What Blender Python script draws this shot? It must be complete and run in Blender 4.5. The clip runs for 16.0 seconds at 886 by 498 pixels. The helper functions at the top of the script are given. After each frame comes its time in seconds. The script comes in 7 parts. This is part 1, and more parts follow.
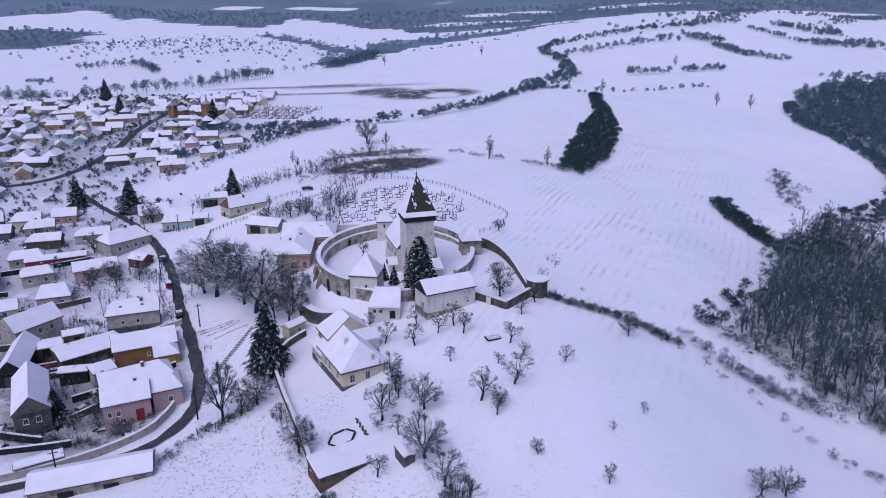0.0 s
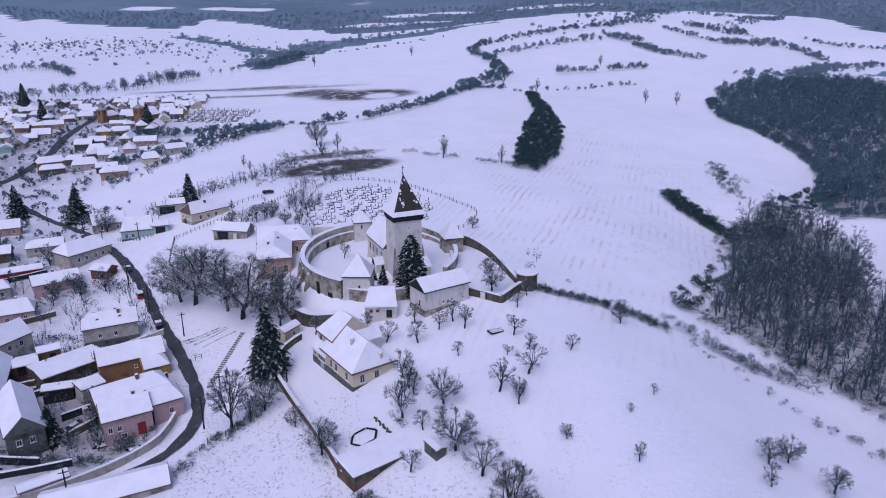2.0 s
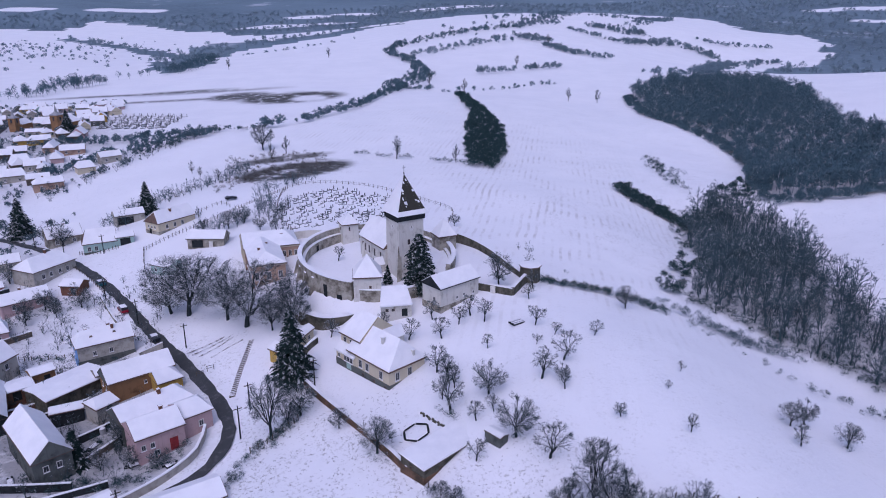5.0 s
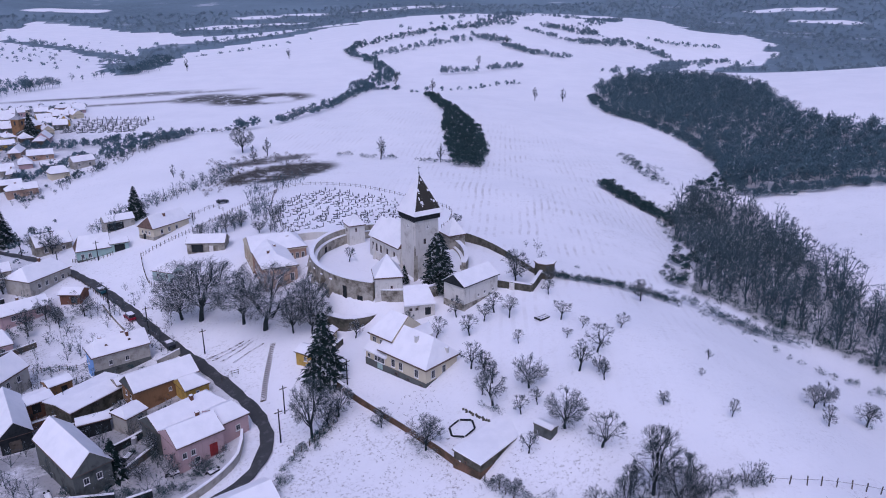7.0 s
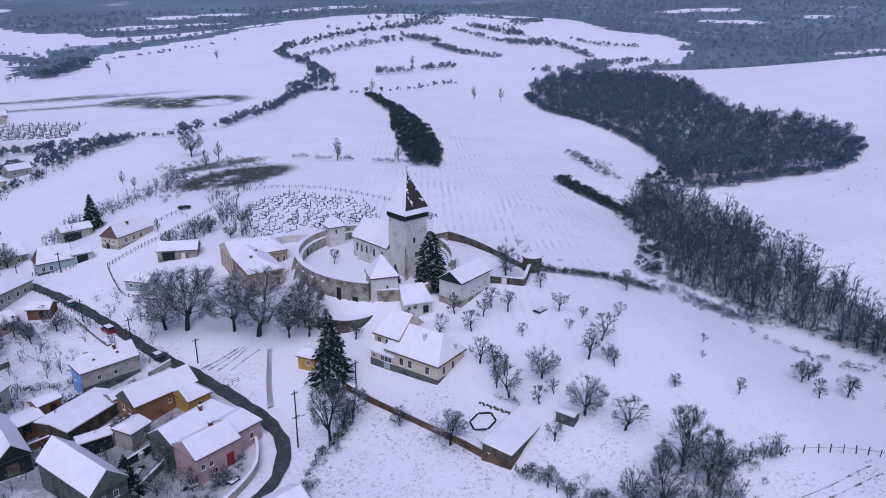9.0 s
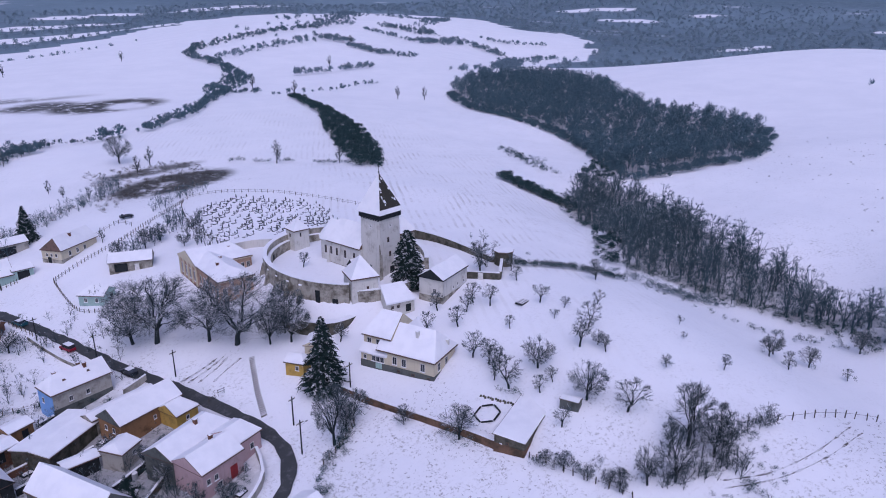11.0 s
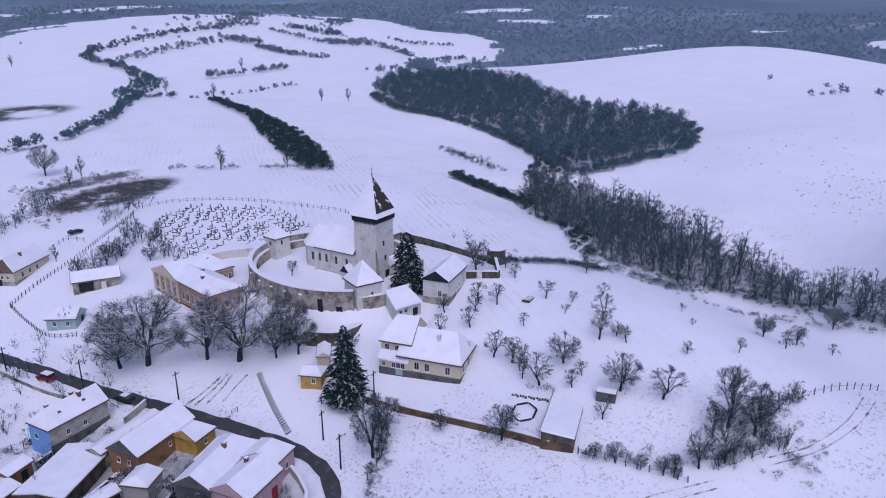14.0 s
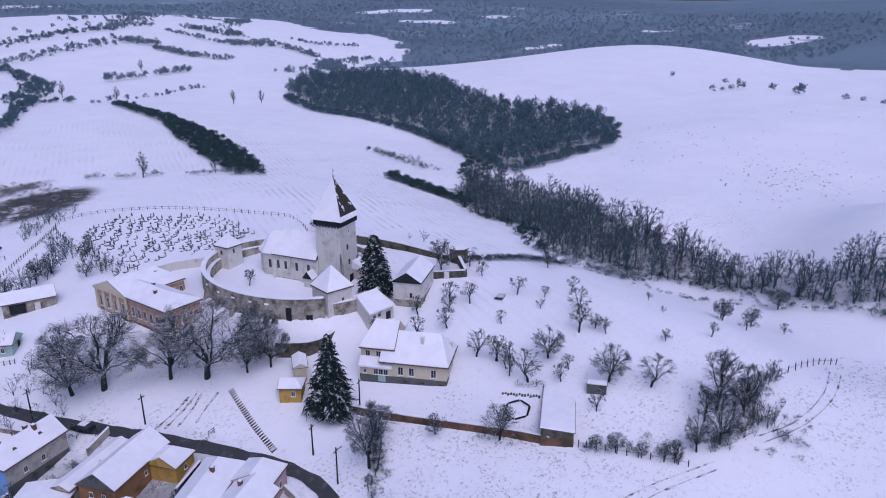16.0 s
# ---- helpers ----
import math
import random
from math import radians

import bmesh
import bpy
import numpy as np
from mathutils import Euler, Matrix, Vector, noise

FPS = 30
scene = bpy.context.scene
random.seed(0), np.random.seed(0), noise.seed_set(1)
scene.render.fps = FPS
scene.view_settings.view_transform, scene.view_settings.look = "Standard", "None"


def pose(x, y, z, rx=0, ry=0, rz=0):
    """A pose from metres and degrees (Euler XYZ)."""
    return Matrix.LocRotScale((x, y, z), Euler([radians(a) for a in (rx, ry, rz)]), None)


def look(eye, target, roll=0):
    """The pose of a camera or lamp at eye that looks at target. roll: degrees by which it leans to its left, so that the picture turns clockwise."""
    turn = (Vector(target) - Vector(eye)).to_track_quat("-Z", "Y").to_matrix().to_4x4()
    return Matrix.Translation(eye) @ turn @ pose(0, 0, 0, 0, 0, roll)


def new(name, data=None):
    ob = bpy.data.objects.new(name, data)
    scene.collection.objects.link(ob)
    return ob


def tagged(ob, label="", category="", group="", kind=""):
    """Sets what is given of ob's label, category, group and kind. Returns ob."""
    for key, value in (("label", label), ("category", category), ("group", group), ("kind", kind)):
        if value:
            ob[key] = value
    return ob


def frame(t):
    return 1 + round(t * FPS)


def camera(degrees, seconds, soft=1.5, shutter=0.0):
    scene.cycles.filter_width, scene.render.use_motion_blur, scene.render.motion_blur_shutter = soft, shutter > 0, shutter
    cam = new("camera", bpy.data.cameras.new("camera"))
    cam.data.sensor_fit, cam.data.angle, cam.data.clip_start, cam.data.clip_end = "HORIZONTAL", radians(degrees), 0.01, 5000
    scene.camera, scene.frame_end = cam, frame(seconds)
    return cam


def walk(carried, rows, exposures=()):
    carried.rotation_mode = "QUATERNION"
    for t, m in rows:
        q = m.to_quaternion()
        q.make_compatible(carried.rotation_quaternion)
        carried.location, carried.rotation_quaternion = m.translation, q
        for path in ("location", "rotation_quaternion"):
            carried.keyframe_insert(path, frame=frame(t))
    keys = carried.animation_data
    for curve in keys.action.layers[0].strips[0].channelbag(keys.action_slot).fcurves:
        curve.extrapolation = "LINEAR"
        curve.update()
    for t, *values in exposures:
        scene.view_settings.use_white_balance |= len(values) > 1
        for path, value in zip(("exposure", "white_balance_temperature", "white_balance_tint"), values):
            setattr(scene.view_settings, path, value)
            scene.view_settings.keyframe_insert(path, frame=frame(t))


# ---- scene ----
cam = camera(65.1, 16.0, soft=1.0)
METRES, EYE, TILT, LEAN, TURN = 125.0, 62.5, -18.75, 0.0, 0.0
ROWS = [
    (0.0, 0.0, 0.0, 0.0, 0.0, 0.0, -0.0),
    (0.5, -0.0312, -0.0041, -0.0012, -1.54, -0.0, 0.53),
    (1.0, -0.0627, -0.0073, -0.0021, -2.97, -0.01, 1.01),
    (1.5, -0.0945, -0.01, -0.0026, -4.58, -0.03, 1.53),
    (2.0, -0.126, -0.0115, -0.003, -6.28, -0.07, 2.11),
    (2.5, -0.1578, -0.0123, -0.0029, -7.96, -0.12, 2.66),
    (3.0, -0.1894, -0.0123, -0.0031, -9.59, -0.18, 3.2),
    (3.5, -0.2209, -0.0116, -0.0028, -11.26, -0.27, 3.79),
    (6.0, -0.3809, 0.0065, 0.0048, -15.56, -0.55, 5.15),
    (6.5, -0.411, 0.0124, 0.0069, -16.73, -0.66, 5.54),
    (7.0, -0.4427, 0.019, 0.0096, -18.01, -0.77, 5.94),
    (7.5, -0.4731, 0.0262, 0.0123, -19.25, -0.88, 6.34),
    (8.0, -0.504, 0.0342, 0.015, -21.53, -1.14, 7.05),
    (10.5, -0.653, 0.0885, 0.0322, -28.58, -2.18, 9.22),
    (11.0, -0.6797, 0.1032, 0.0367, -31.65, -2.69, 10.11),
    (11.5, -0.7063, 0.1198, 0.0422, -33.34, -2.99, 10.58),
    (12.0, -0.7306, 0.1373, 0.0477, -34.15, -3.13, 10.79),
    (12.5, -0.7535, 0.1558, 0.0534, -35.01, -3.3, 11.03),
    (13.0, -0.7754, 0.1754, 0.0595, -36.23, -3.52, 11.39),
    (13.5, -0.7965, 0.1962, 0.0656, -38.0, -3.86, 11.88),
    (14.0, -0.8168, 0.2181, 0.0722, -39.79, -4.22, 12.35),
    (14.5, -0.8355, 0.2405, 0.079, -40.91, -4.45, 12.64),
    (15.0, -0.8522, 0.2633, 0.0854, -42.34, -4.76, 12.98),
    (15.5, -0.8676, 0.2866, 0.0907, -45.26, -5.41, 13.66),
    (16.0, -0.8827, 0.3115, 0.0959, -47.87, -6.02, 14.23),
]
walk(cam, [(t, pose(0, 0, EYE, TILT, LEAN, TURN) @ pose(METRES * x, METRES * y, METRES * z, 90 + pitch, roll, yaw)) for t, x, y, z, yaw, pitch, roll in ROWS],
     exposures=[(0.0, -0.3, 5370, 31), (16.0, -0.3, 5370, 31)])

# ---- sky and light: an even, overcast winter day ----
world = bpy.data.worlds.new("world")
scene.world = world
world.use_nodes = True
wn = world.node_tree
sky = wn.nodes.new("ShaderNodeTexSky")
sky.sky_type = "NISHITA"
sky.sun_disc = False
sky.sun_elevation = radians(58)
sky.sun_rotation = radians(212)
sky.air_density, sky.dust_density, sky.ozone_density = 1.2, 4.0, 1.5
wn.links.new(sky.outputs["Color"], wn.nodes["Background"].inputs["Color"])
wn.nodes["Background"].inputs["Strength"].default_value = 0.135
sun = new("sun", bpy.data.lights.new("sun", "SUN"))
sun.data.energy, sun.data.angle, sun.data.color = 0.75, radians(50), (1.0, 0.96, 0.92)
sun.matrix_world = look((-66, 44, 200), (0, 150, 0))

# ---- materials ----
def base(name, rough=0.8):
    m = bpy.data.materials.new(name)
    m.use_nodes = True
    n = m.node_tree
    b = n.nodes["Principled BSDF"]
    b.inputs["Roughness"].default_value = rough
    b.inputs["Specular IOR Level"].default_value = 0.1
    return m, n, b


def noise_tex(n, scale, detail=4.0, rough=0.6, stretch=None, world_space=True):
    t = n.nodes.new("ShaderNodeTexNoise")
    t.inputs["Scale"].default_value, t.inputs["Detail"].default_value, t.inputs["Roughness"].default_value = scale, detail, rough
    if world_space:
        g = n.nodes.new("ShaderNodeNewGeometry")
        src = g.outputs["Position"]
    else:
        src = n.nodes.new("ShaderNodeTexCoord").outputs["Object"]
    if stretch:
        mp = n.nodes.new("ShaderNodeMapping")
        mp.inputs["Scale"].default_value = stretch
        n.links.new(src, mp.inputs["Vector"])
        src = mp.outputs["Vector"]
    n.links.new(src, t.inputs["Vector"])
    return t.outputs["Fac"]


def ramp(n, fac, lo, hi):
    r = n.nodes.new("ShaderNodeMapRange")
    r.interpolation_type = "SMOOTHSTEP"
    r.inputs["From Min"].default_value, r.inputs["From Max"].default_value = lo, hi
    n.links.new(fac, r.inputs["Value"])
    return r.outputs["Result"]


def mix(n, fac, a, b):
    m = n.nodes.new("ShaderNodeMix")
    m.data_type = "RGBA"
    for sock, v in ((m.inputs["Factor"], fac), (m.inputs["A"], a), (m.inputs["B"], b)):
        if isinstance(v, (int, float)):
            sock.default_value = v
        elif isinstance(v, tuple):
            sock.default_value = (*v, 1)
        else:
            n.links.new(v, sock)
    return m.outputs["Result"]


def times(n, a, b, op="MULTIPLY"):
    m = n.nodes.new("ShaderNodeMath")
    m.operation = op
    m.use_clamp = True
    for sock, v in zip(m.inputs, (a, b)):
        if isinstance(v, (int, float)):
            sock.default_value = v
        else:
            n.links.new(v, sock)
    return m.outputs["Value"]


def bump(n, b, h, strength, dist):
    k = n.nodes.new("ShaderNodeBump")
    k.inputs["Strength"].default_value, k.inputs["Distance"].default_value = strength, dist
    n.links.new(h, k.inputs["Height"])
    n.links.new(k.outputs["Normal"], b.inputs["Normal"])


def worn(name, col, dark, scale=0.6, rough=0.85, amount=(0.45, 0.75), streaks=True, vary=0.0):
    """Paint, plaster or stone with stains in two sizes and run-down streaks."""
    m, n, b = base(name, rough)
    big = ramp(n, noise_tex(n, scale, 5, 0.65), *amount)
    c = mix(n, big, col, dark)
    if streaks:
        c = mix(n, times(n, ramp(n, noise_tex(n, 1.0, 5, 0.7, (2.2, 2.2, 0.18)), 0.52, 0.75), 0.45), c, dark)
    c = mix(n, times(n, noise_tex(n, 9.0, 3), 0.25), c, dark)
    if vary:
        o = n.nodes.new("ShaderNodeObjectInfo")
        h = n.nodes.new("ShaderNodeHueSaturation")
        n.links.new(c, h.inputs["Color"])
        n.links.new(ramp(n, o.outputs["Random"], -1.0 / max(vary, 0.01) * 0.6, 1.0 / max(vary, 0.01)), h.inputs["Value"])
        h.inputs["Value"].default_value = 1
        c = h.outputs["Color"]
    n.links.new(c, b.inputs["Base Color"])
    bump(n, b, noise_tex(n, 6.0, 5), 0.35, 0.05)
    return m


SNOW = (0.80, 0.80, 0.82)


def snow_mat(name="snow"):
    m, n, b = base(name, 0.65)
    c = mix(n, ramp(n, noise_tex(n, 0.35, 4), 0.35, 0.7), SNOW, (0.74, 0.745, 0.77))
    n.links.new(c, b.inputs["Base Color"])
    bump(n, b, noise_tex(n, 1.6, 6, 0.7), 0.3, 0.12)
    return m


def snow_topped(name, col, dark, lo, hi, patch=(0.35, 0.6), scale=3.0, rough=0.85):
    """Wood, bark or needles with snow lying where the surface faces up."""
    m, n, b = base(name, rough)
    c = mix(n, noise_tex(n, scale * 1.7, 4), col, dark)
    g = n.nodes.new("ShaderNodeNewGeometry")
    s = n.nodes.new("ShaderNodeSeparateXYZ")
    n.links.new(g.outputs["Normal"], s.inputs[0])
    up = ramp(n, s.outputs["Z"], lo, hi)
    lie = times(n, up, ramp(n, noise_tex(n, scale, 3), *patch))
    n.links.new(mix(n, lie, c, SNOW), b.inputs["Base Color"])
    return m


def ground_mat():
    """Snow cover with grass coming through, ploughed ground, yard shade and hazed far woods where the land carries
    them.
    """
    m, n, b = base("snow_ground", 0.7)

    def attr(name):
        a = n.nodes.new("ShaderNodeAttribute")
        a.attribute_name = name
        return a.outputs["Fac"]
    c = mix(n, ramp(n, noise_tex(n, 0.035, 5), 0.3, 0.7), (0.80, 0.80, 0.825), (0.755, 0.76, 0.79))
    c = mix(n, times(n, ramp(n, noise_tex(n, 0.45, 6, 0.7), 0.5, 0.8), 0.25), c, (0.66, 0.665, 0.69))
    # thin grass and stalks showing through
    tuft = times(n, attr("grass"), ramp(n, noise_tex(n, 0.16, 4, 0.6), 0.38, 0.62))
    stalk = ramp(n, noise_tex(n, 1.5, 6, 0.75), 0.52, 0.64)
    c = mix(n, times(n, times(n, tuft, stalk), 0.75), c, (0.20, 0.19, 0.16))
    # faint drill rows in the big field
    w = n.nodes.new("ShaderNodeTexWave")
    w.bands_direction = "X"
    w.inputs["Scale"].default_value, w.inputs["Distortion"].default_value, w.inputs["Detail"].default_value = 0.12, 3.0, 3.0
    w.inputs["Detail Scale"].default_value = 0.4
    mp = n.nodes.new("ShaderNodeMapping")
    mp.inputs["Rotation"].default_value = (0, 0, radians(24))
    g = n.nodes.new("ShaderNodeNewGeometry")
    n.links.new(g.outputs["Position"], mp.inputs["Vector"])
    n.links.new(mp.outputs["Vector"], w.inputs["Vector"])
    row = times(n, ramp(n, w.outputs["Fac"], 0.55, 0.95), ramp(n, noise_tex(n, 0.06, 5, 0.7), 0.45, 0.7))
    c = mix(n, times(n, times(n, row, attr("rows")), 0.6), c, (0.42, 0.40, 0.38))
    # bare earth and weeds, and dark ground standing in for shade between yard roofs
    e = mix(n, ramp(n, noise_tex(n, 0.5, 6, 0.7), 0.35, 0.65), (0.045, 0.048, 0.047), (0.10, 0.095, 0.085))
    soil_and_shade = times(n, attr("earth_and_shade"), ramp(n, noise_tex(n, 0.12, 6, 0.7), 0.30, 0.5))
    c = mix(n, soil_and_shade, c, e)
    # leafless woods on the far hills, distance haze painted in as blue-grey
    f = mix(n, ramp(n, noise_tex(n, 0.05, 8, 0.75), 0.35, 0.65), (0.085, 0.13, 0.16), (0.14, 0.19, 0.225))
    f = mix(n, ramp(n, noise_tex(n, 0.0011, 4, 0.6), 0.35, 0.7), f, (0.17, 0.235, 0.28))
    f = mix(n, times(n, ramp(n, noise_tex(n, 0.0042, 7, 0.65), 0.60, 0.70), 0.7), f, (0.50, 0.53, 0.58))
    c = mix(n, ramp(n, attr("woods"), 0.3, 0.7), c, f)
    n.links.new(c, b.inputs["Base Color"])
    bump(n, b, noise_tex(n, 0.9, 7, 0.7), 0.45, 0.25)
    return m


M_SNOW = snow_mat()
M_GROUND = ground_mat()
M_PLASTER = worn("old_lime_plaster", (0.66, 0.645, 0.60), (0.20, 0.18, 0.14), 0.35, amount=(0.5, 0.85))
M_STONE = worn("rubble_wall", (0.46, 0.435, 0.37), (0.11, 0.098, 0.075), 0.45, amount=(0.35, 0.7))
M_STONE_DARK = worn("mossy_stone", (0.145, 0.135, 0.105), (0.042, 0.043, 0.034), 0.5, amount=(0.35, 0.7))
M_BRICK = worn("brick_base", (0.20, 0.10, 0.065), (0.07, 0.05, 0.04), 0.7)
M_CREAM = worn("cream_paint", (0.60, 0.54, 0.40), (0.33, 0.28, 0.2), 0.5, amount=(0.55, 0.9))
M_OCHRE = worn("ochre_paint", (0.30, 0.17, 0.085), (0.12, 0.075, 0.045), 0.5)
M_APRICOT = worn("apricot_paint", (0.44, 0.31, 0.23), (0.20, 0.13, 0.10), 0.45)
M_PINK = worn("pink_paint", (0.50, 0.36, 0.36), (0.26, 0.19, 0.19), 0.5, amount=(0.5, 0.85))
M_BLUE = worn("blue_paint", (0.22, 0.40, 0.72), (0.16, 0.27, 0.46), 0.5, amount=(0.5, 0.85))
M_MINT = worn("mint_paint", (0.36, 0.50, 0.46), (0.2, 0.27, 0.25), 0.5, amount=(0.5, 0.85))
M_BEIGE = worn("beige_paint", (0.44, 0.42, 0.37), (0.2, 0.185, 0.16), 0.5)
M_YELLOW = worn("yellow_paint", (0.50, 0.33, 0.08), (0.25, 0.17, 0.06), 0.5)
M_GREY = worn("grey_render", (0.125, 0.135, 0.125), (0.045, 0.05, 0.048), 0.5)
M_RED = worn("red_sheet", (0.34, 0.045, 0.05), (0.16, 0.03, 0.03), 0.5, rough=0.5)
M_WOOD = worn("weathered_wood", (0.125, 0.105, 0.085), (0.045, 0.04, 0.035), 1.2)
M_DARKWOOD = worn("dark_boards", (0.03, 0.035, 0.038), (0.012, 0.015, 0.017), 1.2)
M_TILE = worn("clay_tile", (0.15, 0.10, 0.08), (0.06, 0.05, 0.045), 1.0)
M_SLATE = snow_topped("mossy_shingle", (0.06, 0.056, 0.046), (0.028, 0.028, 0.025), 0.2, 0.5, (0.66, 0.76), 1.6)
def road_mat():
    """Wet asphalt with slush lying in streaks and patches."""
    m, n, b = base("slushy_asphalt", 0.5)
    c = mix(n, noise_tex(n, 0.5, 5), (0.07, 0.072, 0.072), (0.04, 0.043, 0.046))
    c = mix(n, times(n, ramp(n, noise_tex(n, 0.45, 6, 0.75), 0.5, 0.7), 0.16), c, (0.42, 0.42, 0.43))
    n.links.new(c, b.inputs["Base Color"])
    bump(n, b, noise_tex(n, 2.5, 5), 0.4, 0.05)
    return m


M_ROAD = road_mat()
M_ASPHALT = worn("wet_asphalt", (0.06, 0.062, 0.065), (0.032, 0.034, 0.037), 0.25, rough=0.45, streaks=False)
M_METAL = worn("galvanised_metal", (0.35, 0.36, 0.38), (0.2, 0.2, 0.21), 1.0, rough=0.5)
M_BARK = snow_topped("bark", (0.036, 0.047, 0.05), (0.016, 0.023, 0.026), 0.35, 0.75, (0.35, 0.55), 2.2)
M_TWIG = snow_topped("frosted_twigs", (0.085, 0.112, 0.12), (0.036, 0.052, 0.058), 0.45, 0.85, (0.45, 0.62), 0.8)
M_RUST = snow_topped("rusty_twigs", (0.10, 0.085, 0.07), (0.05, 0.045, 0.04), 0.4, 0.85, (0.45, 0.65), 0.8)
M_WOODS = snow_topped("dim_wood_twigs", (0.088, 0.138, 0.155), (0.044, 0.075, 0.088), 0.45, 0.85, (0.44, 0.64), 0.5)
# paler and bluer than the ravine wood: thin haze put into the twig colour
M_HILLWOOD = snow_topped("hazed_hillside_twigs", (0.10, 0.165, 0.195), (0.058, 0.105, 0.128), 0.6, 0.95, (0.5, 0.75), 0.2)
# far twigs paled and blued: distance haze put into the base colour
M_FARWOODS = snow_topped("hazed_far_twigs", (0.16, 0.225, 0.265), (0.11, 0.165, 0.2), 0.6, 0.95, (0.5, 0.75), 0.35)
# farthest forest, palest of all: its haze is painted into the twigs
M_HAZEWOOD = snow_topped("hazed_hill_twigs", (0.24, 0.315, 0.36), (0.19, 0.255, 0.295), 0.6, 0.95, (0.5, 0.75), 0.2)
M_HEDGE = snow_topped("evergreen_thorn", (0.045, 0.088, 0.09), (0.02, 0.045, 0.048), 0.6, 0.95, (0.5, 0.7), 0.6)
M_NEEDLE = snow_topped("spruce_needles", (0.018, 0.036, 0.033), (0.008, 0.018, 0.018), 0.45, 0.9, (0.52, 0.66), 1.1)
M_GRAVE = worn("grave_stone", (0.12, 0.13, 0.14), (0.05, 0.055, 0.06), 1.2)
M_RUT = worn("rutted_snow", (0.74, 0.745, 0.77), (0.10, 0.09, 0.08), 1.1, amount=(0.42, 0.62), streaks=False)
M_WALLBROWN = worn("red_brown_wall", (0.19, 0.115, 0.075), (0.065, 0.05, 0.035), 0.5, amount=(0.35, 0.7))
M_CAR_DARK, M_CAR_RED, M_CAR_TEAL = (worn(k, c, tuple(v * 0.6 for v in c), 1.0, 0.3, streaks=False) for k, c in
    (("dark_car_paint", (0.03, 0.035, 0.045)), ("red_car_paint", (0.28, 0.025, 0.045)), ("teal_car_paint", (0.03, 0.10, 0.12))))
M_TYRE = worn("tyre", (0.03, 0.03, 0.03), (0.02, 0.02, 0.02), 2.0)


def glass_mat():
    m, n, b = base("window_glass", 0.08)
    c = mix(n, ramp(n, noise_tex(n, 0.7, 2), 0.4, 0.6), (0.03, 0.035, 0.045), (0.07, 0.075, 0.085))
    n.links.new(c, b.inputs["Base Color"])
    b.inputs["Specular IOR Level"].default_value = 0.6
    return m


M_GLASS = glass_mat()
M_FRAME = worn("white_frame", (0.7, 0.69, 0.66), (0.4, 0.38, 0.35), 2.0)
M_FRAME_BROWN = worn("brown_frame", (0.14, 0.09, 0.06), (0.07, 0.05, 0.04), 2.0)

# ---- lie of the land: broad rises and dips (x, y, radius, height) ----
KNOLLS = [
    (100, 100, 28, -13.6), (20, 160, 28, 3.6), (120, 200, 28, -14.3), (-20, 240, 28, 0.4),
    (20, 100, 28, 7.5), (-20, 180, 28, 4.6), (-120, 120, 28, 7.8), (60, 40, 28, -10.9),
    (60, 220, 28, 2.5), (80, 140, 28, -4.7), (-100, 60, 28, 3.7), (-60, 260, 28, 2.7),
    (-40, 60, 28, 3.4), (60, 80, 28, -5.4), (120, 260, 28, -1.4), (-120, 280, 28, -5.2),
    (20, 260, 28, 3.1), (-80, 80, 28, 0.8), (20, 40, 28, 8.9), (120, 60, 28, 18.1),
    (-20, 40, 28, -12.1), (-20, 100, 28, -2.1), (-100, 180, 28, -1.6),
]
SLOPES = [
    (-120, 120, 60, -17.4), (-200, 280, 60, -7.3), (-80, 0, 60, -8.8), (200, 320, 60, -11.0),
    (0, 400, 60, 4.8), (240, 480, 60, -8.9), (120, 480, 60, 4.2), (-160, 360, 60, -2.3),
    (200, 120, 60, -4.1), (280, 160, 60, 7.6), (240, 240, 60, -3.1),
]
RIDGES = [
    (450, 1200, 350, 64.5), (640, 400, 160, 17.8), (640, 880, 160, -2.5), (480, 0, 160, 11.7),
    (-600, 900, 350, -8.0), (0, 720, 160, 1.4), (1050, 900, 350, -7.3), (-400, 320, 160, -5.7),
    (640, 640, 160, 2.0), (80, 960, 160, 4.1), (-240, 880, 160, -4.0), (320, 720, 160, -10.8),
    (640, 960, 160, -28.2), (1050, 300, 350, -2.4), (150, 1400, 230, -19.6), (-150, 1300, 200, -28.1),
    (600, 560, 130, -1.4), (760, 430, 130, 20.4), (780, 620, 130, -13.0), (900, 520, 150, 8.1),
    (560, 800, 150, -9.2), (760, 900, 200, -6.6), (460, 1650, 300, 7.0), (900, 300, 130, -11.9),
]
FLOOR = -3.0
BUMPS = np.array(KNOLLS + SLOPES + RIDGES, float)


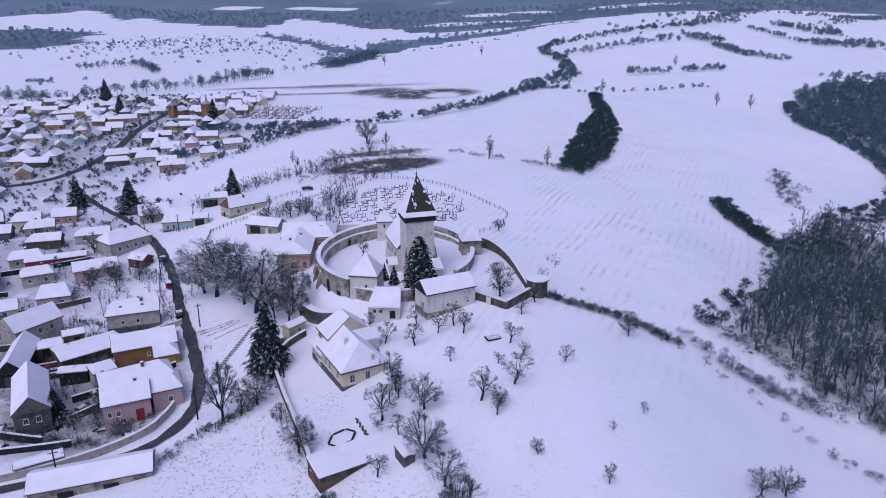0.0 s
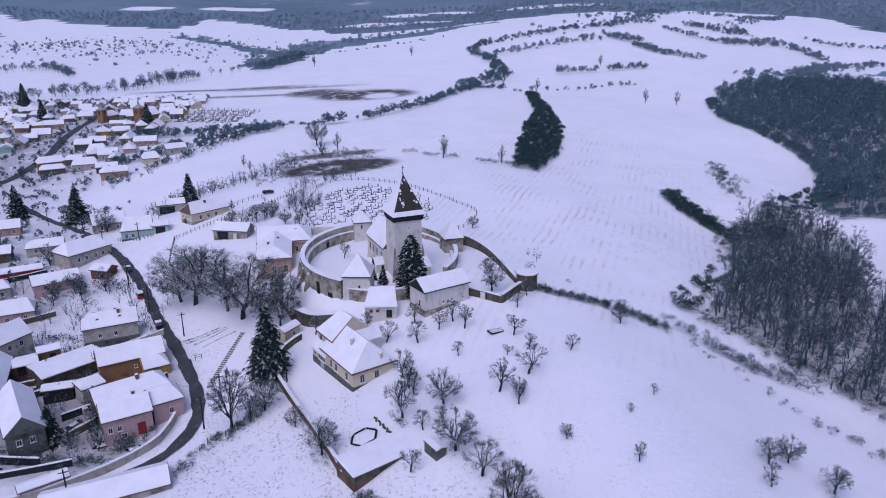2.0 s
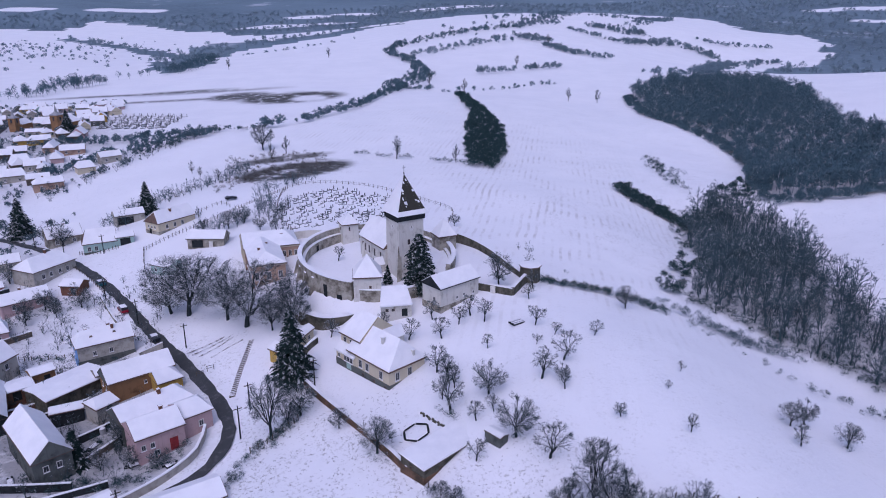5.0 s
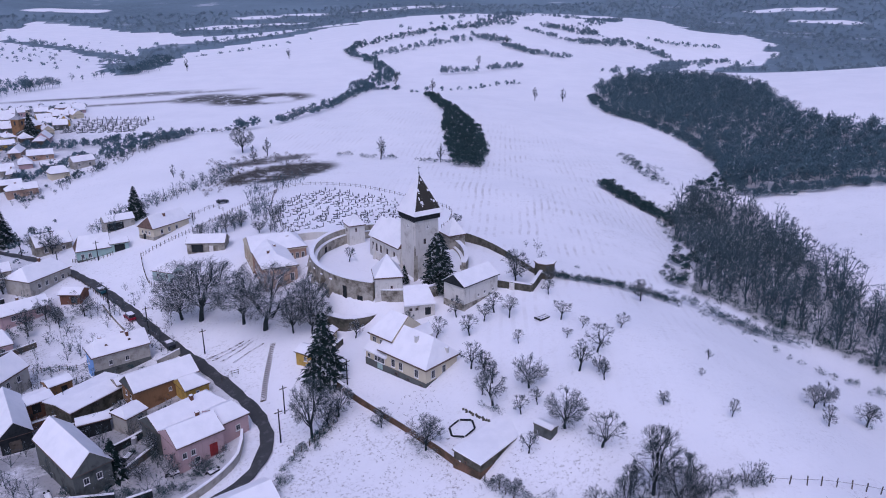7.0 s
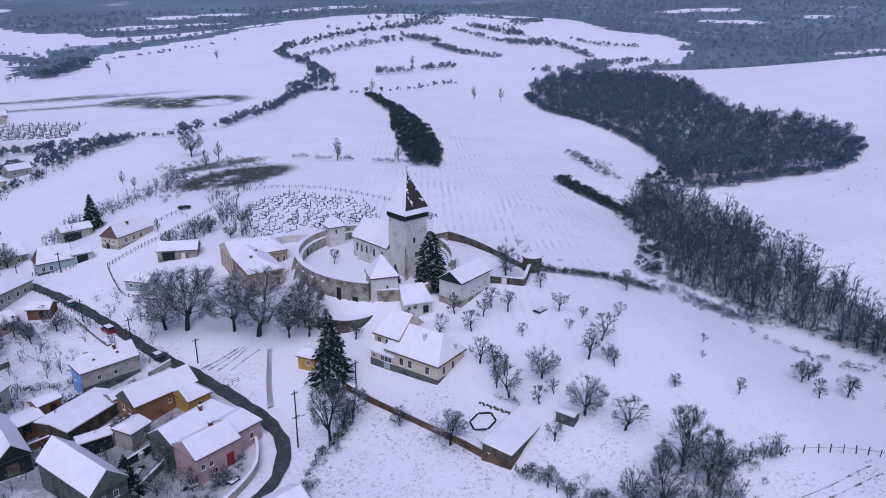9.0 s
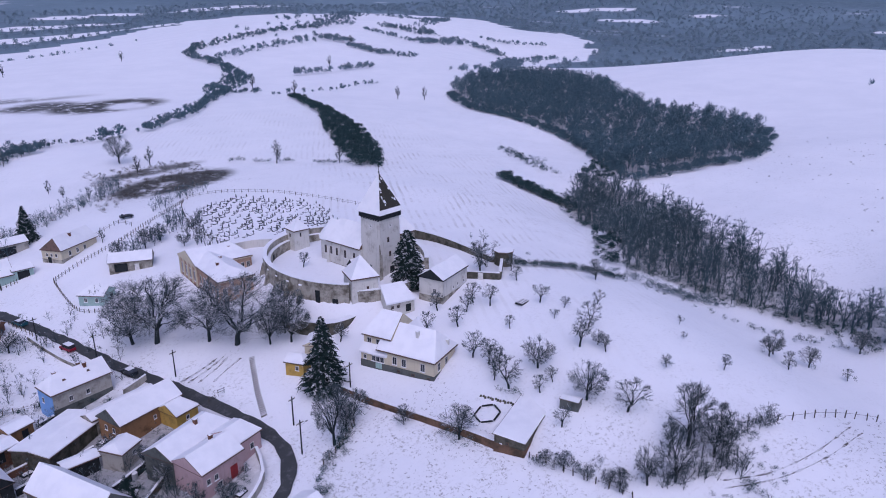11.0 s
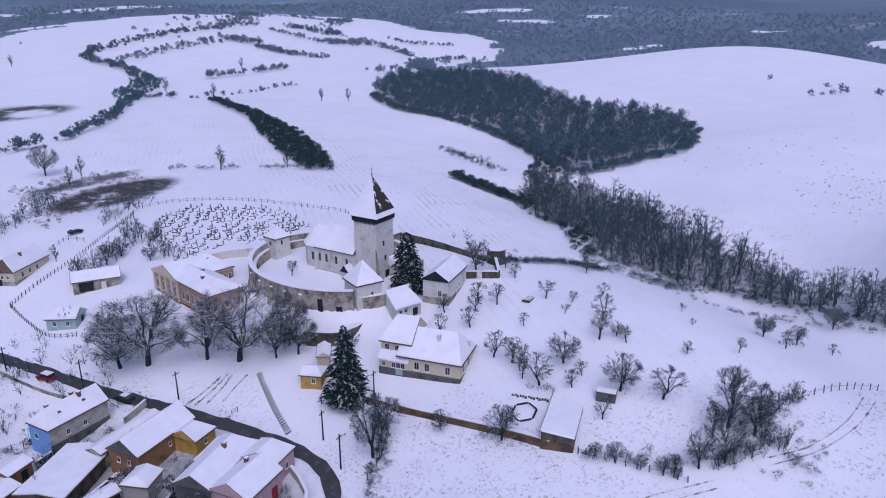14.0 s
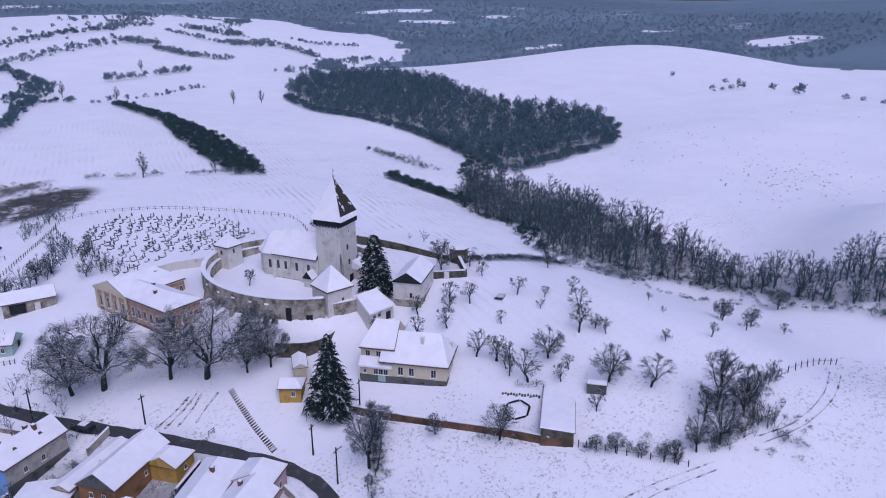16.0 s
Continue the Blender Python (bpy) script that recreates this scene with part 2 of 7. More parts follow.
def land(x, y):
    """Height of the ground at x, y (arrays or numbers)."""
    x, y = np.asarray(x, float), np.asarray(y, float)
    z = np.full(np.broadcast(x, y).shape, FLOOR)
    for bx, by, r, h in BUMPS:
        z = z + h * np.exp(-((x - bx) ** 2 + (y - by) ** 2) / (2 * r * r))
    # the level churchyard on its knoll
    e = np.hypot((x + 12.3) / 20.0, (y - 172.5) / 24.8)
    w = np.clip((1.26 - e) / 0.28, 0, 1)
    w = w * w * (3 - 2 * w)
    z = z * (1 - w) + w * np.maximum(z, -0.3)
    # the wooded rim of the basin
    r = np.hypot(x / 0.95, y - 200)
    a = np.arctan2(x, y - 200)
    k = np.clip((r - 1300) / 2700, 0, 1)
    k = k * k * (3 - 2 * k)
    z = z + 36 * np.exp(-((x - 760) ** 2 + (y - 1950) ** 2) / (2 * 480 ** 2)) + 22 * np.exp(-((x + 420) ** 2 + (y - 1250) ** 2) / (2 * 260 ** 2))
    z = z + k * (186 + 26 * np.sin(3.1 * a + 0.6) + 13 * np.sin(9.3 * a) + 7 * np.sin(23 * a + 1) + 10 * np.sin(r / 310 + 4 * a))
    return z


def T(x, y):
    return float(land(x, y))


def soft_noise(x, y, s):
    """Cheap rolling pattern between about -1 and 1."""
    x, y = x / s, y / s
    return (np.sin(x * 1.3 + 2.1 * np.sin(y * 0.7 + 1)) + np.sin(y * 1.7 + 1.6 * np.sin(x * 0.9 + 2)) + np.sin((x + y) * 2.3 + np.sin(x * 2.9))) / 3


def patch(x, y, cx, cy, rx, ry, rot=0.0, soft=0.25):
    c, s = math.cos(radians(rot)), math.sin(radians(rot))
    dx, dy = (x - cx) * c + (y - cy) * s, -(x - cx) * s + (y - cy) * c
    d = np.sqrt((dx / rx) ** 2 + (dy / ry) ** 2)
    return np.clip((1 + soft - d) / (2 * soft), 0, 1)


def plain_mesh(name, verts, faces, mats, index=None, smooth=False):
    me = bpy.data.meshes.new(name)
    me.from_pydata(verts, [], faces)
    for m in (mats if isinstance(mats, (list, tuple)) else [mats]):
        me.materials.append(m)
    if index is not None:
        me.polygons.foreach_set("material_index", np.asarray(index, np.int32))
    if smooth:
        me.polygons.foreach_set("use_smooth", np.ones(len(me.polygons), bool))
    me.update()
    return me


# outlines of the two woods
RAVINE = [(66, 146), (78, 160), (98, 190), (112, 220), (124, 232), (142, 238), (151, 214), (138, 186), (120, 160), (114, 140), (110, 118), (103, 98), (97, 80), (95, 58), (84, 52), (84, 78), (92, 96), (92, 112), (82, 126)]
BIGWOOD = [(276, 552), (238, 462), (229, 398), (224, 352), (204, 304), (166, 256), (166, 228), (190, 222), (232, 216), (288, 250), (314, 296), (306, 322), (316, 372), (378, 464), (402, 545), (386, 592), (330, 600)]


def in_outline(X, Y, poly):
    """1 inside an outline, 0 outside."""
    r = np.zeros(X.shape, bool)
    for (ax, ay), (bx, by) in zip(poly, poly[1:] + poly[:1]):
        if ay != by:
            r ^= ((ay > Y) != (by > Y)) & (X < (bx - ax) * (Y - ay) / (by - ay) + ax)
    return r.astype(float)


# snowy open land within the wooded rim, and woods and pastures on it
OPEN_LAND = [(-2600, -900), (-2300, 900), (-1500, 1700), (-1203, 2245), (-1138, 2406), (-951, 2129), (-968, 2308), (-670, 2107), (-508, 2090), (-471, 2352), (-283, 2150), (-73, 1870), (114, 1770), (215, 1830), (330, 1840),
             (600, 1960), (900, 1990), (1171, 1721), (1006, 1380), (1081, 1282), (944, 1038), (801, 910), (640, 840), (540, 690), (600, 610), (760, 590), (900, 640), (1010, 560), (1060, 430), (1020, 250), (1150, 60), (1500, -400), (1500, -900)]
VALLEY_WOOD = [(-150, 830), (-120, 815), (-100, 900), (-90, 960), (-90, 1200), (-90, 1430), (-20, 1496), (150, 1600), (300, 1700), (300, 1780), (100, 1700), (-60, 1640), (-112, 1640), (-180, 1500), (-264, 1560), (-442, 1830), (-470, 1790),
               (-280, 1500), (-190, 1400), (-170, 1100)]
WEST_WOOD = [(-1019, 1885), (-868, 1812), (-784, 1617), (-706, 1289), (-1100, 1300), (-1300, 1700)]


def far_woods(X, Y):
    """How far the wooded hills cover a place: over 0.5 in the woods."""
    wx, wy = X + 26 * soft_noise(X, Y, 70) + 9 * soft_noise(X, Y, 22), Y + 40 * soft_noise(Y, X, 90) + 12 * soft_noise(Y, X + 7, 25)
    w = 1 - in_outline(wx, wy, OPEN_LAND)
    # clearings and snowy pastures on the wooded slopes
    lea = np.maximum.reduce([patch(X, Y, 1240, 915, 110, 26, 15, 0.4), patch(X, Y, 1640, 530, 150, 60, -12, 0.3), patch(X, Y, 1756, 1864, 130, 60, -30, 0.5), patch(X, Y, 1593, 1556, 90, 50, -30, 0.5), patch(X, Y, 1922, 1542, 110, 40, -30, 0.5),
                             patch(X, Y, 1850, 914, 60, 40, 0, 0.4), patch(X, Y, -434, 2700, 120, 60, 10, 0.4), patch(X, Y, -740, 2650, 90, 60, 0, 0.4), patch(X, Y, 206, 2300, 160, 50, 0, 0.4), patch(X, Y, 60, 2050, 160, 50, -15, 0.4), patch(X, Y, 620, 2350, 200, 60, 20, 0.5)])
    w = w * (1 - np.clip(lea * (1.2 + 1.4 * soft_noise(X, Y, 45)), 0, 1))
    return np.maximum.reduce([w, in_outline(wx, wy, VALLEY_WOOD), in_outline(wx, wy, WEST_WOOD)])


def build_ground():
    n, k, reach = 410, 4.75, 4300
    u = np.linspace(-1, 1, n)
    w = np.sinh(k * u) / math.sinh(k) * reach
    X, Y = np.meshgrid(w - 10, w + 150)
    Z = land(X, Y)
    near = np.exp(-(((X + 5) ** 2 + (Y - 160) ** 2) / 260 ** 2))
    Z = Z + near * (0.10 * soft_noise(X, Y, 3.1) + 0.16 * soft_noise(X, Y, 9.0))
    Z = Z + (1 - near) * 0.7 * soft_noise(X, Y, 70)
    verts = np.stack([X, Y, Z], -1).reshape(-1, 3)
    i = np.arange(n * n).reshape(n, n)
    faces = np.stack([i[:-1, :-1], i[:-1, 1:], i[1:, 1:], i[1:, :-1]], -1).reshape(-1, 4)
    me = plain_mesh("ground", verts.tolist(), faces.tolist(), M_GROUND, smooth=True)
    grass = np.maximum.reduce([
        0.95 * patch(X, Y, -36, 92, 20, 36, 22, 0.35), patch(X, Y, 24, 48, 34, 18, 0, 0.3), 0.8 * patch(X, Y, 100, 170, 36, 80, 35, 0.3),
        0.7 * patch(X, Y, 185, 105, 30, 22, 0, 0.5), 0.55 * patch(X, Y, -60, 150, 14, 30, 20, 0.4), 1.0 * patch(X, Y, -90, 150, 36, 50, 20, 0.3), 0.8 * patch(X, Y, -140, 190, 60, 80, 20, 0.3),
        0.6 * patch(X, Y, -30, 305, 40, 40, 0, 0.4), 0.7 * patch(X, Y, 135, 280, 30, 60, 30, 0.4), 0.55 * patch(X, Y, -180, 420, 110, 140, 0, 0.3),
        0.12 + 0 * X, 0.26 * patch(X, Y, 5, 85, 80, 50, 0, 0.5), 0.7 * patch(X, Y, 2, 84, 14, 10, 0, 0.4), 0.42 * patch(X, Y, 180, 330, 160, 200, 0, 0.5), patch(X, Y, -58, 153, 5, 12, 20, 0.4), 0.9 * patch(X, Y, -45, 170, 14, 16, 0, 0.4), 0.7 * patch(X, Y, -8, 86, 8, 8, 0, 0.4)])
    earth_and_shade = np.maximum.reduce([
        patch(X, Y, -12, 566, 40, 30, 10, 0.15) * (1 - 0.95 * patch(X, Y, 0, 556, 14, 17, 0, 0.2)), 0.95 * patch(X, Y, -52, 590, 26, 22, 20, 0.2), patch(X, Y, -26, 303, 27, 15, 24, 0.12), 0.9 * patch(X, Y, -30, 330, 22, 6, 10, 0.2),
        0.95 * patch(X, Y, -118, 640, 90, 8, -4, 0.3), 0.85 * patch(X, Y, -115, 588, 70, 5, 0, 0.3),
        # yard patch at -82, 135: trodden dirt plus painted shade between the roofs
        0.5 * in_outline(X, Y, BIGWOOD), 0.3 * in_outline(X, Y, RAVINE), 0.62 * patch(X, Y, -82, 135, 24, 26, 25, 0.25), 0.5 * patch(X, Y, -68, 114, 14, 5, 25, 0.4), 0.4 * patch(X, Y, -150, 190, 50, 80, 10, 0.3), 0.45 * patch(X, Y, -240, 430, 110, 150, 0, 0.3)])
    rows = np.maximum(patch(X, Y, 70, 260, 50, 140, -18, 0.3), 0.5 * patch(X, Y, 30, 400, 60, 80, 0, 0.3))
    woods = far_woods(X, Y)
    for key, v in (("grass", grass), ("earth_and_shade", earth_and_shade), ("rows", rows), ("woods", np.clip(woods, 0, 1))):
        a = me.attributes.new(key, "FLOAT", "POINT")
        a.data.foreach_set("value", np.ascontiguousarray(v.reshape(-1), np.float32))
    return tagged(new("ground", me), "snow-covered rolling farmland with grass showing through", "ground", kind="structure")


build_ground()


def smooth_line(pts, step):
    """Points every step metres along a rounded line through pts."""
    p = [Vector((x, y, 0)) for x, y in pts]
    out = []
    for k in range(len(p) - 1):
        a, b, c, d = p[max(k - 1, 0)], p[k], p[k + 1], p[min(k + 2, len(p) - 1)]
        m = max(2, int((c - b).length / step))
        for j in range(m):
            t = j / m
            out.append(0.5 * ((2 * b) + (c - a) * t + (2 * a - 5 * b + 4 * c - d) * t * t + (3 * b - a - 3 * c + d) * t ** 3))
    out.append(p[-1])
    return out


def strip(name, pts, width, mat, label, category, lift=0.16, step=2.0, edge=0.0):
    line = smooth_line(pts, step)
    verts, faces, cross = [], [], (-1, -0.5, 0, 0.5, 1)
    for k, q in enumerate(line):
        d = (line[min(k + 1, len(line) - 1)] - line[max(k - 1, 0)]).normalized()
        side = Vector((-d.y, d.x, 0))
        wob = edge * math.sin(k * 1.7) * math.sin(k * 0.63)
        for s in cross:
            v = q + side * s * (width / 2 + (wob if abs(s) == 1 else 0))
            verts.append((v.x, v.y, T(v.x, v.y) + lift + 0.05 * (1 - s * s)))
        o = len(verts) - 5
        if k:
            faces += [(o - 5 + j, o - 4 + j, o + 1 + j, o + j) for j in range(4)]
    return tagged(new(name, plain_mesh(name, verts, faces, mat, smooth=True)), label, category, kind="structure")


ROAD = [(-165, 305), (-146, 284), (-129, 265), (-109, 237), (-90, 210), (-79, 190), (-70, 170), (-62, 154), (-56.5, 142), (-52, 131), (-50, 121),
        (-52, 113.5), (-56, 108.5), (-64, 104), (-78, 98), (-110, 88), (-160, 80)]
strip("road", ROAD, 2.6, M_ROAD, "wet dark asphalt village road between snowy verges", "road", edge=0.3)
strip("road_2", [(-225, 300), (-193, 320), (-184, 334), (-181, 352), (-182, 388), (-188, 420), (-192, 455), (-195, 490), (-205, 550)], 5.0, M_ASPHALT,
      "grey wet street winding between village houses", "road", lift=0.3)


# ---- building blocks ----
def thing(name, label, category, x, y, z=None, rot=0.0, group="", kind=""):
    """An Empty at a thing's base, turned by rot degrees."""
    e = new(name)
    e.matrix_world = pose(x, y, T(x, y) if z is None else z, 0, 0, rot)
    return tagged(e, label, category, group, kind)


def finish(name, bm, material):
    me = bpy.data.meshes.new(name)
    bmesh.ops.recalc_face_normals(bm, faces=bm.faces)
    bm.to_mesh(me)
    bm.free()
    for m in (material if isinstance(material, (list, tuple)) else [material]):
        me.materials.append(m)
    return me


def part(name, bm, material, parent, label=""):
    """Links a bmesh as one mesh object under a thing or a part."""
    ob = new(name, finish(name, bm, material))
    ob.parent = parent
    return tagged(ob, label)


def link(name, me, parent, m=None, label=""):
    """A part on a mesh that is already made."""
    ob = new(name, me)
    ob.parent = parent
    if m is not None:
        ob.matrix_basis = m
    return tagged(ob, label)


def hull(bm, bottom, top, idx=0):
    """A closed body between two rings of corners."""
    a = [bm.verts.new(v) for v in bottom]
    b = [bm.verts.new(v) for v in top]
    n = len(a)
    fs = [bm.faces.new(a[::-1]), bm.faces.new(b)]
    for k in range(n):
        fs.append(bm.faces.new((a[k], a[(k + 1) % n], b[(k + 1) % n], b[k])))
    for f in fs:
        f.material_index = idx
    return fs


def box(bm, x0, x1, y0, y1, z0, z1, idx=0):
    r = [(x0, y0), (x1, y0), (x1, y1), (x0, y1)]
    return hull(bm, [(*p, z0) for p in r], [(*p, z1) for p in r], idx)


def rod(bm, a, b, r0, r1, sides=6, idx=0):
    a, b = Vector(a), Vector(b)
    q = (b - a).to_track_quat("Z", "Y")
    ring = [Vector((math.cos(2 * math.pi * k / sides), math.sin(2 * math.pi * k / sides), 0)) for k in range(sides)]
    return hull(bm, [a + q @ (v * r0) for v in ring], [b + q @ (v * r1) for v in ring], idx)


def roof_body(bm, x0, x1, y0, y1, ze, zr, hip0=0.0, hip1=0.0, idx=0, gable_idx=1, under=0.12):
    """A solid pitched roof; ridge along x; hips pull the ridge's ends in."""
    ym = (y0 + y1) / 2
    v = [bm.verts.new(p) for p in ((x0, y0, ze), (x1, y0, ze), (x1, y1, ze), (x0, y1, ze), (x0 + hip0, ym, zr), (x1 - hip1, ym, zr),
                                   (x0, y0, ze - under), (x1, y0, ze - under), (x1, y1, ze - under), (x0, y1, ze - under))]
    for q, k in (((0, 1, 5, 4), idx), ((2, 3, 4, 5), idx), ((1, 2, 5), idx if hip1 else gable_idx), ((3, 0, 4), idx if hip0 else gable_idx),
                 ((0, 6, 7, 1), idx), ((1, 7, 8, 2), idx), ((2, 8, 9, 3), idx), ((3, 9, 6, 0), idx), ((9, 8, 7, 6), idx)):
        bm.faces.new([v[j] for j in q]).material_index = k


def pyramid(bm, half, z0, z1, drop=0.12, flare=None, idx=0, sides=4, turn=45.0):
    ring = [(math.cos(radians(turn) + 2 * math.pi * k / sides), math.sin(radians(turn) + 2 * math.pi * k / sides)) for k in range(sides)]
    r = half / math.cos(math.pi / sides)
    low = [bm.verts.new((x * r, y * r, z0 - drop)) for x, y in ring]
    rows = [[bm.verts.new((x * r, y * r, z0)) for x, y in ring]]
    if flare:
        rows.append([bm.verts.new((x * r * flare[0], y * r * flare[0], flare[1])) for x, y in ring])
    tip = bm.verts.new((0, 0, z1))
    bm.faces.new(low[::-1]).material_index = idx
    for a, b in zip([low] + rows[:-1], rows):
        for k in range(sides):
            bm.faces.new((a[k], a[(k + 1) % sides], b[(k + 1) % sides], b[k])).material_index = idx
    for k in range(sides):
        bm.faces.new((rows[-1][k], rows[-1][(k + 1) % sides], tip)).material_index = idx


MESHES = {}


def window_meshes(w, h, frame_mat):
    key = ("win", w, h, frame_mat.name)
    if key not in MESHES:
        bm = bmesh.new()
        t = 0.09
        box(bm, -w / 2 - t, w / 2 + t, -0.05, 0.03, -t, h + t)
        f = finish("window", bm, frame_mat)
        bm = bmesh.new()
        box(bm, -w / 4 + 0.03, w / 4 - 0.02, -0.02, 0.04, 0.03, h - 0.03)
        p = finish("pane", bm, M_GLASS)
        bm = bmesh.new()
        box(bm, -w / 2 - 0.14, w / 2 + 0.14, 0.0, 0.16, -0.15, -0.08)
        MESHES[key] = f, p, finish("sill", bm, M_SNOW)
    return MESHES[key]


def put_window(parent, x, y, z, face, w=0.9, h=1.4, mat=None, sill=True):
    """A window in a wall whose outward direction is face degrees."""
    f, p, s = window_meshes(w, h, mat or M_FRAME)
    ob = link("window", f, parent, pose(x, y, z, 0, 0, face - 90))
    for k in (-1, 1):
        link("pane", p, ob, pose(k * w / 4, 0, 0))
    if sill:
        link("sill", s, ob, label="snowy window sill")
    return ob


def put_door(parent, x, y, z, face, w=1.0, h=2.1, mat=None):
    key = ("door", w, h, (mat or M_FRAME_BROWN).name)
    if key not in MESHES:
        bm = bmesh.new()
        box(bm, -w / 2 - 0.1, w / 2 + 0.1, -0.05, 0.06, 0, h + 0.1)
        for k in (-1, 1):
            box(bm, k * w / 4 - w * 0.19, k * w / 4 + w * 0.19, 0.06, 0.09, 0.15, h - 0.1)
        MESHES[key] = finish("door", bm, mat or M_FRAME_BROWN)
    return link("door", MESHES[key], parent, pose(x, y, z, 0, 0, face - 90))


def put_chimney(parent, x, y, z, h=1.1, mat=None):
    key = ("chim", h, (mat or M_BRICK).name)
    if key not in MESHES:
        bm = bmesh.new()
        box(bm, -0.3, 0.3, -0.3, 0.3, -1.2, h - 0.15)
        box(bm, -0.38, 0.38, -0.38, 0.38, h - 0.15, h)
        a = finish("chimney", bm, mat or M_BRICK)
        bm = bmesh.new()
        hull(bm, [(-.34, -.34, h), (.34, -.34, h), (.34, .34, h), (-.34, .34, h)], [(-.22, -.22, h + .14), (.22, -.22, h + .14), (.22, .22, h + .14), (-.22, .22, h + .14)])
        MESHES[key] = a, finish("snow_cap", bm, M_SNOW)
    c = link("chimney", MESHES[key][0], parent, pose(x, y, z))
    link("snow_cap", MESHES[key][1], c)


def house(label, x, y, rot, L, W, eave, ridge, wall, roof=None, hip=(0, 0), windows=(), doors=(), chimneys=(), z=None, name="house", category="house",
          group="", plinth=None, over=0.35, snow=0.2, deep=3.0, frames=None, gable=None):
    """A pitched-roof building. windows: (side, along, sill, w, h); sides n, s (long walls, +y and -y) and e, w (ends)."""
    h = thing(name, label, category, x, y, z, rot, group)
    roof = roof or M_TILE
    bm = bmesh.new()
    box(bm, -L / 2, L / 2, -W / 2, W / 2, -deep, eave)
    part("wall", bm, wall, h)
    if plinth:
        bm = bmesh.new()
        box(bm, -L / 2 - 0.05, L / 2 + 0.05, -W / 2 - 0.05, W / 2 + 0.05, -deep, plinth[0])
        part("plinth", bm, plinth[1], h)
    bm = bmesh.new()
    roof_body(bm, -L / 2 - over, L / 2 + over, -W / 2 - over, W / 2 + over, eave, ridge, *hip)
    r = part("roof", bm, [roof, gable or wall], h)
    if snow:
        s = over - 0.1
        bm = bmesh.new()
        roof_body(bm, -L / 2 - s, L / 2 + s, -W / 2 - s, W / 2 + s, eave + snow, ridge + snow, *hip, gable_idx=0, under=snow)
        part("snow_cover", bm, M_SNOW, r, "smooth layer of snow")
    spots = {"n": lambda a: (a, W / 2 + 0.02, 90), "s": lambda a: (a, -W / 2 - 0.02, 270), "e": lambda a: (L / 2 + 0.02, a, 0), "w": lambda a: (-L / 2 - 0.02, a, 180)}
    for side, a, sill, w, hh in windows:
        px, py, f = spots[side](a)
        put_window(h, px, py, sill, f, w, hh, frames)
    for side, a, w, hh, m in doors:
        px, py, f = spots[side](a)
        put_door(h, px, py, 0, f, w, hh, m)
    for a, b in chimneys:
        put_chimney(h, a, b, ridge - abs(b) / (W / 2) * (ridge - eave))
    return h


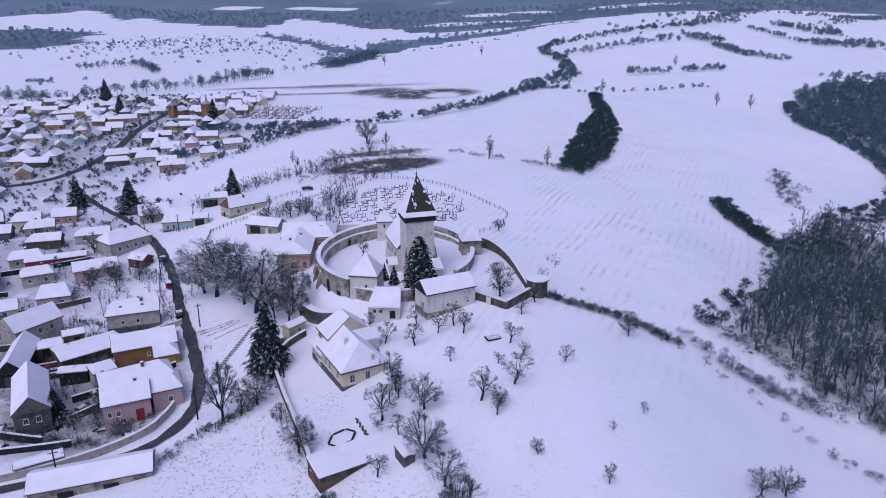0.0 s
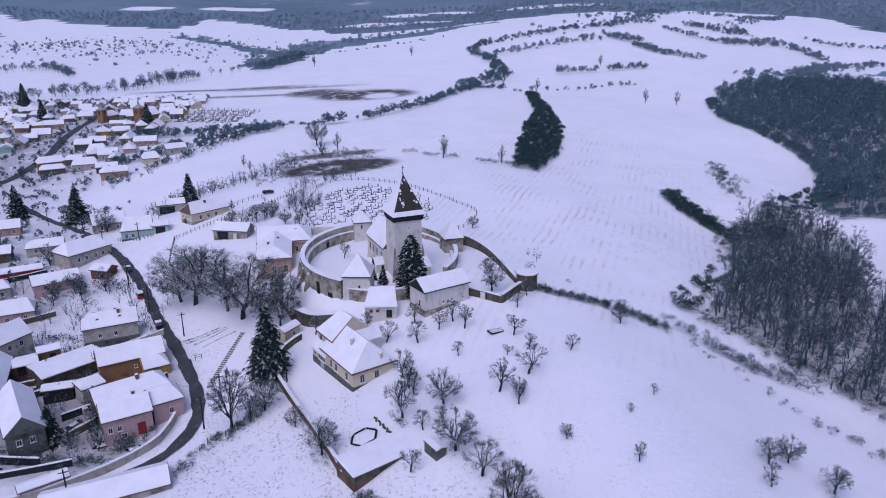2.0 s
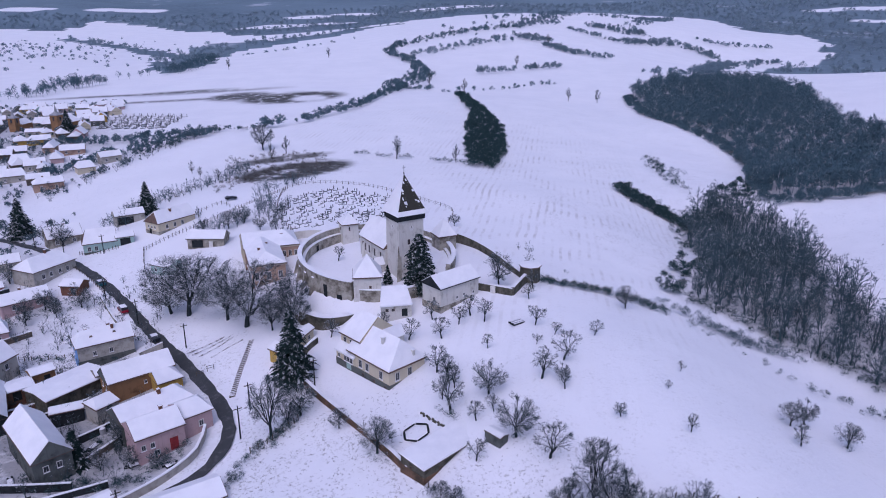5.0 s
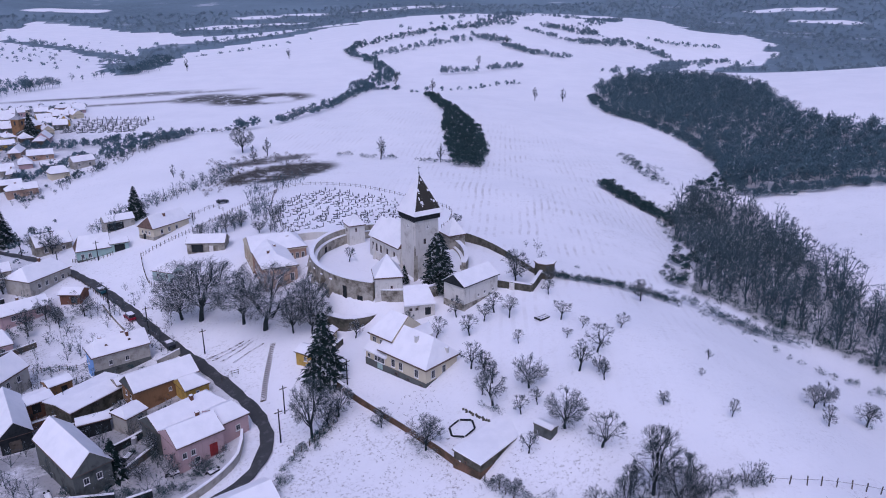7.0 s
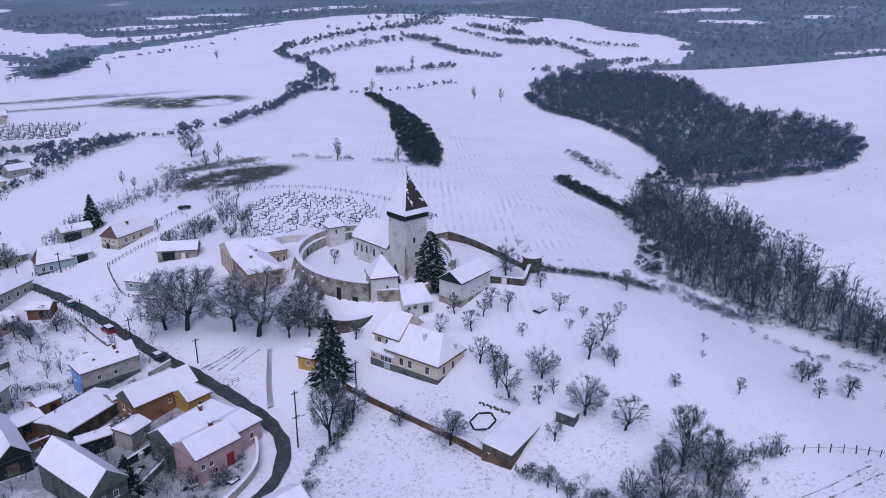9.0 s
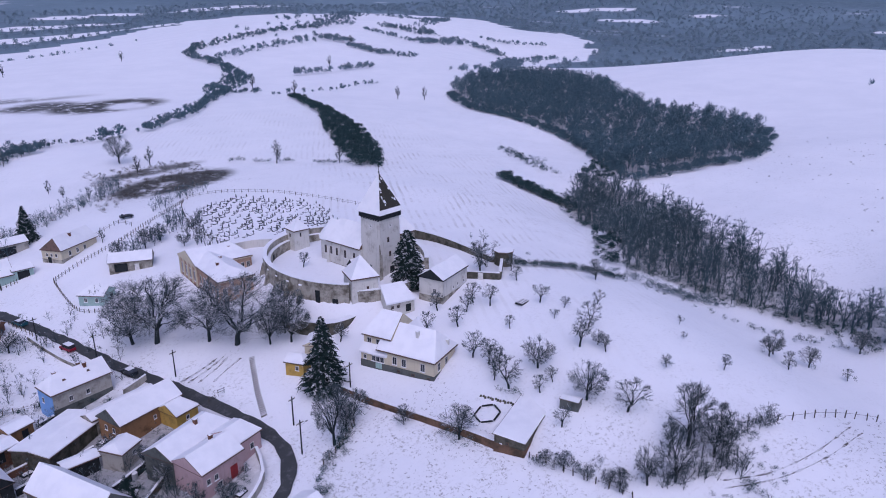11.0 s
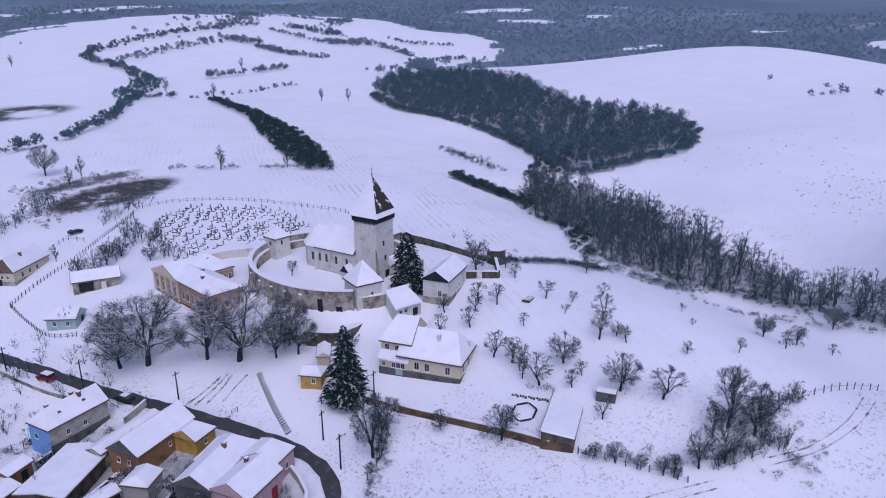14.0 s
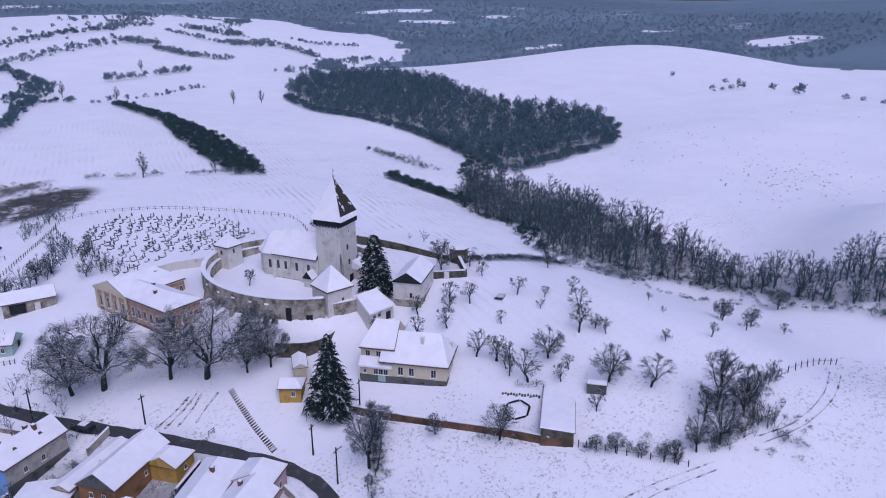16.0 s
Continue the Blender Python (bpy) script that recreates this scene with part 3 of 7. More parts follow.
# ---- the fortified church ----
def church():
    c = thing("church", "whitewashed fortified church with a tall pointed bell tower", "church", -6.4, 163.5, 0.0, 107.0)
    bm = bmesh.new()
    hull(bm, [(-3.6, -3.6, -2), (3.6, -3.6, -2), (3.6, 3.6, -2), (-3.6, 3.6, -2)], [(-3.4, -3.4, 15.2), (3.4, -3.4, 15.2), (3.4, 3.4, 15.2), (-3.4, 3.4, 15.2)])
    tower = part("tower", bm, M_PLASTER, c, "stained plaster bell tower")
    for sx, sy in ((-1, 1), (-1, -1)):
        bm = bmesh.new()
        hull(bm, [(sx * 2.5, sy * 2.5 - 0.6, -2), (sx * 4.3, sy * 4.3 - 0.6, -2), (sx * 4.3, sy * 4.3 + 0.6, -2), (sx * 2.5, sy * 2.5 + 0.6, -2)],
             [(sx * 2.5, sy * 2.5 - 0.5, 9.5), (sx * 3.3, sy * 3.3 - 0.5, 8.3), (sx * 3.3, sy * 3.3 + 0.5, 8.3), (sx * 2.5, sy * 2.5 + 0.5, 9.5)])
        part("buttress", bm, M_STONE, tower, "weathered corner buttress")
    bm = bmesh.new()
    box(bm, -3.75, 3.75, -3.75, 3.75, 15.1, 16.7)
    gallery = part("gallery", bm, M_DARKWOOD, c, "dark boarded watch gallery")
    for k in range(8):
        bm = bmesh.new()
        a = -2.9 + k * 0.83
        box(bm, a - 0.12, a + 0.12, -3.72, 3.72, 14.75, 15.1)
        part("beam", bm, M_DARKWOOD, gallery)
    bm = bmesh.new()
    pyramid(bm, 4.2, 16.6, 26.0, 0.15, (0.82, 18.2), 0)
    bm.faces.ensure_lookup_table()
    for f in bm.faces:
        n = f.normal if f.normal.length else Vector((0, 0, 1))
        f.normal_update()
        f.material_index = 1 if f.normal.x < -0.5 and f.calc_center_median().z > 17.0 else 0
    spire = part("spire", bm, [M_SNOW, M_SLATE], c, "steep tower roof, one side bare and mossy")
    # snow still clinging to the shingled side
    bm = bmesh.new()
    for q0, q1, z0, z1 in ((4.28, 3.74, 16.5, 17.6),):
        hull(bm, [(a * q0, b * q0, z0) for a, b in ((-1, -1), (1, -1), (1, 1), (-1, 1))], [(a * q1, b * q1, z1) for a, b in ((-1, -1), (1, -1), (1, 1), (-1, 1))])
    part("snow_rim", bm, M_SNOW, spire)
    rnd = random.Random(5)
    for k in range(12):
        z = 18.4 + 6.3 * rnd.random() ** 1.2
        half = 3.44 * (26.0 - z) / 7.8
        y = rnd.choice((rnd.uniform(0.35, 0.95), rnd.uniform(-0.9, 0.9))) * half
        w, hgt = rnd.uniform(0.12, 0.4), rnd.uniform(0.2, 0.8)
        bm = bmesh.new()
        sl = 3.44 / 7.8
        x0, x1 = -half, -half + hgt * sl
        hull(bm, [(x0 - .05, y - w, z), (x0 - .05, y + w * 0.6, z), (x1 - .05, y + w, z + hgt), (x1 - .05, y - w * 0.5, z + hgt)],
             [(x0 + .1, y - w, z), (x0 + .1, y + w * 0.6, z), (x1 + .1, y + w, z + hgt), (x1 + .1, y - w * 0.5, z + hgt)])
        part("snow_patch", bm, M_SNOW, spire)
    bm = bmesh.new()
    rod(bm, (0, 0, 25.7), (0, 0, 28.1), 0.07, 0.04)
    rod(bm, (0, -0.4, 27.5), (0, 0.4, 27.5), 0.05, 0.05)
    rod(bm, (0, 0, 26.0), (0, 0, 26.4), 0.2, 0.12, 8)
    part("cross", bm, M_DARKWOOD, c, "iron cross on the spire")
    # clock and belfry slits
    bm = bmesh.new()
    hull(bm, [(0.7 * math.cos(a), 3.3, 13.0 + 0.7 * math.sin(a)) for a in np.linspace(0, 6.28, 17)[:-1]],
         [(0.7 * math.cos(a), 3.5, 13.0 + 0.7 * math.sin(a)) for a in np.linspace(0, 6.28, 17)[:-1]])
    clock = part("clock", bm, M_FRAME, c, "round white clock face")
    bm = bmesh.new()
    box(bm, -0.05, 0.05, 3.51, 3.54, 13.0, 13.5)
    box(bm, -0.36, 0.0, 3.51, 3.54, 12.96, 13.05)
    part("clock_hand", bm, M_DARKWOOD, clock)
    ring = [(0.62 * math.cos(a), 13.0 + 0.62 * math.sin(a)) for a in np.linspace(0, 6.28, 17)[:-1]]
    bm = bmesh.new()
    hull(bm, [(-3.3, a, b) for a, b in ring], [(-3.5, a, b) for a, b in ring])
    south = part("clock", bm, M_FRAME, c, "round weathered clock face")
    bm = bmesh.new()
    box(bm, -3.54, -3.51, -0.05, 0.05, 13.0, 13.45)
    box(bm, -3.54, -3.51, -0.32, 0.0, 12.96, 13.05)
    part("clock_hand", bm, M_DARKWOOD, south)
    for x, y, z, f in ((-3.5, 0.8, 9.0, 180), (-3.56, 0.3, 5.2, 180), (0, -3.46, 12.6, 270)):
        put_window(c, x, y, z, f, 0.5, 1.1, M_FRAME_BROWN, False)
    put_door(c, -3.62, -0.3, 0, 180, 1.3, 2.3, M_DARKWOOD)
    # nave and choir
    bm = bmesh.new()
    box(bm, 3.0, 15.4, -4.2, 4.2, -2, 6.3)
    nave = part("nave", bm, M_PLASTER, c, "long whitewashed nave")
    bm = bmesh.new()
    ring = [(15.2, -3.5), (19.2, -3.5), (21.6, -1.6), (21.6, 1.6), (19.2, 3.5), (15.2, 3.5)]
    hull(bm, [(*p, -2) for p in ring], [(*p, 5.9) for p in ring])
    part("choir", bm, M_PLASTER, c, "choir with angled end walls")
    bm = bmesh.new()
    roof_body(bm, 3.15, 16.0, -4.65, 4.65, 6.3, 11.6, 0, 1.0, gable_idx=0)
    r = part("nave_roof", bm, M_TILE, c)
    bm = bmesh.new()
    roof_body(bm, 3.2, 15.9, -4.55, 4.55, 6.5, 11.8, 0, 1.0, gable_idx=0, under=0.18)
    part("snow_cover", bm, M_SNOW, r)
    bm = bmesh.new()
    e = [(15.0, -3.9, 5.9), (19.3, -3.9, 5.9), (22.0, -1.8, 5.9), (22.0, 1.8, 5.9), (19.3, 3.9, 5.9), (15.0, 3.9, 5.9)]
    v = [bm.verts.new(p) for p in e] + [bm.verts.new((x, y, z + 0.2)) for x, y, z in e]
    a, b = bm.verts.new((14.5, 0, 11.0)), bm.verts.new((18.8, 0, 11.0))
    bm.faces.new(v[5::-1])
    for k in range(6):
        bm.faces.new((v[k], v[(k + 1) % 6], v[6 + (k + 1) % 6], v[6 + k]))
    for q in ((v[6], v[7], b, a), (v[7], v[8], b), (v[8], v[9], b), (v[9], v[10], b), (v[10], v[11], a, b), (v[11], v[6], a)):
        bm.faces.new(q)
    part("choir_roof", bm, M_SNOW, c, "snow-laden choir roof")
    for x in (5.6, 9.0, 12.2, 14.4):
        put_window(nave, x, 4.22, 2.9, 90, 0.55, 1.9, M_FRAME_BROWN)
        put_window(nave, x, -4.22, 2.9, 270, 0.55, 1.9, M_FRAME_BROWN)
    put_window(c, 17.4, 3.52, 2.4, 90, 0.6, 2.0, M_FRAME_BROWN)
    put_window(c, 17.4, -3.52, 2.4, 270, 0.6, 2.0, M_FRAME_BROWN)
    bm = bmesh.new()
    box(bm, 3.0, 15.5, -4.32, 4.32, -2, 0.55)
    part("plinth", bm, M_STONE, nave, "stone footing")
    for x in (7.3, 15.3):
        bm = bmesh.new()
        hull(bm, [(x - .4, 4.1, -2), (x + .4, 4.1, -2), (x + .4, 5.1, -2), (x - .4, 5.1, -2)], [(x - .4, 4.1, 5.0), (x + .4, 4.1, 5.0), (x + .4, 4.5, 4.2), (x - .4, 4.5, 4.2)])
        part("buttress", bm, M_PLASTER, nave)
    # west porch and the little stair house by the tower
    bm = bmesh.new()
    box(bm, 3.3, 5.6, 4.2, 6.4, -2, 2.3)
    p = part("porch", bm, M_PLASTER, c, "small entrance porch with dark gable")
    bm = bmesh.new()
    v = [bm.verts.new(q) for q in ((3.0, 4.2, 2.3), (5.9, 4.2, 2.3), (5.9, 6.8, 2.3), (3.0, 6.8, 2.3), (4.45, 4.2, 4.1), (4.45, 6.8, 4.1))]
    for q, k in (((0, 3, 5, 4), 0), ((1, 4, 5, 2), 0), ((2, 5, 3), 1), ((0, 4, 1), 1), ((0, 1, 2, 3), 1)):
        bm.faces.new([v[j] for j in q]).material_index = k
    part("porch_roof", bm, [M_SNOW, M_DARKWOOD], p)
    bm = bmesh.new()
    box(bm, -6.4, -3.3, -4.6, -1.2, -2, 3.6)
    p = part("annex", bm, M_PLASTER, c, "low annex with arched door")
    bm = bmesh.new()
    hull(bm, [(-6.7, -4.9, 3.5), (-3.3, -4.9, 3.5), (-3.3, -0.9, 3.5), (-6.7, -0.9, 3.5)], [(-6.6, -4.8, 3.8), (-3.3, -4.8, 5.6), (-3.3, -1.0, 5.6), (-6.6, -1.0, 3.8)])
    part("annex_roof", bm, M_SNOW, p)
    put_door(p, -6.42, -2.7, 0, 180, 1.1, 2.1, M_DARKWOOD)


church()

# ---- ring wall, outer wall and the towers on them ----
def wall_run(name, label, pts, top, thick, mat, kind="structure", low=None, cap=0.16, category="wall", step=3.0, closed=False):
    """A wall along a line, its foot in the ground, with snow lying on top. top: a height or a function of the place."""
    root = thing(name, label, category, 0, 0, 0, 0, kind=kind)
    line = smooth_line(pts, step) if step else [Vector((x, y, 0)) for x, y in pts]

    def run(w, f0, f1):
        bm = bmesh.new()
        rows = []
        for k, q in enumerate(line):
            d = (line[min(k + 1, len(line) - 1)] - line[max(k - 1, 0)]).normalized()
            s = Vector((-d.y, d.x, 0)) * w / 2
            rows.append([bm.verts.new((p.x, p.y, f(q.x, q.y))) for p, f in ((q - s, f0), (q + s, f0), (q + s, f1), (q - s, f1))])
        for a, b in zip(rows, rows[1:]):
            for k in range(4):
                bm.faces.new((a[k], a[(k + 1) % 4], b[(k + 1) % 4], b[k]))
        bm.faces.new(rows[0])
        bm.faces.new(rows[-1][::-1])
        return bm
    tz = top if callable(top) else (lambda x, y: top)
    foot = low or (lambda x, y: T(x, y) - 1.0)
    part("masonry", run(thick, foot, tz), mat, root)
    part("snow_cap", run(thick + 0.06, tz, lambda x, y: tz(x, y) + cap), M_SNOW, root)
    return root


def on_ring(a, k=1.0):
    return (-12.3 + 20.0 * k * math.cos(radians(a)), 172.5 + 24.8 * k * math.sin(radians(a)))


ring = wall_run("wall_ring", "tall oval stone curtain wall with snow on its crest", [on_ring(a) for a in range(-40, 246, 6)], 4.0, 1.1, M_STONE, step=1.5)
wall_run("wall_ring_walk", "lower inner ledge of the curtain wall", [on_ring(a, 0.955) for a in range(-34, 240, 6)], 2.3, 0.9, M_STONE, step=1.5)
wall_run("wall_ring_gate", "low stretch of curtain wall beside the gate", [on_ring(a) for a in (246, 256, 266, 276, 286)], 2.3, 0.9, M_STONE, step=1.5)
for a in (163, 177, 189, 200, 210):
    x, y = on_ring(a, 1.045)
    bm = bmesh.new()
    g = T(x, y)
    b = thing("buttress", "sloping stone buttress against the curtain wall", "buttress", x, y, g, math.degrees(math.atan2((y - 172.5) / 24.8 ** 2, (x + 12.3) / 400)), group="wall buttresses")
    hull(bm, [(-1.2, -.55, -1.5), (1.1, -.55, -1.5), (1.1, .55, -1.5), (-1.2, .55, -1.5)], [(-1.2, -.5, 3.3 - g), (-.2, -.5, 2.5 - g), (-.2, .5, 2.5 - g), (-1.2, .5, 3.3 - g)])
    part("masonry", bm, M_STONE, b)
    bm = bmesh.new()
    hull(bm, [(-1.2, -.52, 3.3 - g), (-.15, -.52, 2.5 - g), (-.15, .52, 2.5 - g), (-1.2, .52, 3.3 - g)], [(-1.2, -.5, 3.45 - g), (-.2, -.5, 2.65 - g), (-.2, .5, 2.65 - g), (-1.2, .5, 3.45 - g)])
    part("snow_cap", bm, M_SNOW, b)
# dark niches and doors in the west side
for a, w, h, z in ((222, 1.0, 3.6, -1.6), (233, 1.2, 2.2, -1.9), (105, 0.9, 1.6, 0.2), (140, 0.9, 1.4, 0.0)):
    x, y = on_ring(a, 1.03 if a > 200 else 0.93)
    d = thing("wall_door", "dark plank door in the curtain wall", "door", x, y, z, math.degrees(math.atan2((y - 172.5) / 24.8 ** 2, (x + 12.3) / 400)), kind="structure")
    put_door(d, 0, 0, 0, 0 if a > 200 else 180, w, h, M_DARKWOOD)

wall_run("wall_outer", "long stone outer wall stepping down the slope", [(7.5, 183.5), (12.0, 180.5), (15.0, 175), (17.2, 168), (18.6, 160), (20.0, 150.5)],
         lambda x, y: 3.4 + 0.05 * (y - 165), 0.8, M_STONE_DARK, step=1.5)
wall_run("wall_outer_front", "low mossy wall in front of the outer court", [(7.6, 146.3), (14.0, 140.0)], lambda x, y: T(x, y) + 1.9, 0.7, M_STONE_DARK, step=1.0)
wall_run("wall_outer_front_2", "low mossy wall with a broken edge", [(14.0, 140.0), (19.8, 146.8)], lambda x, y: T(x, y) + 2.2, 0.7, M_STONE_DARK, step=1.0)
d = thing("wall_door", "weathered plank gate in the low wall", "door", 10.4, 143.1, T(10.4, 143.1) + 0.1, -135, kind="structure")
put_door(d, 0.38, 0, 0, 0, 1.1, 1.7, M_FRAME)


def tower(label, x, y, rot, half, eave, apex, mat, sides=4, name="wall_tower", openings=(), dark=False):
    g = T(x, y)
    t = thing(name, label, "tower", x, y, g, rot)
    r = half / math.cos(math.pi / sides)
    ring = [(r * math.cos(math.pi / sides + 2 * math.pi * k / sides), r * math.sin(math.pi / sides + 2 * math.pi * k / sides)) for k in range(sides)]
    bm = bmesh.new()
    hull(bm, [(a * 1.05, b * 1.05, -2.5) for a, b in ring], [(a, b, eave - g) for a, b in ring])
    part("wall", bm, mat, t)
    bm = bmesh.new()
    pyramid(bm, half + 0.35, eave - g, apex - g, 0.2, None, 0, sides, 180 / sides)
    rf = part("roof", bm, M_TILE, t)
    bm = bmesh.new()
    pyramid(bm, half + 0.28, eave - g + 0.16, apex - g + 0.2, 0.15, None, 0, sides, 180 / sides)
    part("snow_cover", bm, M_SNOW, rf)
    for f, a, z, w, h in openings:
        c, s = math.cos(radians(f)), math.sin(radians(f))
        put_window(t, c * (half + 0.04) - s * a, s * (half + 0.04) + c * a, z - g, f, w, h, M_FRAME_BROWN, False)
    return t


tower("square whitewashed gate tower under a snowy pointed roof", -17.9, 152.2, -8, 3.15, 5.3, 9.9, M_PLASTER, openings=((270, 0.6, 2.6, 0.35, 0.5), (180, -0.5, 0.8, 0.4, 0.7), (180, 1.2, 3.2, 0.35, 0.5), (270, -1.4, -1.0, 0.35, 0.5)))
tower("small square wall tower with a snowy tent roof", 7.2, 176.5, 10, 2.5, 5.6, 10.0, M_STONE, openings=((270, 0, 3.6, 0.4, 0.6),))
tower("little bastion with a snow-covered roof on the wall", -16.9, 194.0, 8, 2.3, 5.7, 8.6, M_PLASTER, openings=((250, 0.3, 3.9, 0.6, 1.0), (180, 0, 3.7, 0.5, 0.8)))
tower("eight-sided mossy stone corner bastion with a broken snowy top", 21.6, 148.4, 0, 2.25, 5.0, 5.25, M_STONE_DARK, 8, openings=((247, 0, 3.2, 0.3, 0.5),))

house("whitewashed fortress storehouse with snowy gable roof", 0.4, 144.6, 27, 11.8, 6.4, 4.7, 7.0, M_PLASTER, M_DARKWOOD, z=0.0, name="storehouse", category="building",
      windows=(("s", -1.0, 1.2, 0.45, 0.6), ("s", 1.2, 1.4, 0.45, 0.6), ("s", 4.2, 1.2, 0.45, 0.6), ("w", -1, 1.0, 0.7, 1.2)), plinth=(0.4, M_STONE), gable=M_DARKWOOD)
h = thing("gatehouse", "low whitewashed gatehouse with a single snowy lean-to roof", "building", -12.9, 144.3, T(-12.9, 142), -3)
g = -h.matrix_world.translation.z
bm = bmesh.new()
hull(bm, [(-3.6, -2.6, -3), (3.4, -2.6, -3), (3.0, 2.8, -3), (-2.6, 2.8, -3)], [(-3.6, -2.6, 0.9 + g), (3.4, -2.6, 0.9 + g), (3.0, 2.8, 3.2 + g), (-2.6, 2.8, 3.2 + g)])
part("wall", bm, M_PLASTER, h)
bm = bmesh.new()
hull(bm, [(-3.9, -3.0, 0.75 + g), (3.7, -3.0, 0.75 + g), (3.2, 2.8, 3.2 + g), (-2.8, 2.8, 3.2 + g)], [(-3.8, -2.9, 1.1 + g), (3.6, -2.9, 1.1 + g), (3.1, 2.8, 3.5 + g), (-2.7, 2.8, 3.5 + g)])
part("roof", bm, M_SNOW, h)
for a in (-2.2, -0.8):
    put_window(h, a, -2.62, -0.5 + g, 270, 0.5, 0.5, M_FRAME_BROWN, False)
put_door(h, 1.8, -2.62, -1.9 + g, 270, 1.1, 1.7, M_DARKWOOD)

# terrace of old masonry below the gate
wall_run("wall_terrace", "crumbling brick terrace wall below the church", [(-33.5, 152.5), (-29, 147.5), (-24, 147.2), (-21, 148.5)], lambda x, y: -2.6, 1.8, M_STONE_DARK, step=1.5)
wall_run("wall_terrace_2", "dark crumbling retaining wall", [(-35.5, 158), (-33.5, 152.5)], lambda x, y: -4.0, 1.5, M_STONE_DARK, step=1.5)

# ---- the school ----
def school():
    s = thing("school", "apricot-plastered school with pilasters under a snowy roof", "school", -40.9, 182.5, -5.4, 95.2)
    E = 6.5
    bm = bmesh.new()
    box(bm, -6.2, 9.0, -4.4, 4.4, -3, E)
    w1 = part("wall", bm, M_APRICOT, s)
    bm = bmesh.new()
    box(bm, 8.0, 21.3, -10.2, 4.8, -3, E)
    w2 = part("wall", bm, M_APRICOT, s)
    for x0, x1, y0, y1, w in ((-6.3, 9.0, -4.5, 4.5, w1), (7.95, 21.4, -10.3, 4.9, w2)):
        bm = bmesh.new()
        box(bm, x0, x1, y0, y1, -3, 1.0)
        part("plinth", bm, M_BRICK, w, "reddish stone plinth")
        bm = bmesh.new()
        box(bm, x0 - 0.25, x1 + 0.25, y0 - 0.25, y1 + 0.25, E - 0.35, E)
        part("cornice", bm, M_CREAM, w)
    for snow in (0, 1):
        for x0, x1, y0, y1, zr, h0, h1, along in ((-6.7, 12.0, -4.9, 4.9, 8.6, 4.4, 0, 1), (7.6, 21.8, -10.6, 5.2, 9.2, 0, 0, 0)):
            bm = bmesh.new()
            up, inn = (0.22, 0.12) if snow else (0, 0)
            if along:
                roof_body(bm, x0 + inn, x1 - inn, y0 + inn, y1 - inn, E + up, zr + up, h0, h1, gable_idx=1, under=0.15)
            else:
                xm = (x0 + x1) / 2
                v = [bm.verts.new(p) for p in ((x0 + inn, y0 + inn, E + up), (x1 - inn, y0 + inn, E + up), (x1 - inn, y1 - inn, E + up), (x0 + inn, y1 - inn, E + up), (xm, y0 + inn + 3.5, zr + up), (xm, y1 - inn, zr + up))]
                for q, k in (((3, 0, 4, 5), 0), ((1, 2, 5, 4), 0), ((0, 1, 4), 0), ((2, 3, 5), 1), ((3, 2, 1, 0), 0)):
                    bm.faces.new([v[j] for j in q]).material_index = k
            part("snow_cover" if snow else "roof", bm, [M_SNOW if snow else M_TILE, M_SNOW if snow else M_CREAM], s)
    for k in range(6):
        put_window(w1, -5.0 + k * 2.3, 4.42, 2.3, 90, 1.0, 2.2, M_FRAME)
    for k in range(4):
        put_window(w2, 9.9 + k * 3.1, 4.82, 2.1, 90, 0.9, 2.6, M_FRAME)
    for k in range(5):
        bm = bmesh.new()
        a = 8.4 + k * 3.1
        box(bm, a - 0.35, a + 0.35, 4.8, 5.05, 1.0, E - 0.35)
        part("pilaster", bm, M_CREAM, w2)
    for k in range(3):
        put_window(w1, -6.22, -3 + k * 3, 2.4, 180, 1.0, 2.0, M_FRAME)
        put_window(w2, 7.98, -9.2 + k * 1.6, 3.4, 180, 0.8, 1.6, M_FRAME)
    put_door(w2, 7.98, -7.0, 1.0, 180, 1.0, 2.2)
    for a, b in ((1.5, 1.5), (13.0, -6.0), (6.0, -1.0)):
        put_chimney(s, a, b, 8.0, 0.8)


school()


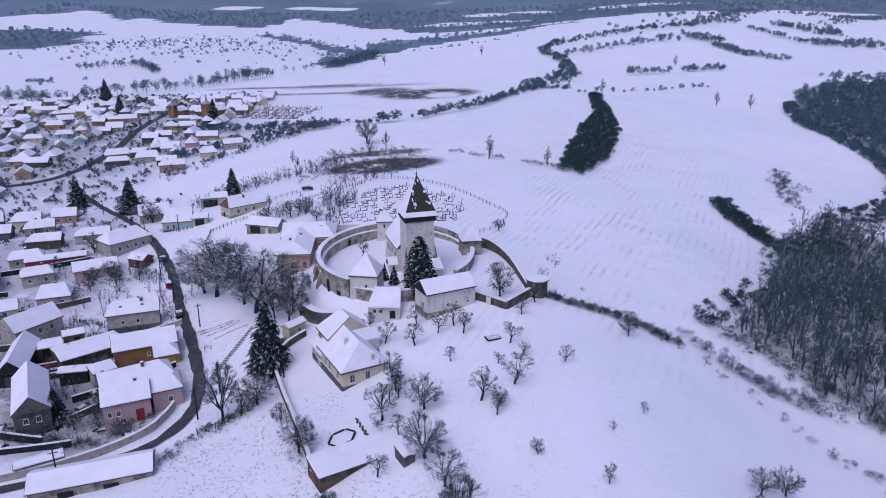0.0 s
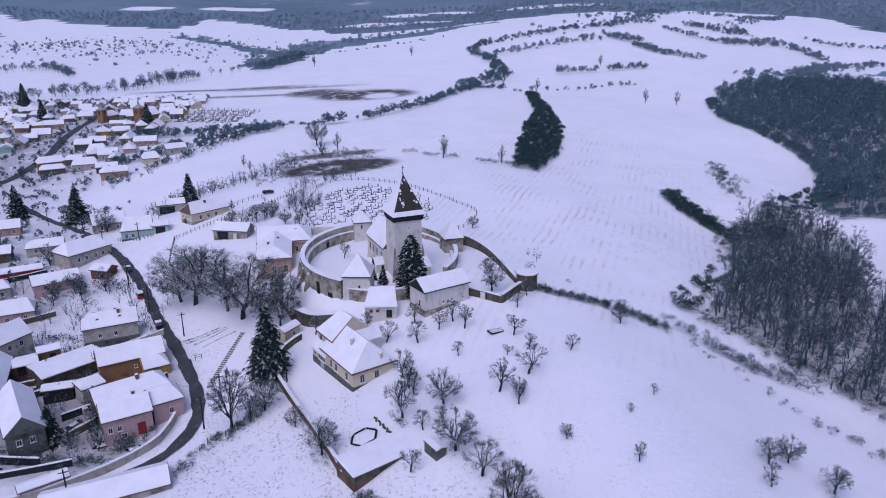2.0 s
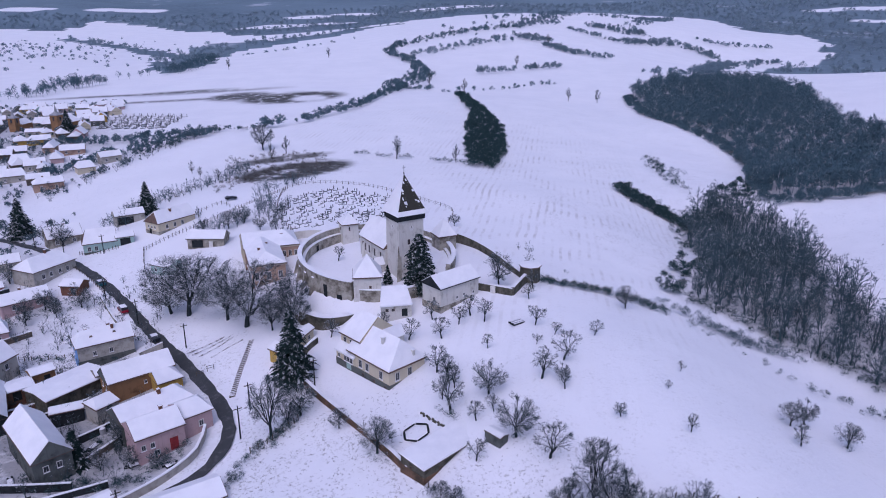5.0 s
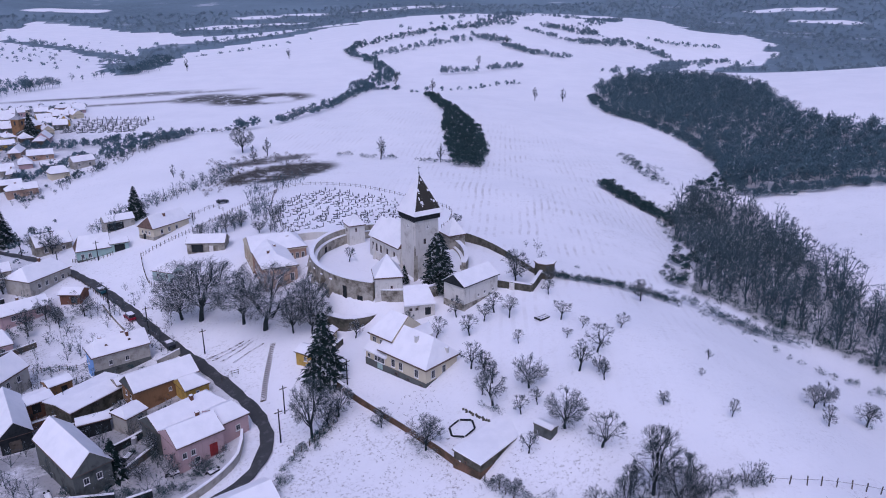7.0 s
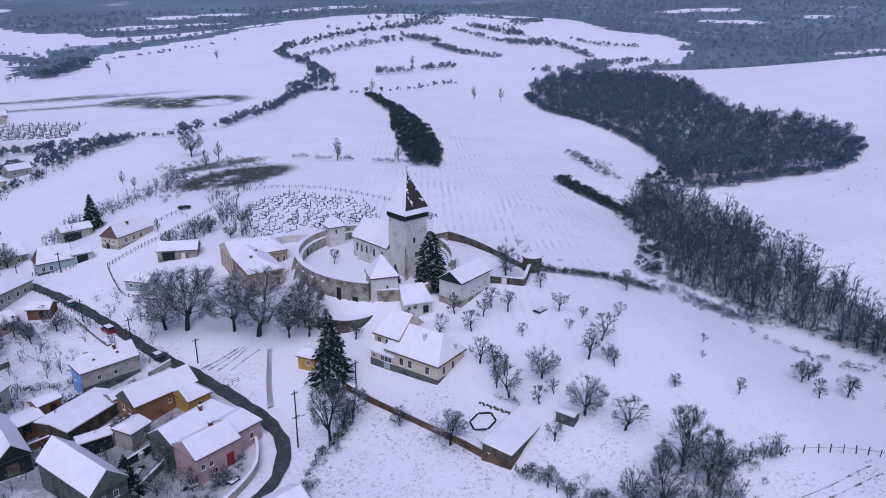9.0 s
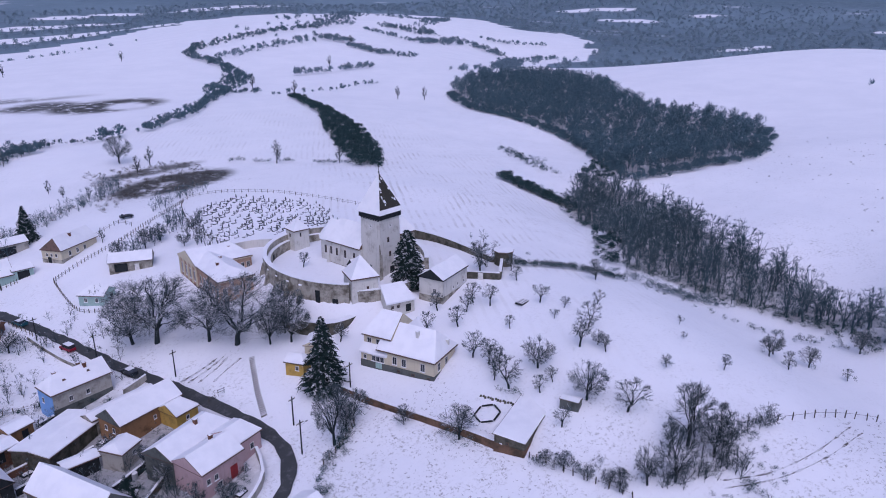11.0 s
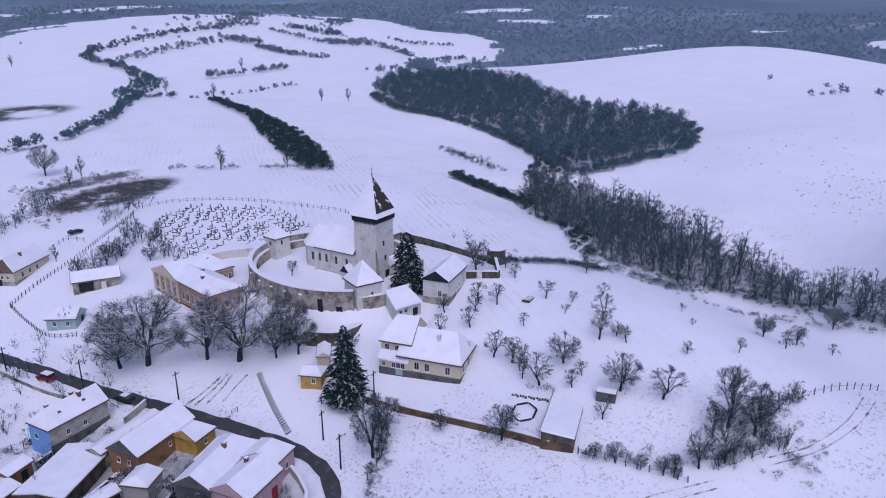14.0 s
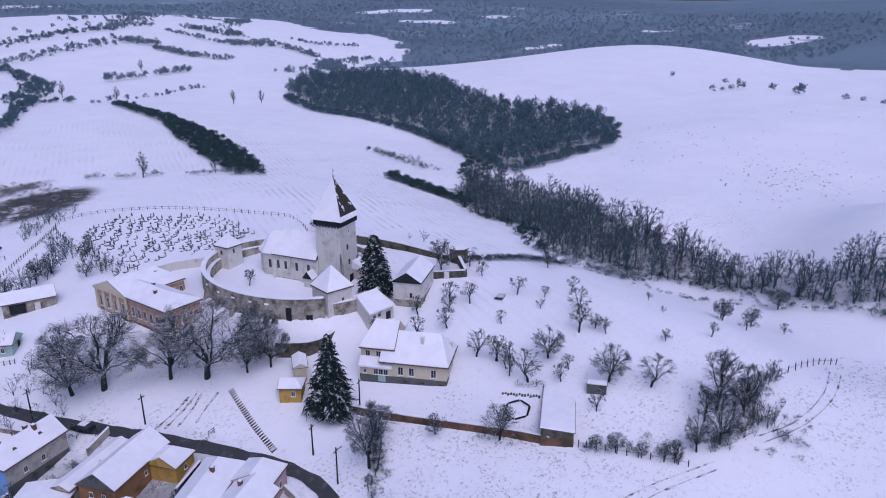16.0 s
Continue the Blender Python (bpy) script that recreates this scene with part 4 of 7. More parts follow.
# ---- the rectory below the church ----
def rectory():
    h = thing("rectory", "cream-painted rectory with a deep snowy roof and grey plinth", "house", -19.25, 117.9, -6.9, 119.0)
    # x runs along the garden front from its south corner, y goes towards the hill (negative)
    D = 9.2
    bm = bmesh.new()
    box(bm, 0, 11.0, -D, 0, -2, 4.3)
    main = part("wall", bm, M_CREAM, h)
    bm = bmesh.new()
    box(bm, 11.0, 17.6, -D - 1.4, -1.4, -2, 6.3)
    wing = part("wing", bm, M_CREAM, h, "taller end wing with upper windows")
    bm = bmesh.new()
    box(bm, 11.0, 17.4, -1.4, 0.1, -2, 3.0)
    ver = part("veranda", bm, M_CREAM, h, "glazed veranda under a snowy lean-to")
    bm = bmesh.new()
    box(bm, -0.06, 17.5, -D - 0.06, 0.18, -2, 1.25)
    part("plinth", bm, M_GREY, h, "grey-green plinth band")
    for snow in (0, 1):
        up, inn = (0.24, 0.1) if snow else (0, 0)
        bm = bmesh.new()
        roof_body(bm, -0.5 + inn, 13.5 - inn, -D - 0.5 + inn, 0.5 - inn, 4.3 + up, 8.9 + up, 2.4, 0)
        part("snow_cover" if snow else "roof", bm, [M_SNOW if snow else M_TILE, M_CREAM], h)
        bm = bmesh.new()
        roof_body(bm, 10.6 + inn, 18.0 - inn, -D - 1.8 + inn, -1.0 - inn, 6.3 + up, 10.4 + up, 0, 2.2)
        part("snow_cover" if snow else "wing_roof", bm, [M_SNOW if snow else M_TILE, M_CREAM], h)
    bm = bmesh.new()
    hull(bm, [(10.9, -1.4, 4.2), (17.7, -1.4, 4.2), (17.7, 0.5, 2.95), (10.9, 0.5, 2.95)], [(10.9, -1.4, 4.5), (17.7, -1.4, 4.5), (17.7, 0.45, 3.25), (10.9, 0.45, 3.25)])
    part("veranda_roof", bm, M_SNOW, ver)
    for a in (2.6, 7.0, 9.2):
        put_window(main, a, 0.02, 1.8, 90, 0.95, 1.6, M_FRAME)
    for a in (-2.0, -5.2):
        put_window(main, -0.02, a, 1.8, 180, 0.95, 1.6, M_FRAME)
    for a in (12.0, 14.0, 16.2):
        put_window(wing, a, -1.38, 4.6, 90, 0.9, 1.1, M_FRAME)
    for a in (12.2, 13.2, 14.2):
        put_window(ver, a, 0.12, 1.5, 90, 0.85, 1.1, M_FRAME)
    put_window(ver, 16.4, 0.12, 1.6, 90, 0.6, 0.8, M_FRAME)
    put_door(ver, 13.0, 0.2, 0.0, 90, 1.3, 1.3, M_MINT)
    for a in (1.2, 4.8, 8.2):
        put_window(h, a, 0.18, 0.3, 90, 0.6, 0.4, M_FRAME_BROWN, False)
    put_chimney(h, 5.4, -3.0, 8.0, 0.8, M_PLASTER)
    put_chimney(h, 0.4, -6.5, 5.9, 0.8, M_PLASTER)
    # small gabled dormer over the stair
    bm = bmesh.new()
    box(bm, 9.0, 11.6, -D - 2.4, -5.2, -1, 5.4)
    dm = part("stair_house", bm, M_PLASTER, h, "white gabled stair house")
    bm = bmesh.new()
    v = [bm.verts.new(q) for q in ((8.8, -D - 2.6, 5.4), (11.8, -D - 2.6, 5.4), (11.8, -4.5, 5.4), (8.8, -4.5, 5.4), (10.3, -D - 2.6, 7.6), (10.3, -4.5, 7.6))]
    for q, k in (((0, 3, 5, 4), 0), ((1, 4, 5, 2), 0), ((0, 4, 1), 1), ((2, 5, 3), 1), ((0, 1, 2, 3), 1)):
        bm.faces.new([v[j] for j in q]).material_index = k
    part("gable_roof", bm, [M_SNOW, M_PLASTER], dm)
    for a in (9.8, 10.9):
        put_window(dm, a, -D - 2.42, 3.6, 270, 0.5, 0.6, M_FRAME_BROWN, False)


rectory()
def barn():
    """Low stone barn whose almost flat roof is level with the garden behind it."""
    b = thing("barn", "rough brown stone barn with a low snowy roof beside the garden", "barn", -14.4, 95.8, -9.25, 30.0)
    L, W = 6.9, 2.75
    bm = bmesh.new()
    hull(bm, [(-L, -W, -1.5), (L, -W, -1.5), (L, W, -1.5), (-L, W, -1.5)], [(-L, -W, 3.85), (L, -W, 4.0), (L, W, 4.5), (-L, W, 4.25)])
    wall = part("wall", bm, M_STONE_DARK, b)
    bm = bmesh.new()
    hull(bm, [(-L - .12, -W - .1, -1.5), (-L + 4, -W - .1, -1.5), (-L + 4, W + .1, -1.5), (-L - .12, W + .1, -1.5)], [(-L - .08, -W - .07, 2.4), (-L + 4, -W - .07, 2.2), (-L + 4, W + .07, 2.5), (-L - .08, W + .07, 2.6)])
    part("footing", bm, M_WALLBROWN, wall, "red-brown brick footing")
    bm = bmesh.new()
    hull(bm, [(-L - .3, -W - .3, 3.83), (L + .2, -W - .3, 3.98), (L + .2, W + .3, 4.5), (-L - .3, W + .3, 4.25)], [(-L - .3, -W - .3, 3.97), (L + .2, -W - .3, 4.12), (L + .2, W + .3, 4.64), (-L - .3, W + .3, 4.39)])
    roof = part("roof", bm, M_WOOD, b)
    bm = bmesh.new()
    hull(bm, [(-L - .24, -W - .24, 3.98), (L + .14, -W - .24, 4.13), (L + .14, W + .24, 4.65), (-L - .24, W + .24, 4.4)], [(-L - .1, -W - .1, 4.2), (L, -W - .1, 4.34), (L, W + .1, 4.86), (-L - .1, W + .1, 4.62)])
    part("snow_cover", bm, M_SNOW, roof, "smooth layer of snow")
    for a in (-3.2, 0.4, 3.6):
        put_window(wall, a, -W - 0.02, 2.2, 270, 0.4, 0.5, M_FRAME_BROWN, False)
    put_window(wall, -L - 0.02, 0.3, 2.7, 180, 0.35, 0.4, M_FRAME_BROWN, False)


barn()
house("small weathered shed with a snowy flat roof", -6.0, 92.9, -62, 3.5, 1.9, 1.75, 2.0, M_GREY, M_WOOD, name="shed", category="shed", over=0.12)
house("small ochre-yellow garden house with snowy roof", -38.6, 140.9, -50, 4.2, 4.0, 2.5, 3.6, M_YELLOW, M_TILE, name="garden_house", category="shed", hip=(0, 1.6),
      windows=(("s", 0.6, 0.9, 0.7, 0.9),))
house("narrow cream gate lodge under a snowy roof", -34.0, 144.2, 55, 5.0, 2.4, 2.8, 3.6, M_CREAM, M_TILE, name="lodge", category="shed", windows=(("s", 0.5, 1.0, 0.7, 0.9),))
wall_run("wall_garden", "low brown garden wall topped with snow", [(-36.6, 133.2), (-31.4, 120.2), (-26.9, 109.6), (-22.4, 98.4), (-20.8, 93.5)], lambda x, y: T(x, y) + 1.5, 0.6, M_WALLBROWN, step=2.0)
wall_run("wall_terrace_3", "dark retaining wall between spruce and lodge", [(-36.8, 133.2), (-34.5, 139.5), (-31, 142.5)], lambda x, y: T(x, y) + 1.6, 0.5, M_STONE_DARK, step=2.0)

# ---- houses west of the church, on the slope ----
W2 = lambda side, pts, z=1.0, w=0.85, h=1.3: tuple((side, a, z, w, h) for a in pts)
house("mint-green farmhouse with a steep snowy roof", -92.0, 231.5, 14, 9.6, 6.2, 3.3, 7.2, M_MINT, z=-8.6, hip=(1.6, 0), windows=W2("s", (-3.2, -1.2)) + W2("w", (-1.5, 1.5)), chimneys=((0.5, 1.0),), plinth=(0.6, M_GREY))
house("snow-roofed mint farm gateway", -84.6, 232.3, 14, 5.2, 4.5, 3.0, 4.0, M_MINT, z=-7.4, name="barn", category="barn", doors=(("s", 0, 2.8, 2.5, M_DARKWOOD),))
house("open-fronted wooden shed under a snowy roof", -86.5, 254.5, 20, 9.5, 5.0, 3.2, 4.8, M_BEIGE, M_WOOD, name="shed", category="shed", doors=(("s", -1.5, 5.0, 2.5, M_DARKWOOD),))
house("old sand-coloured farmhouse with half-hipped snowy roof", -71.0, 239.5, 43, 14.5, 6.8, 3.9, 7.2, M_CREAM, z=-5.4, hip=(1.6, 0), windows=W2("w", (-1.6, 0, 1.6), 2.0, 0.6, 0.9) + W2("s", (-4, -1, 2), 1.7), chimneys=((-0.5, -1.0),), plinth=(1.2, M_STONE), doors=(("w", 0.8, 1.0, 1.8, M_DARKWOOD),))
house("low barn with broad snowy roof and dark doorway", -57.8, 217.5, -15, 11.2, 5.8, 2.8, 4.8, M_STONE, M_WOOD, z=-5.2, name="barn", category="barn", doors=(("s", -2.5, 3.2, 2.3, M_DARKWOOD), ("s", 1.6, 1.0, 1.9, M_FRAME)))
house("small mint-green cottage with a hipped snowy roof", -69.0, 204.0, -38, 6.8, 5.6, 2.6, 4.3, M_MINT, z=-8.2, hip=(2.2, 0), windows=W2("s", (-1.5, 1.5), 0.9, 0.7, 1.0), doors=(("e", 0.8, 1.0, 1.9, M_DARKWOOD),))

# ---- houses along the road ----
house("cream row house with a blue end wall and snowy roof", -79.3, 163.2, 20.5, 12.2, 6.0, 3.9, 6.6, M_BEIGE, z=-13.0, hip=(2.0, 0), chimneys=((-3.2, 1.3), (1.6, 0.8), (2.2, -0.6)), windows=W2("s", (-2.5, 1.0), 1.3, 0.7, 1.0), plinth=(0.5, M_GREY))
bm = bmesh.new()
box(bm, -6.16, -6.02, -3.02, 3.02, -2.5, 3.85)
blue = [o for o in scene.objects if o.name.startswith("house") and o.get("label", "").startswith("cream row house")][0]
for a, b in ((-2.6, -1.4), (2.4, -1.4)):
    bq = bmesh.new()
    hull(bq, [(a - .7, b - .35, 5.05), (a + .7, b - .35, 5.05), (a + .7, b + .5, 5.4), (a - .7, b + .5, 5.4)], [(a - .25, b - .3, 5.55), (a + .25, b - .3, 5.55), (a + .2, b + .5, 5.85), (a - .2, b + .5, 5.85)])
    part("roof_vent", bq, M_TILE, blue, "small eyebrow roof vent")
e = part("end_wall", bm, M_BLUE, blue, "bright blue end wall")
put_window(e, -6.17, 0.9, 1.2, 180, 0.7, 1.0, M_FRAME)
house("long orange-plastered barn with a two-level snowy roof", -69.6, 146.4, 25, 13.5, 7.0, 3.6, 6.2, M_OCHRE, z=-13.4, gable=M_GREY, windows=W2("w", (-1.2, 1.2), 1.4, 0.6, 0.9) + W2("s", (0.5,), 1.5, 0.5, 0.7), chimneys=())
house("small yellow outbuilding with hipped snowy roof", -63.4, 142.9, 25, 5.0, 5.6, 2.7, 4.4, M_YELLOW, z=-13.2, name="outbuilding", category="shed", hip=(0, 2.0), windows=W2("s", (0,), 1.0, 0.6, 0.8))
house("long grey-walled house with a broad snowy roof", -64.6, 129.6, 32, 14.0, 6.6, 4.0, 6.2, M_GREY, z=-13.4, hip=(0, 2.4), chimneys=((1.5, -0.6),))
house("pink-plastered house with a broad snowy roof", -63.2, 121.6, 25, 8.6, 7.4, 4.4, 6.6, M_PINK, z=-13.6, windows=W2("s", (-3.2, -1.6), 1.9, 0.7, 1.0) + W2("s", (-1.0,), 0.2, 0.9, 0.9), doors=(("s", 2.2, 1.3, 2.4, M_RED),), chimneys=((2.0, 1.4),))
house("rose-coloured side wing with a snowy roof", -57.0, 126.0, 27, 5.6, 6.6, 4.2, 6.0, M_PINK, z=-13.4, name="house", windows=W2("s", (0.5,), 1.6, 0.8, 1.1), hip=(0, 1.6))
house("grey farmhouse with a steep snowy gable roof", -83.4, 123.6, 120, 16.5, 6.4, 3.9, 7.2, M_GREY, z=-14.0, windows=W2("w", (-1, 1.2), 1.5, 0.8, 1.1))
house("small square shed with a snowy tent roof", -75.1, 136.4, 40, 4.6, 4.6, 2.7, 4.0, M_BEIGE, z=-14.0, name="shed", category="shed", hip=(1.2, 0.6), windows=W2("s", (0.6,), 1.0, 0.6, 0.8))
house("long low stable under a flat snowy roof", -84.0, 148.4, 42, 14.0, 8.6, 1.7, 2.3, M_STONE_DARK, z=-13.8, name="stable", category="barn")
house("long low outbuilding with a snowy lean-to roof", -72.5, 152.5, 24, 14.0, 3.4, 2.2, 3.0, M_STONE, z=-13.6, name="outbuilding", category="shed")
house("roadside row of sheds under one snowy roof", -60.0, 100.4, 19, 19.0, 6.4, 3.2, 4.8, M_STONE, z=-15.0, name="shed", category="shed", doors=(("s", -4, 2.2, 2.2, M_DARKWOOD), ("s", 3, 2.2, 2.2, M_DARKWOOD)))
house("dark boarded barn with a long snowy roof", -97.2, 142.6, 108, 16.0, 5.4, 3.4, 6.2, M_DARKWOOD, z=-15.3, name="barn", category="barn", doors=(("w", 0.3, 1.8, 2.2, M_WOOD),))
house("small ochre shed with a snowy lean roof", -90.8, 154.8, 30, 4.6, 3.6, 2.7, 3.4, M_OCHRE, z=-14.3, name="shed", category="shed", doors=(("s", 0.6, 1.0, 1.9, M_DARKWOOD),))
house("low brick stable with a nearly flat snowy roof", -94.4, 150.0, 28, 5.6, 5.0, 2.3, 2.9, M_BRICK, z=-14.6, name="stable", category="barn", doors=(("s", -0.6, 1.4, 1.9, M_DARKWOOD),))
house("narrow dark yard shed under thick snow", -81.9, 137.4, 12, 5.8, 2.8, 1.9, 2.5, M_DARKWOOD, z=-14.2, name="shed", category="shed")
house("long low lean-to behind the pale road wall", -71.9, 104.9, 31, 7.4, 2.4, 2.2, 2.7, M_BEIGE, z=-14.8, name="shed", category="shed")
house("white farmhouse with broad snowy roof", -104.0, 160.0, 60, 12.0, 7.0, 3.2, 6.4, M_BEIGE, z=-14.4, windows=W2("s", (-3, 0, 3)))
house("small brown brick shed with snowy roof", -93.8, 203.0, -20, 5.6, 4.6, 2.3, 3.6, M_BRICK, name="shed", category="shed", doors=(("s", 0.8, 1.0, 1.8, M_DARKWOOD),))
house("cream roadside house under a snowy hipped roof", -104.6, 216.5, 52, 14.0, 9.0, 3.6, 6.6, M_BEIGE, hip=(2.5, 2.5), windows=W2("s", (-4, -1.5, 1.5, 4)), chimneys=((1, 0),))
house("long red-walled barn under a snowy roof", -122.0, 206.5, 25, 17.0, 4.2, 2.4, 3.4, M_RED, name="barn", category="barn")
wall_run("wall_road", "long pale roadside retaining wall with snow on top", [(-120, 86), (-98, 93.5), (-77, 101.3), (-68.6, 105), (-60.5, 110.2), (-55.6, 116), (-54.4, 123)], lambda x, y: T(x, y) + 1.5, 0.45, M_BEIGE, step=2.5)
wall_run("wall_road_2", "low stone roadside wall", [(-86, 196), (-80, 181), (-75.5, 172.5)], lambda x, y: T(x, y) + 0.9, 0.4, M_STONE, step=2.5)

# walls and sheds that part the yards
for k, (x0, y0, x1, y1, hh, mat) in enumerate(((-87, 157.4, -78, 161, 1.6, M_DARKWOOD), (-98, 141, -77, 150, 1.5, M_BRICK), (-92, 137, -79, 143, 1.4, M_DARKWOOD), (-78, 128, -70, 133, 1.6, M_DARKWOOD), (-76, 119, -70, 126, 1.5, M_WOOD),
                                            (-71, 158.5, -66, 160.5, 1.5, M_BEIGE), (-96, 117, -76, 113, 1.6, M_DARKWOOD), (-90, 108, -70, 112, 1.3, M_DARKWOOD), (-112, 136, -95, 143, 1.5, M_DARKWOOD), (-120, 150, -102, 156, 1.5, M_WOOD),
                                            (-124, 172, -100, 182, 1.4, M_WOOD), (-140, 196, -112, 208, 1.4, M_DARKWOOD), (-150, 178, -126, 186, 1.4, M_DARKWOOD), (-66, 137, -60, 139.5, 1.4, M_DARKWOOD))):
    wall_run("yard_wall", "dark yard wall of boards and brick capped with snow", [(x0, y0), ((x0 + x1) / 2, (y0 + y1) / 2), (x1, y1)], lambda x, y, v=hh: T(x, y) + v, 0.35, mat, kind="", category="wall", step=3.0)

# ---- village streets: rows of simpler houses ----
rnd = random.Random(11)
WALLS = [M_BEIGE, M_CREAM, M_GREY, M_OCHRE, M_PINK, M_MINT, M_BEIGE, M_APRICOT, M_STONE, M_YELLOW]
NAMES = {"old_lime_plaster": "white", "cream_paint": "cream", "grey_render": "grey", "ochre_paint": "ochre", "pink_paint": "pink", "mint_paint": "mint-green", "beige_paint": "beige",
         "apricot_paint": "apricot", "rubble_wall": "stone", "yellow_paint": "yellow"}
TAKEN = [(-104, 160), (-92, 132), (-84, 148), (-104, 216), (-94, 203), (-79, 163), (-122, 206), (-83, 124)]


def village_house(x, y, rot, big=1.0):
    if any(math.hypot(x - a, y - b) < (9.5 if y < 285 else 8.6) for a, b in TAKEN):
        return
    for k in range(len(ROAD) - 1):
        a, b = Vector(ROAD[k]), Vector(ROAD[k + 1])
        p = Vector((x, y))
        t = max(0, min(1, (p - a).dot(b - a) / (b - a).length_squared))
        if (a + (b - a) * t - p).length < 7:
            return
    TAKEN.append((x, y))
    m = rnd.choice(WALLS)
    L, W = rnd.uniform(7.5, 12.5) * big, rnd.uniform(5.2, 7.0)
    e = rnd.uniform(2.3, 3.2)
    r = e + W * rnd.uniform(0.28, 0.5)
    hip = rnd.choice([(0, 0), (1.5, 1.5), (2.5, 0), (0, 0)])
    barn = rnd.random() < 0.3
    house(("%s village barn with a snowy roof" if barn else "%s village house with a snow-covered roof") % NAMES[m.name], x, y, rot, L, W, e, r, M_WOOD if barn and rnd.random() < 0.5 else m, hip=hip, name="barn" if barn else "house",
          category="barn" if barn else "house", group="village houses",
          windows=() if barn else W2("s", (-L / 4, L / 4), 0.9, 0.9, 1.2), chimneys=() if barn else ((rnd.uniform(-2, 2), 0.6),), snow=0.25, over=0.4)


for k in range(9):      # rows of yards west of the road
    for j in range(7):
        x, y = -112 - j * 13 + k * 1.0 + rnd.uniform(-2, 2), 128 + k * 17 - j * 3.5 + rnd.uniform(-3, 3)
        if rnd.random() < 0.82:
            village_house(x, y, 24 + rnd.uniform(-8, 8) + rnd.choice([0, 0, 90]))
for k in range(420):    # the crowded heart of the village
    x, y = rnd.uniform(-340, -135), rnd.uniform(288, 575)
    if x > -160 + 0.0 * y and y < 335:
        continue
    if -200 < x < -172 and 300 < y < 520:
        continue
    village_house(x, y, rnd.choice([10, 20, 100, 110]) + rnd.uniform(-12, 12))
for x, y, r in ((-138, 343, 15), (-131, 331, 20), (-120, 352, 25), (-126, 372, 15), (-140, 362, 100), (-112, 368, 30), (-150, 385, 20), (-135, 398, 10), (-148, 410, 90)):
    village_house(x, y, r)


# ---- trees ----
def tube(V, F, a, b, r0, r1, sides):
    a, b = Vector(a), Vector(b)
    q = (b - a).to_track_quat("Z", "Y")
    o = len(V)
    for c, r in ((a, r0), (b, r1)):
        for k in range(sides):
            t = 2 * math.pi * k / sides
            V.append(c + q @ Vector((math.cos(t) * r, math.sin(t) * r, 0)))
    F += [(o + k, o + (k + 1) % sides, o + sides + (k + 1) % sides, o + sides + k) for k in range(sides)]


def spike(V, F, a, b, r):
    """A twig: a three-sided point."""
    a, b = Vector(a), Vector(b)
    q = (b - a).to_track_quat("Z", "Y")
    o = len(V)
    for k in range(3):
        t = 2 * math.pi * k / 3
        V.append(a + q @ Vector((math.cos(t) * r, math.sin(t) * r, 0)))
    V.append(b)
    F += [(o, o + 1, o + 3), (o + 1, o + 2, o + 3), (o + 2, o, o + 3)]


def sliver(V, F, a, b, r, g):
    """A fine twig: one long thin triangle."""
    o = len(V)
    d = b - a
    side = d.cross(Vector((g.uniform(-1, 1), g.uniform(-1, 1), g.uniform(-1, 1))))
    side = side.normalized() * r if side.length > 1e-6 else Vector((r, 0, 0))
    V.extend((a - side, a + side, b))
    F.append((o, o + 1, o + 2))


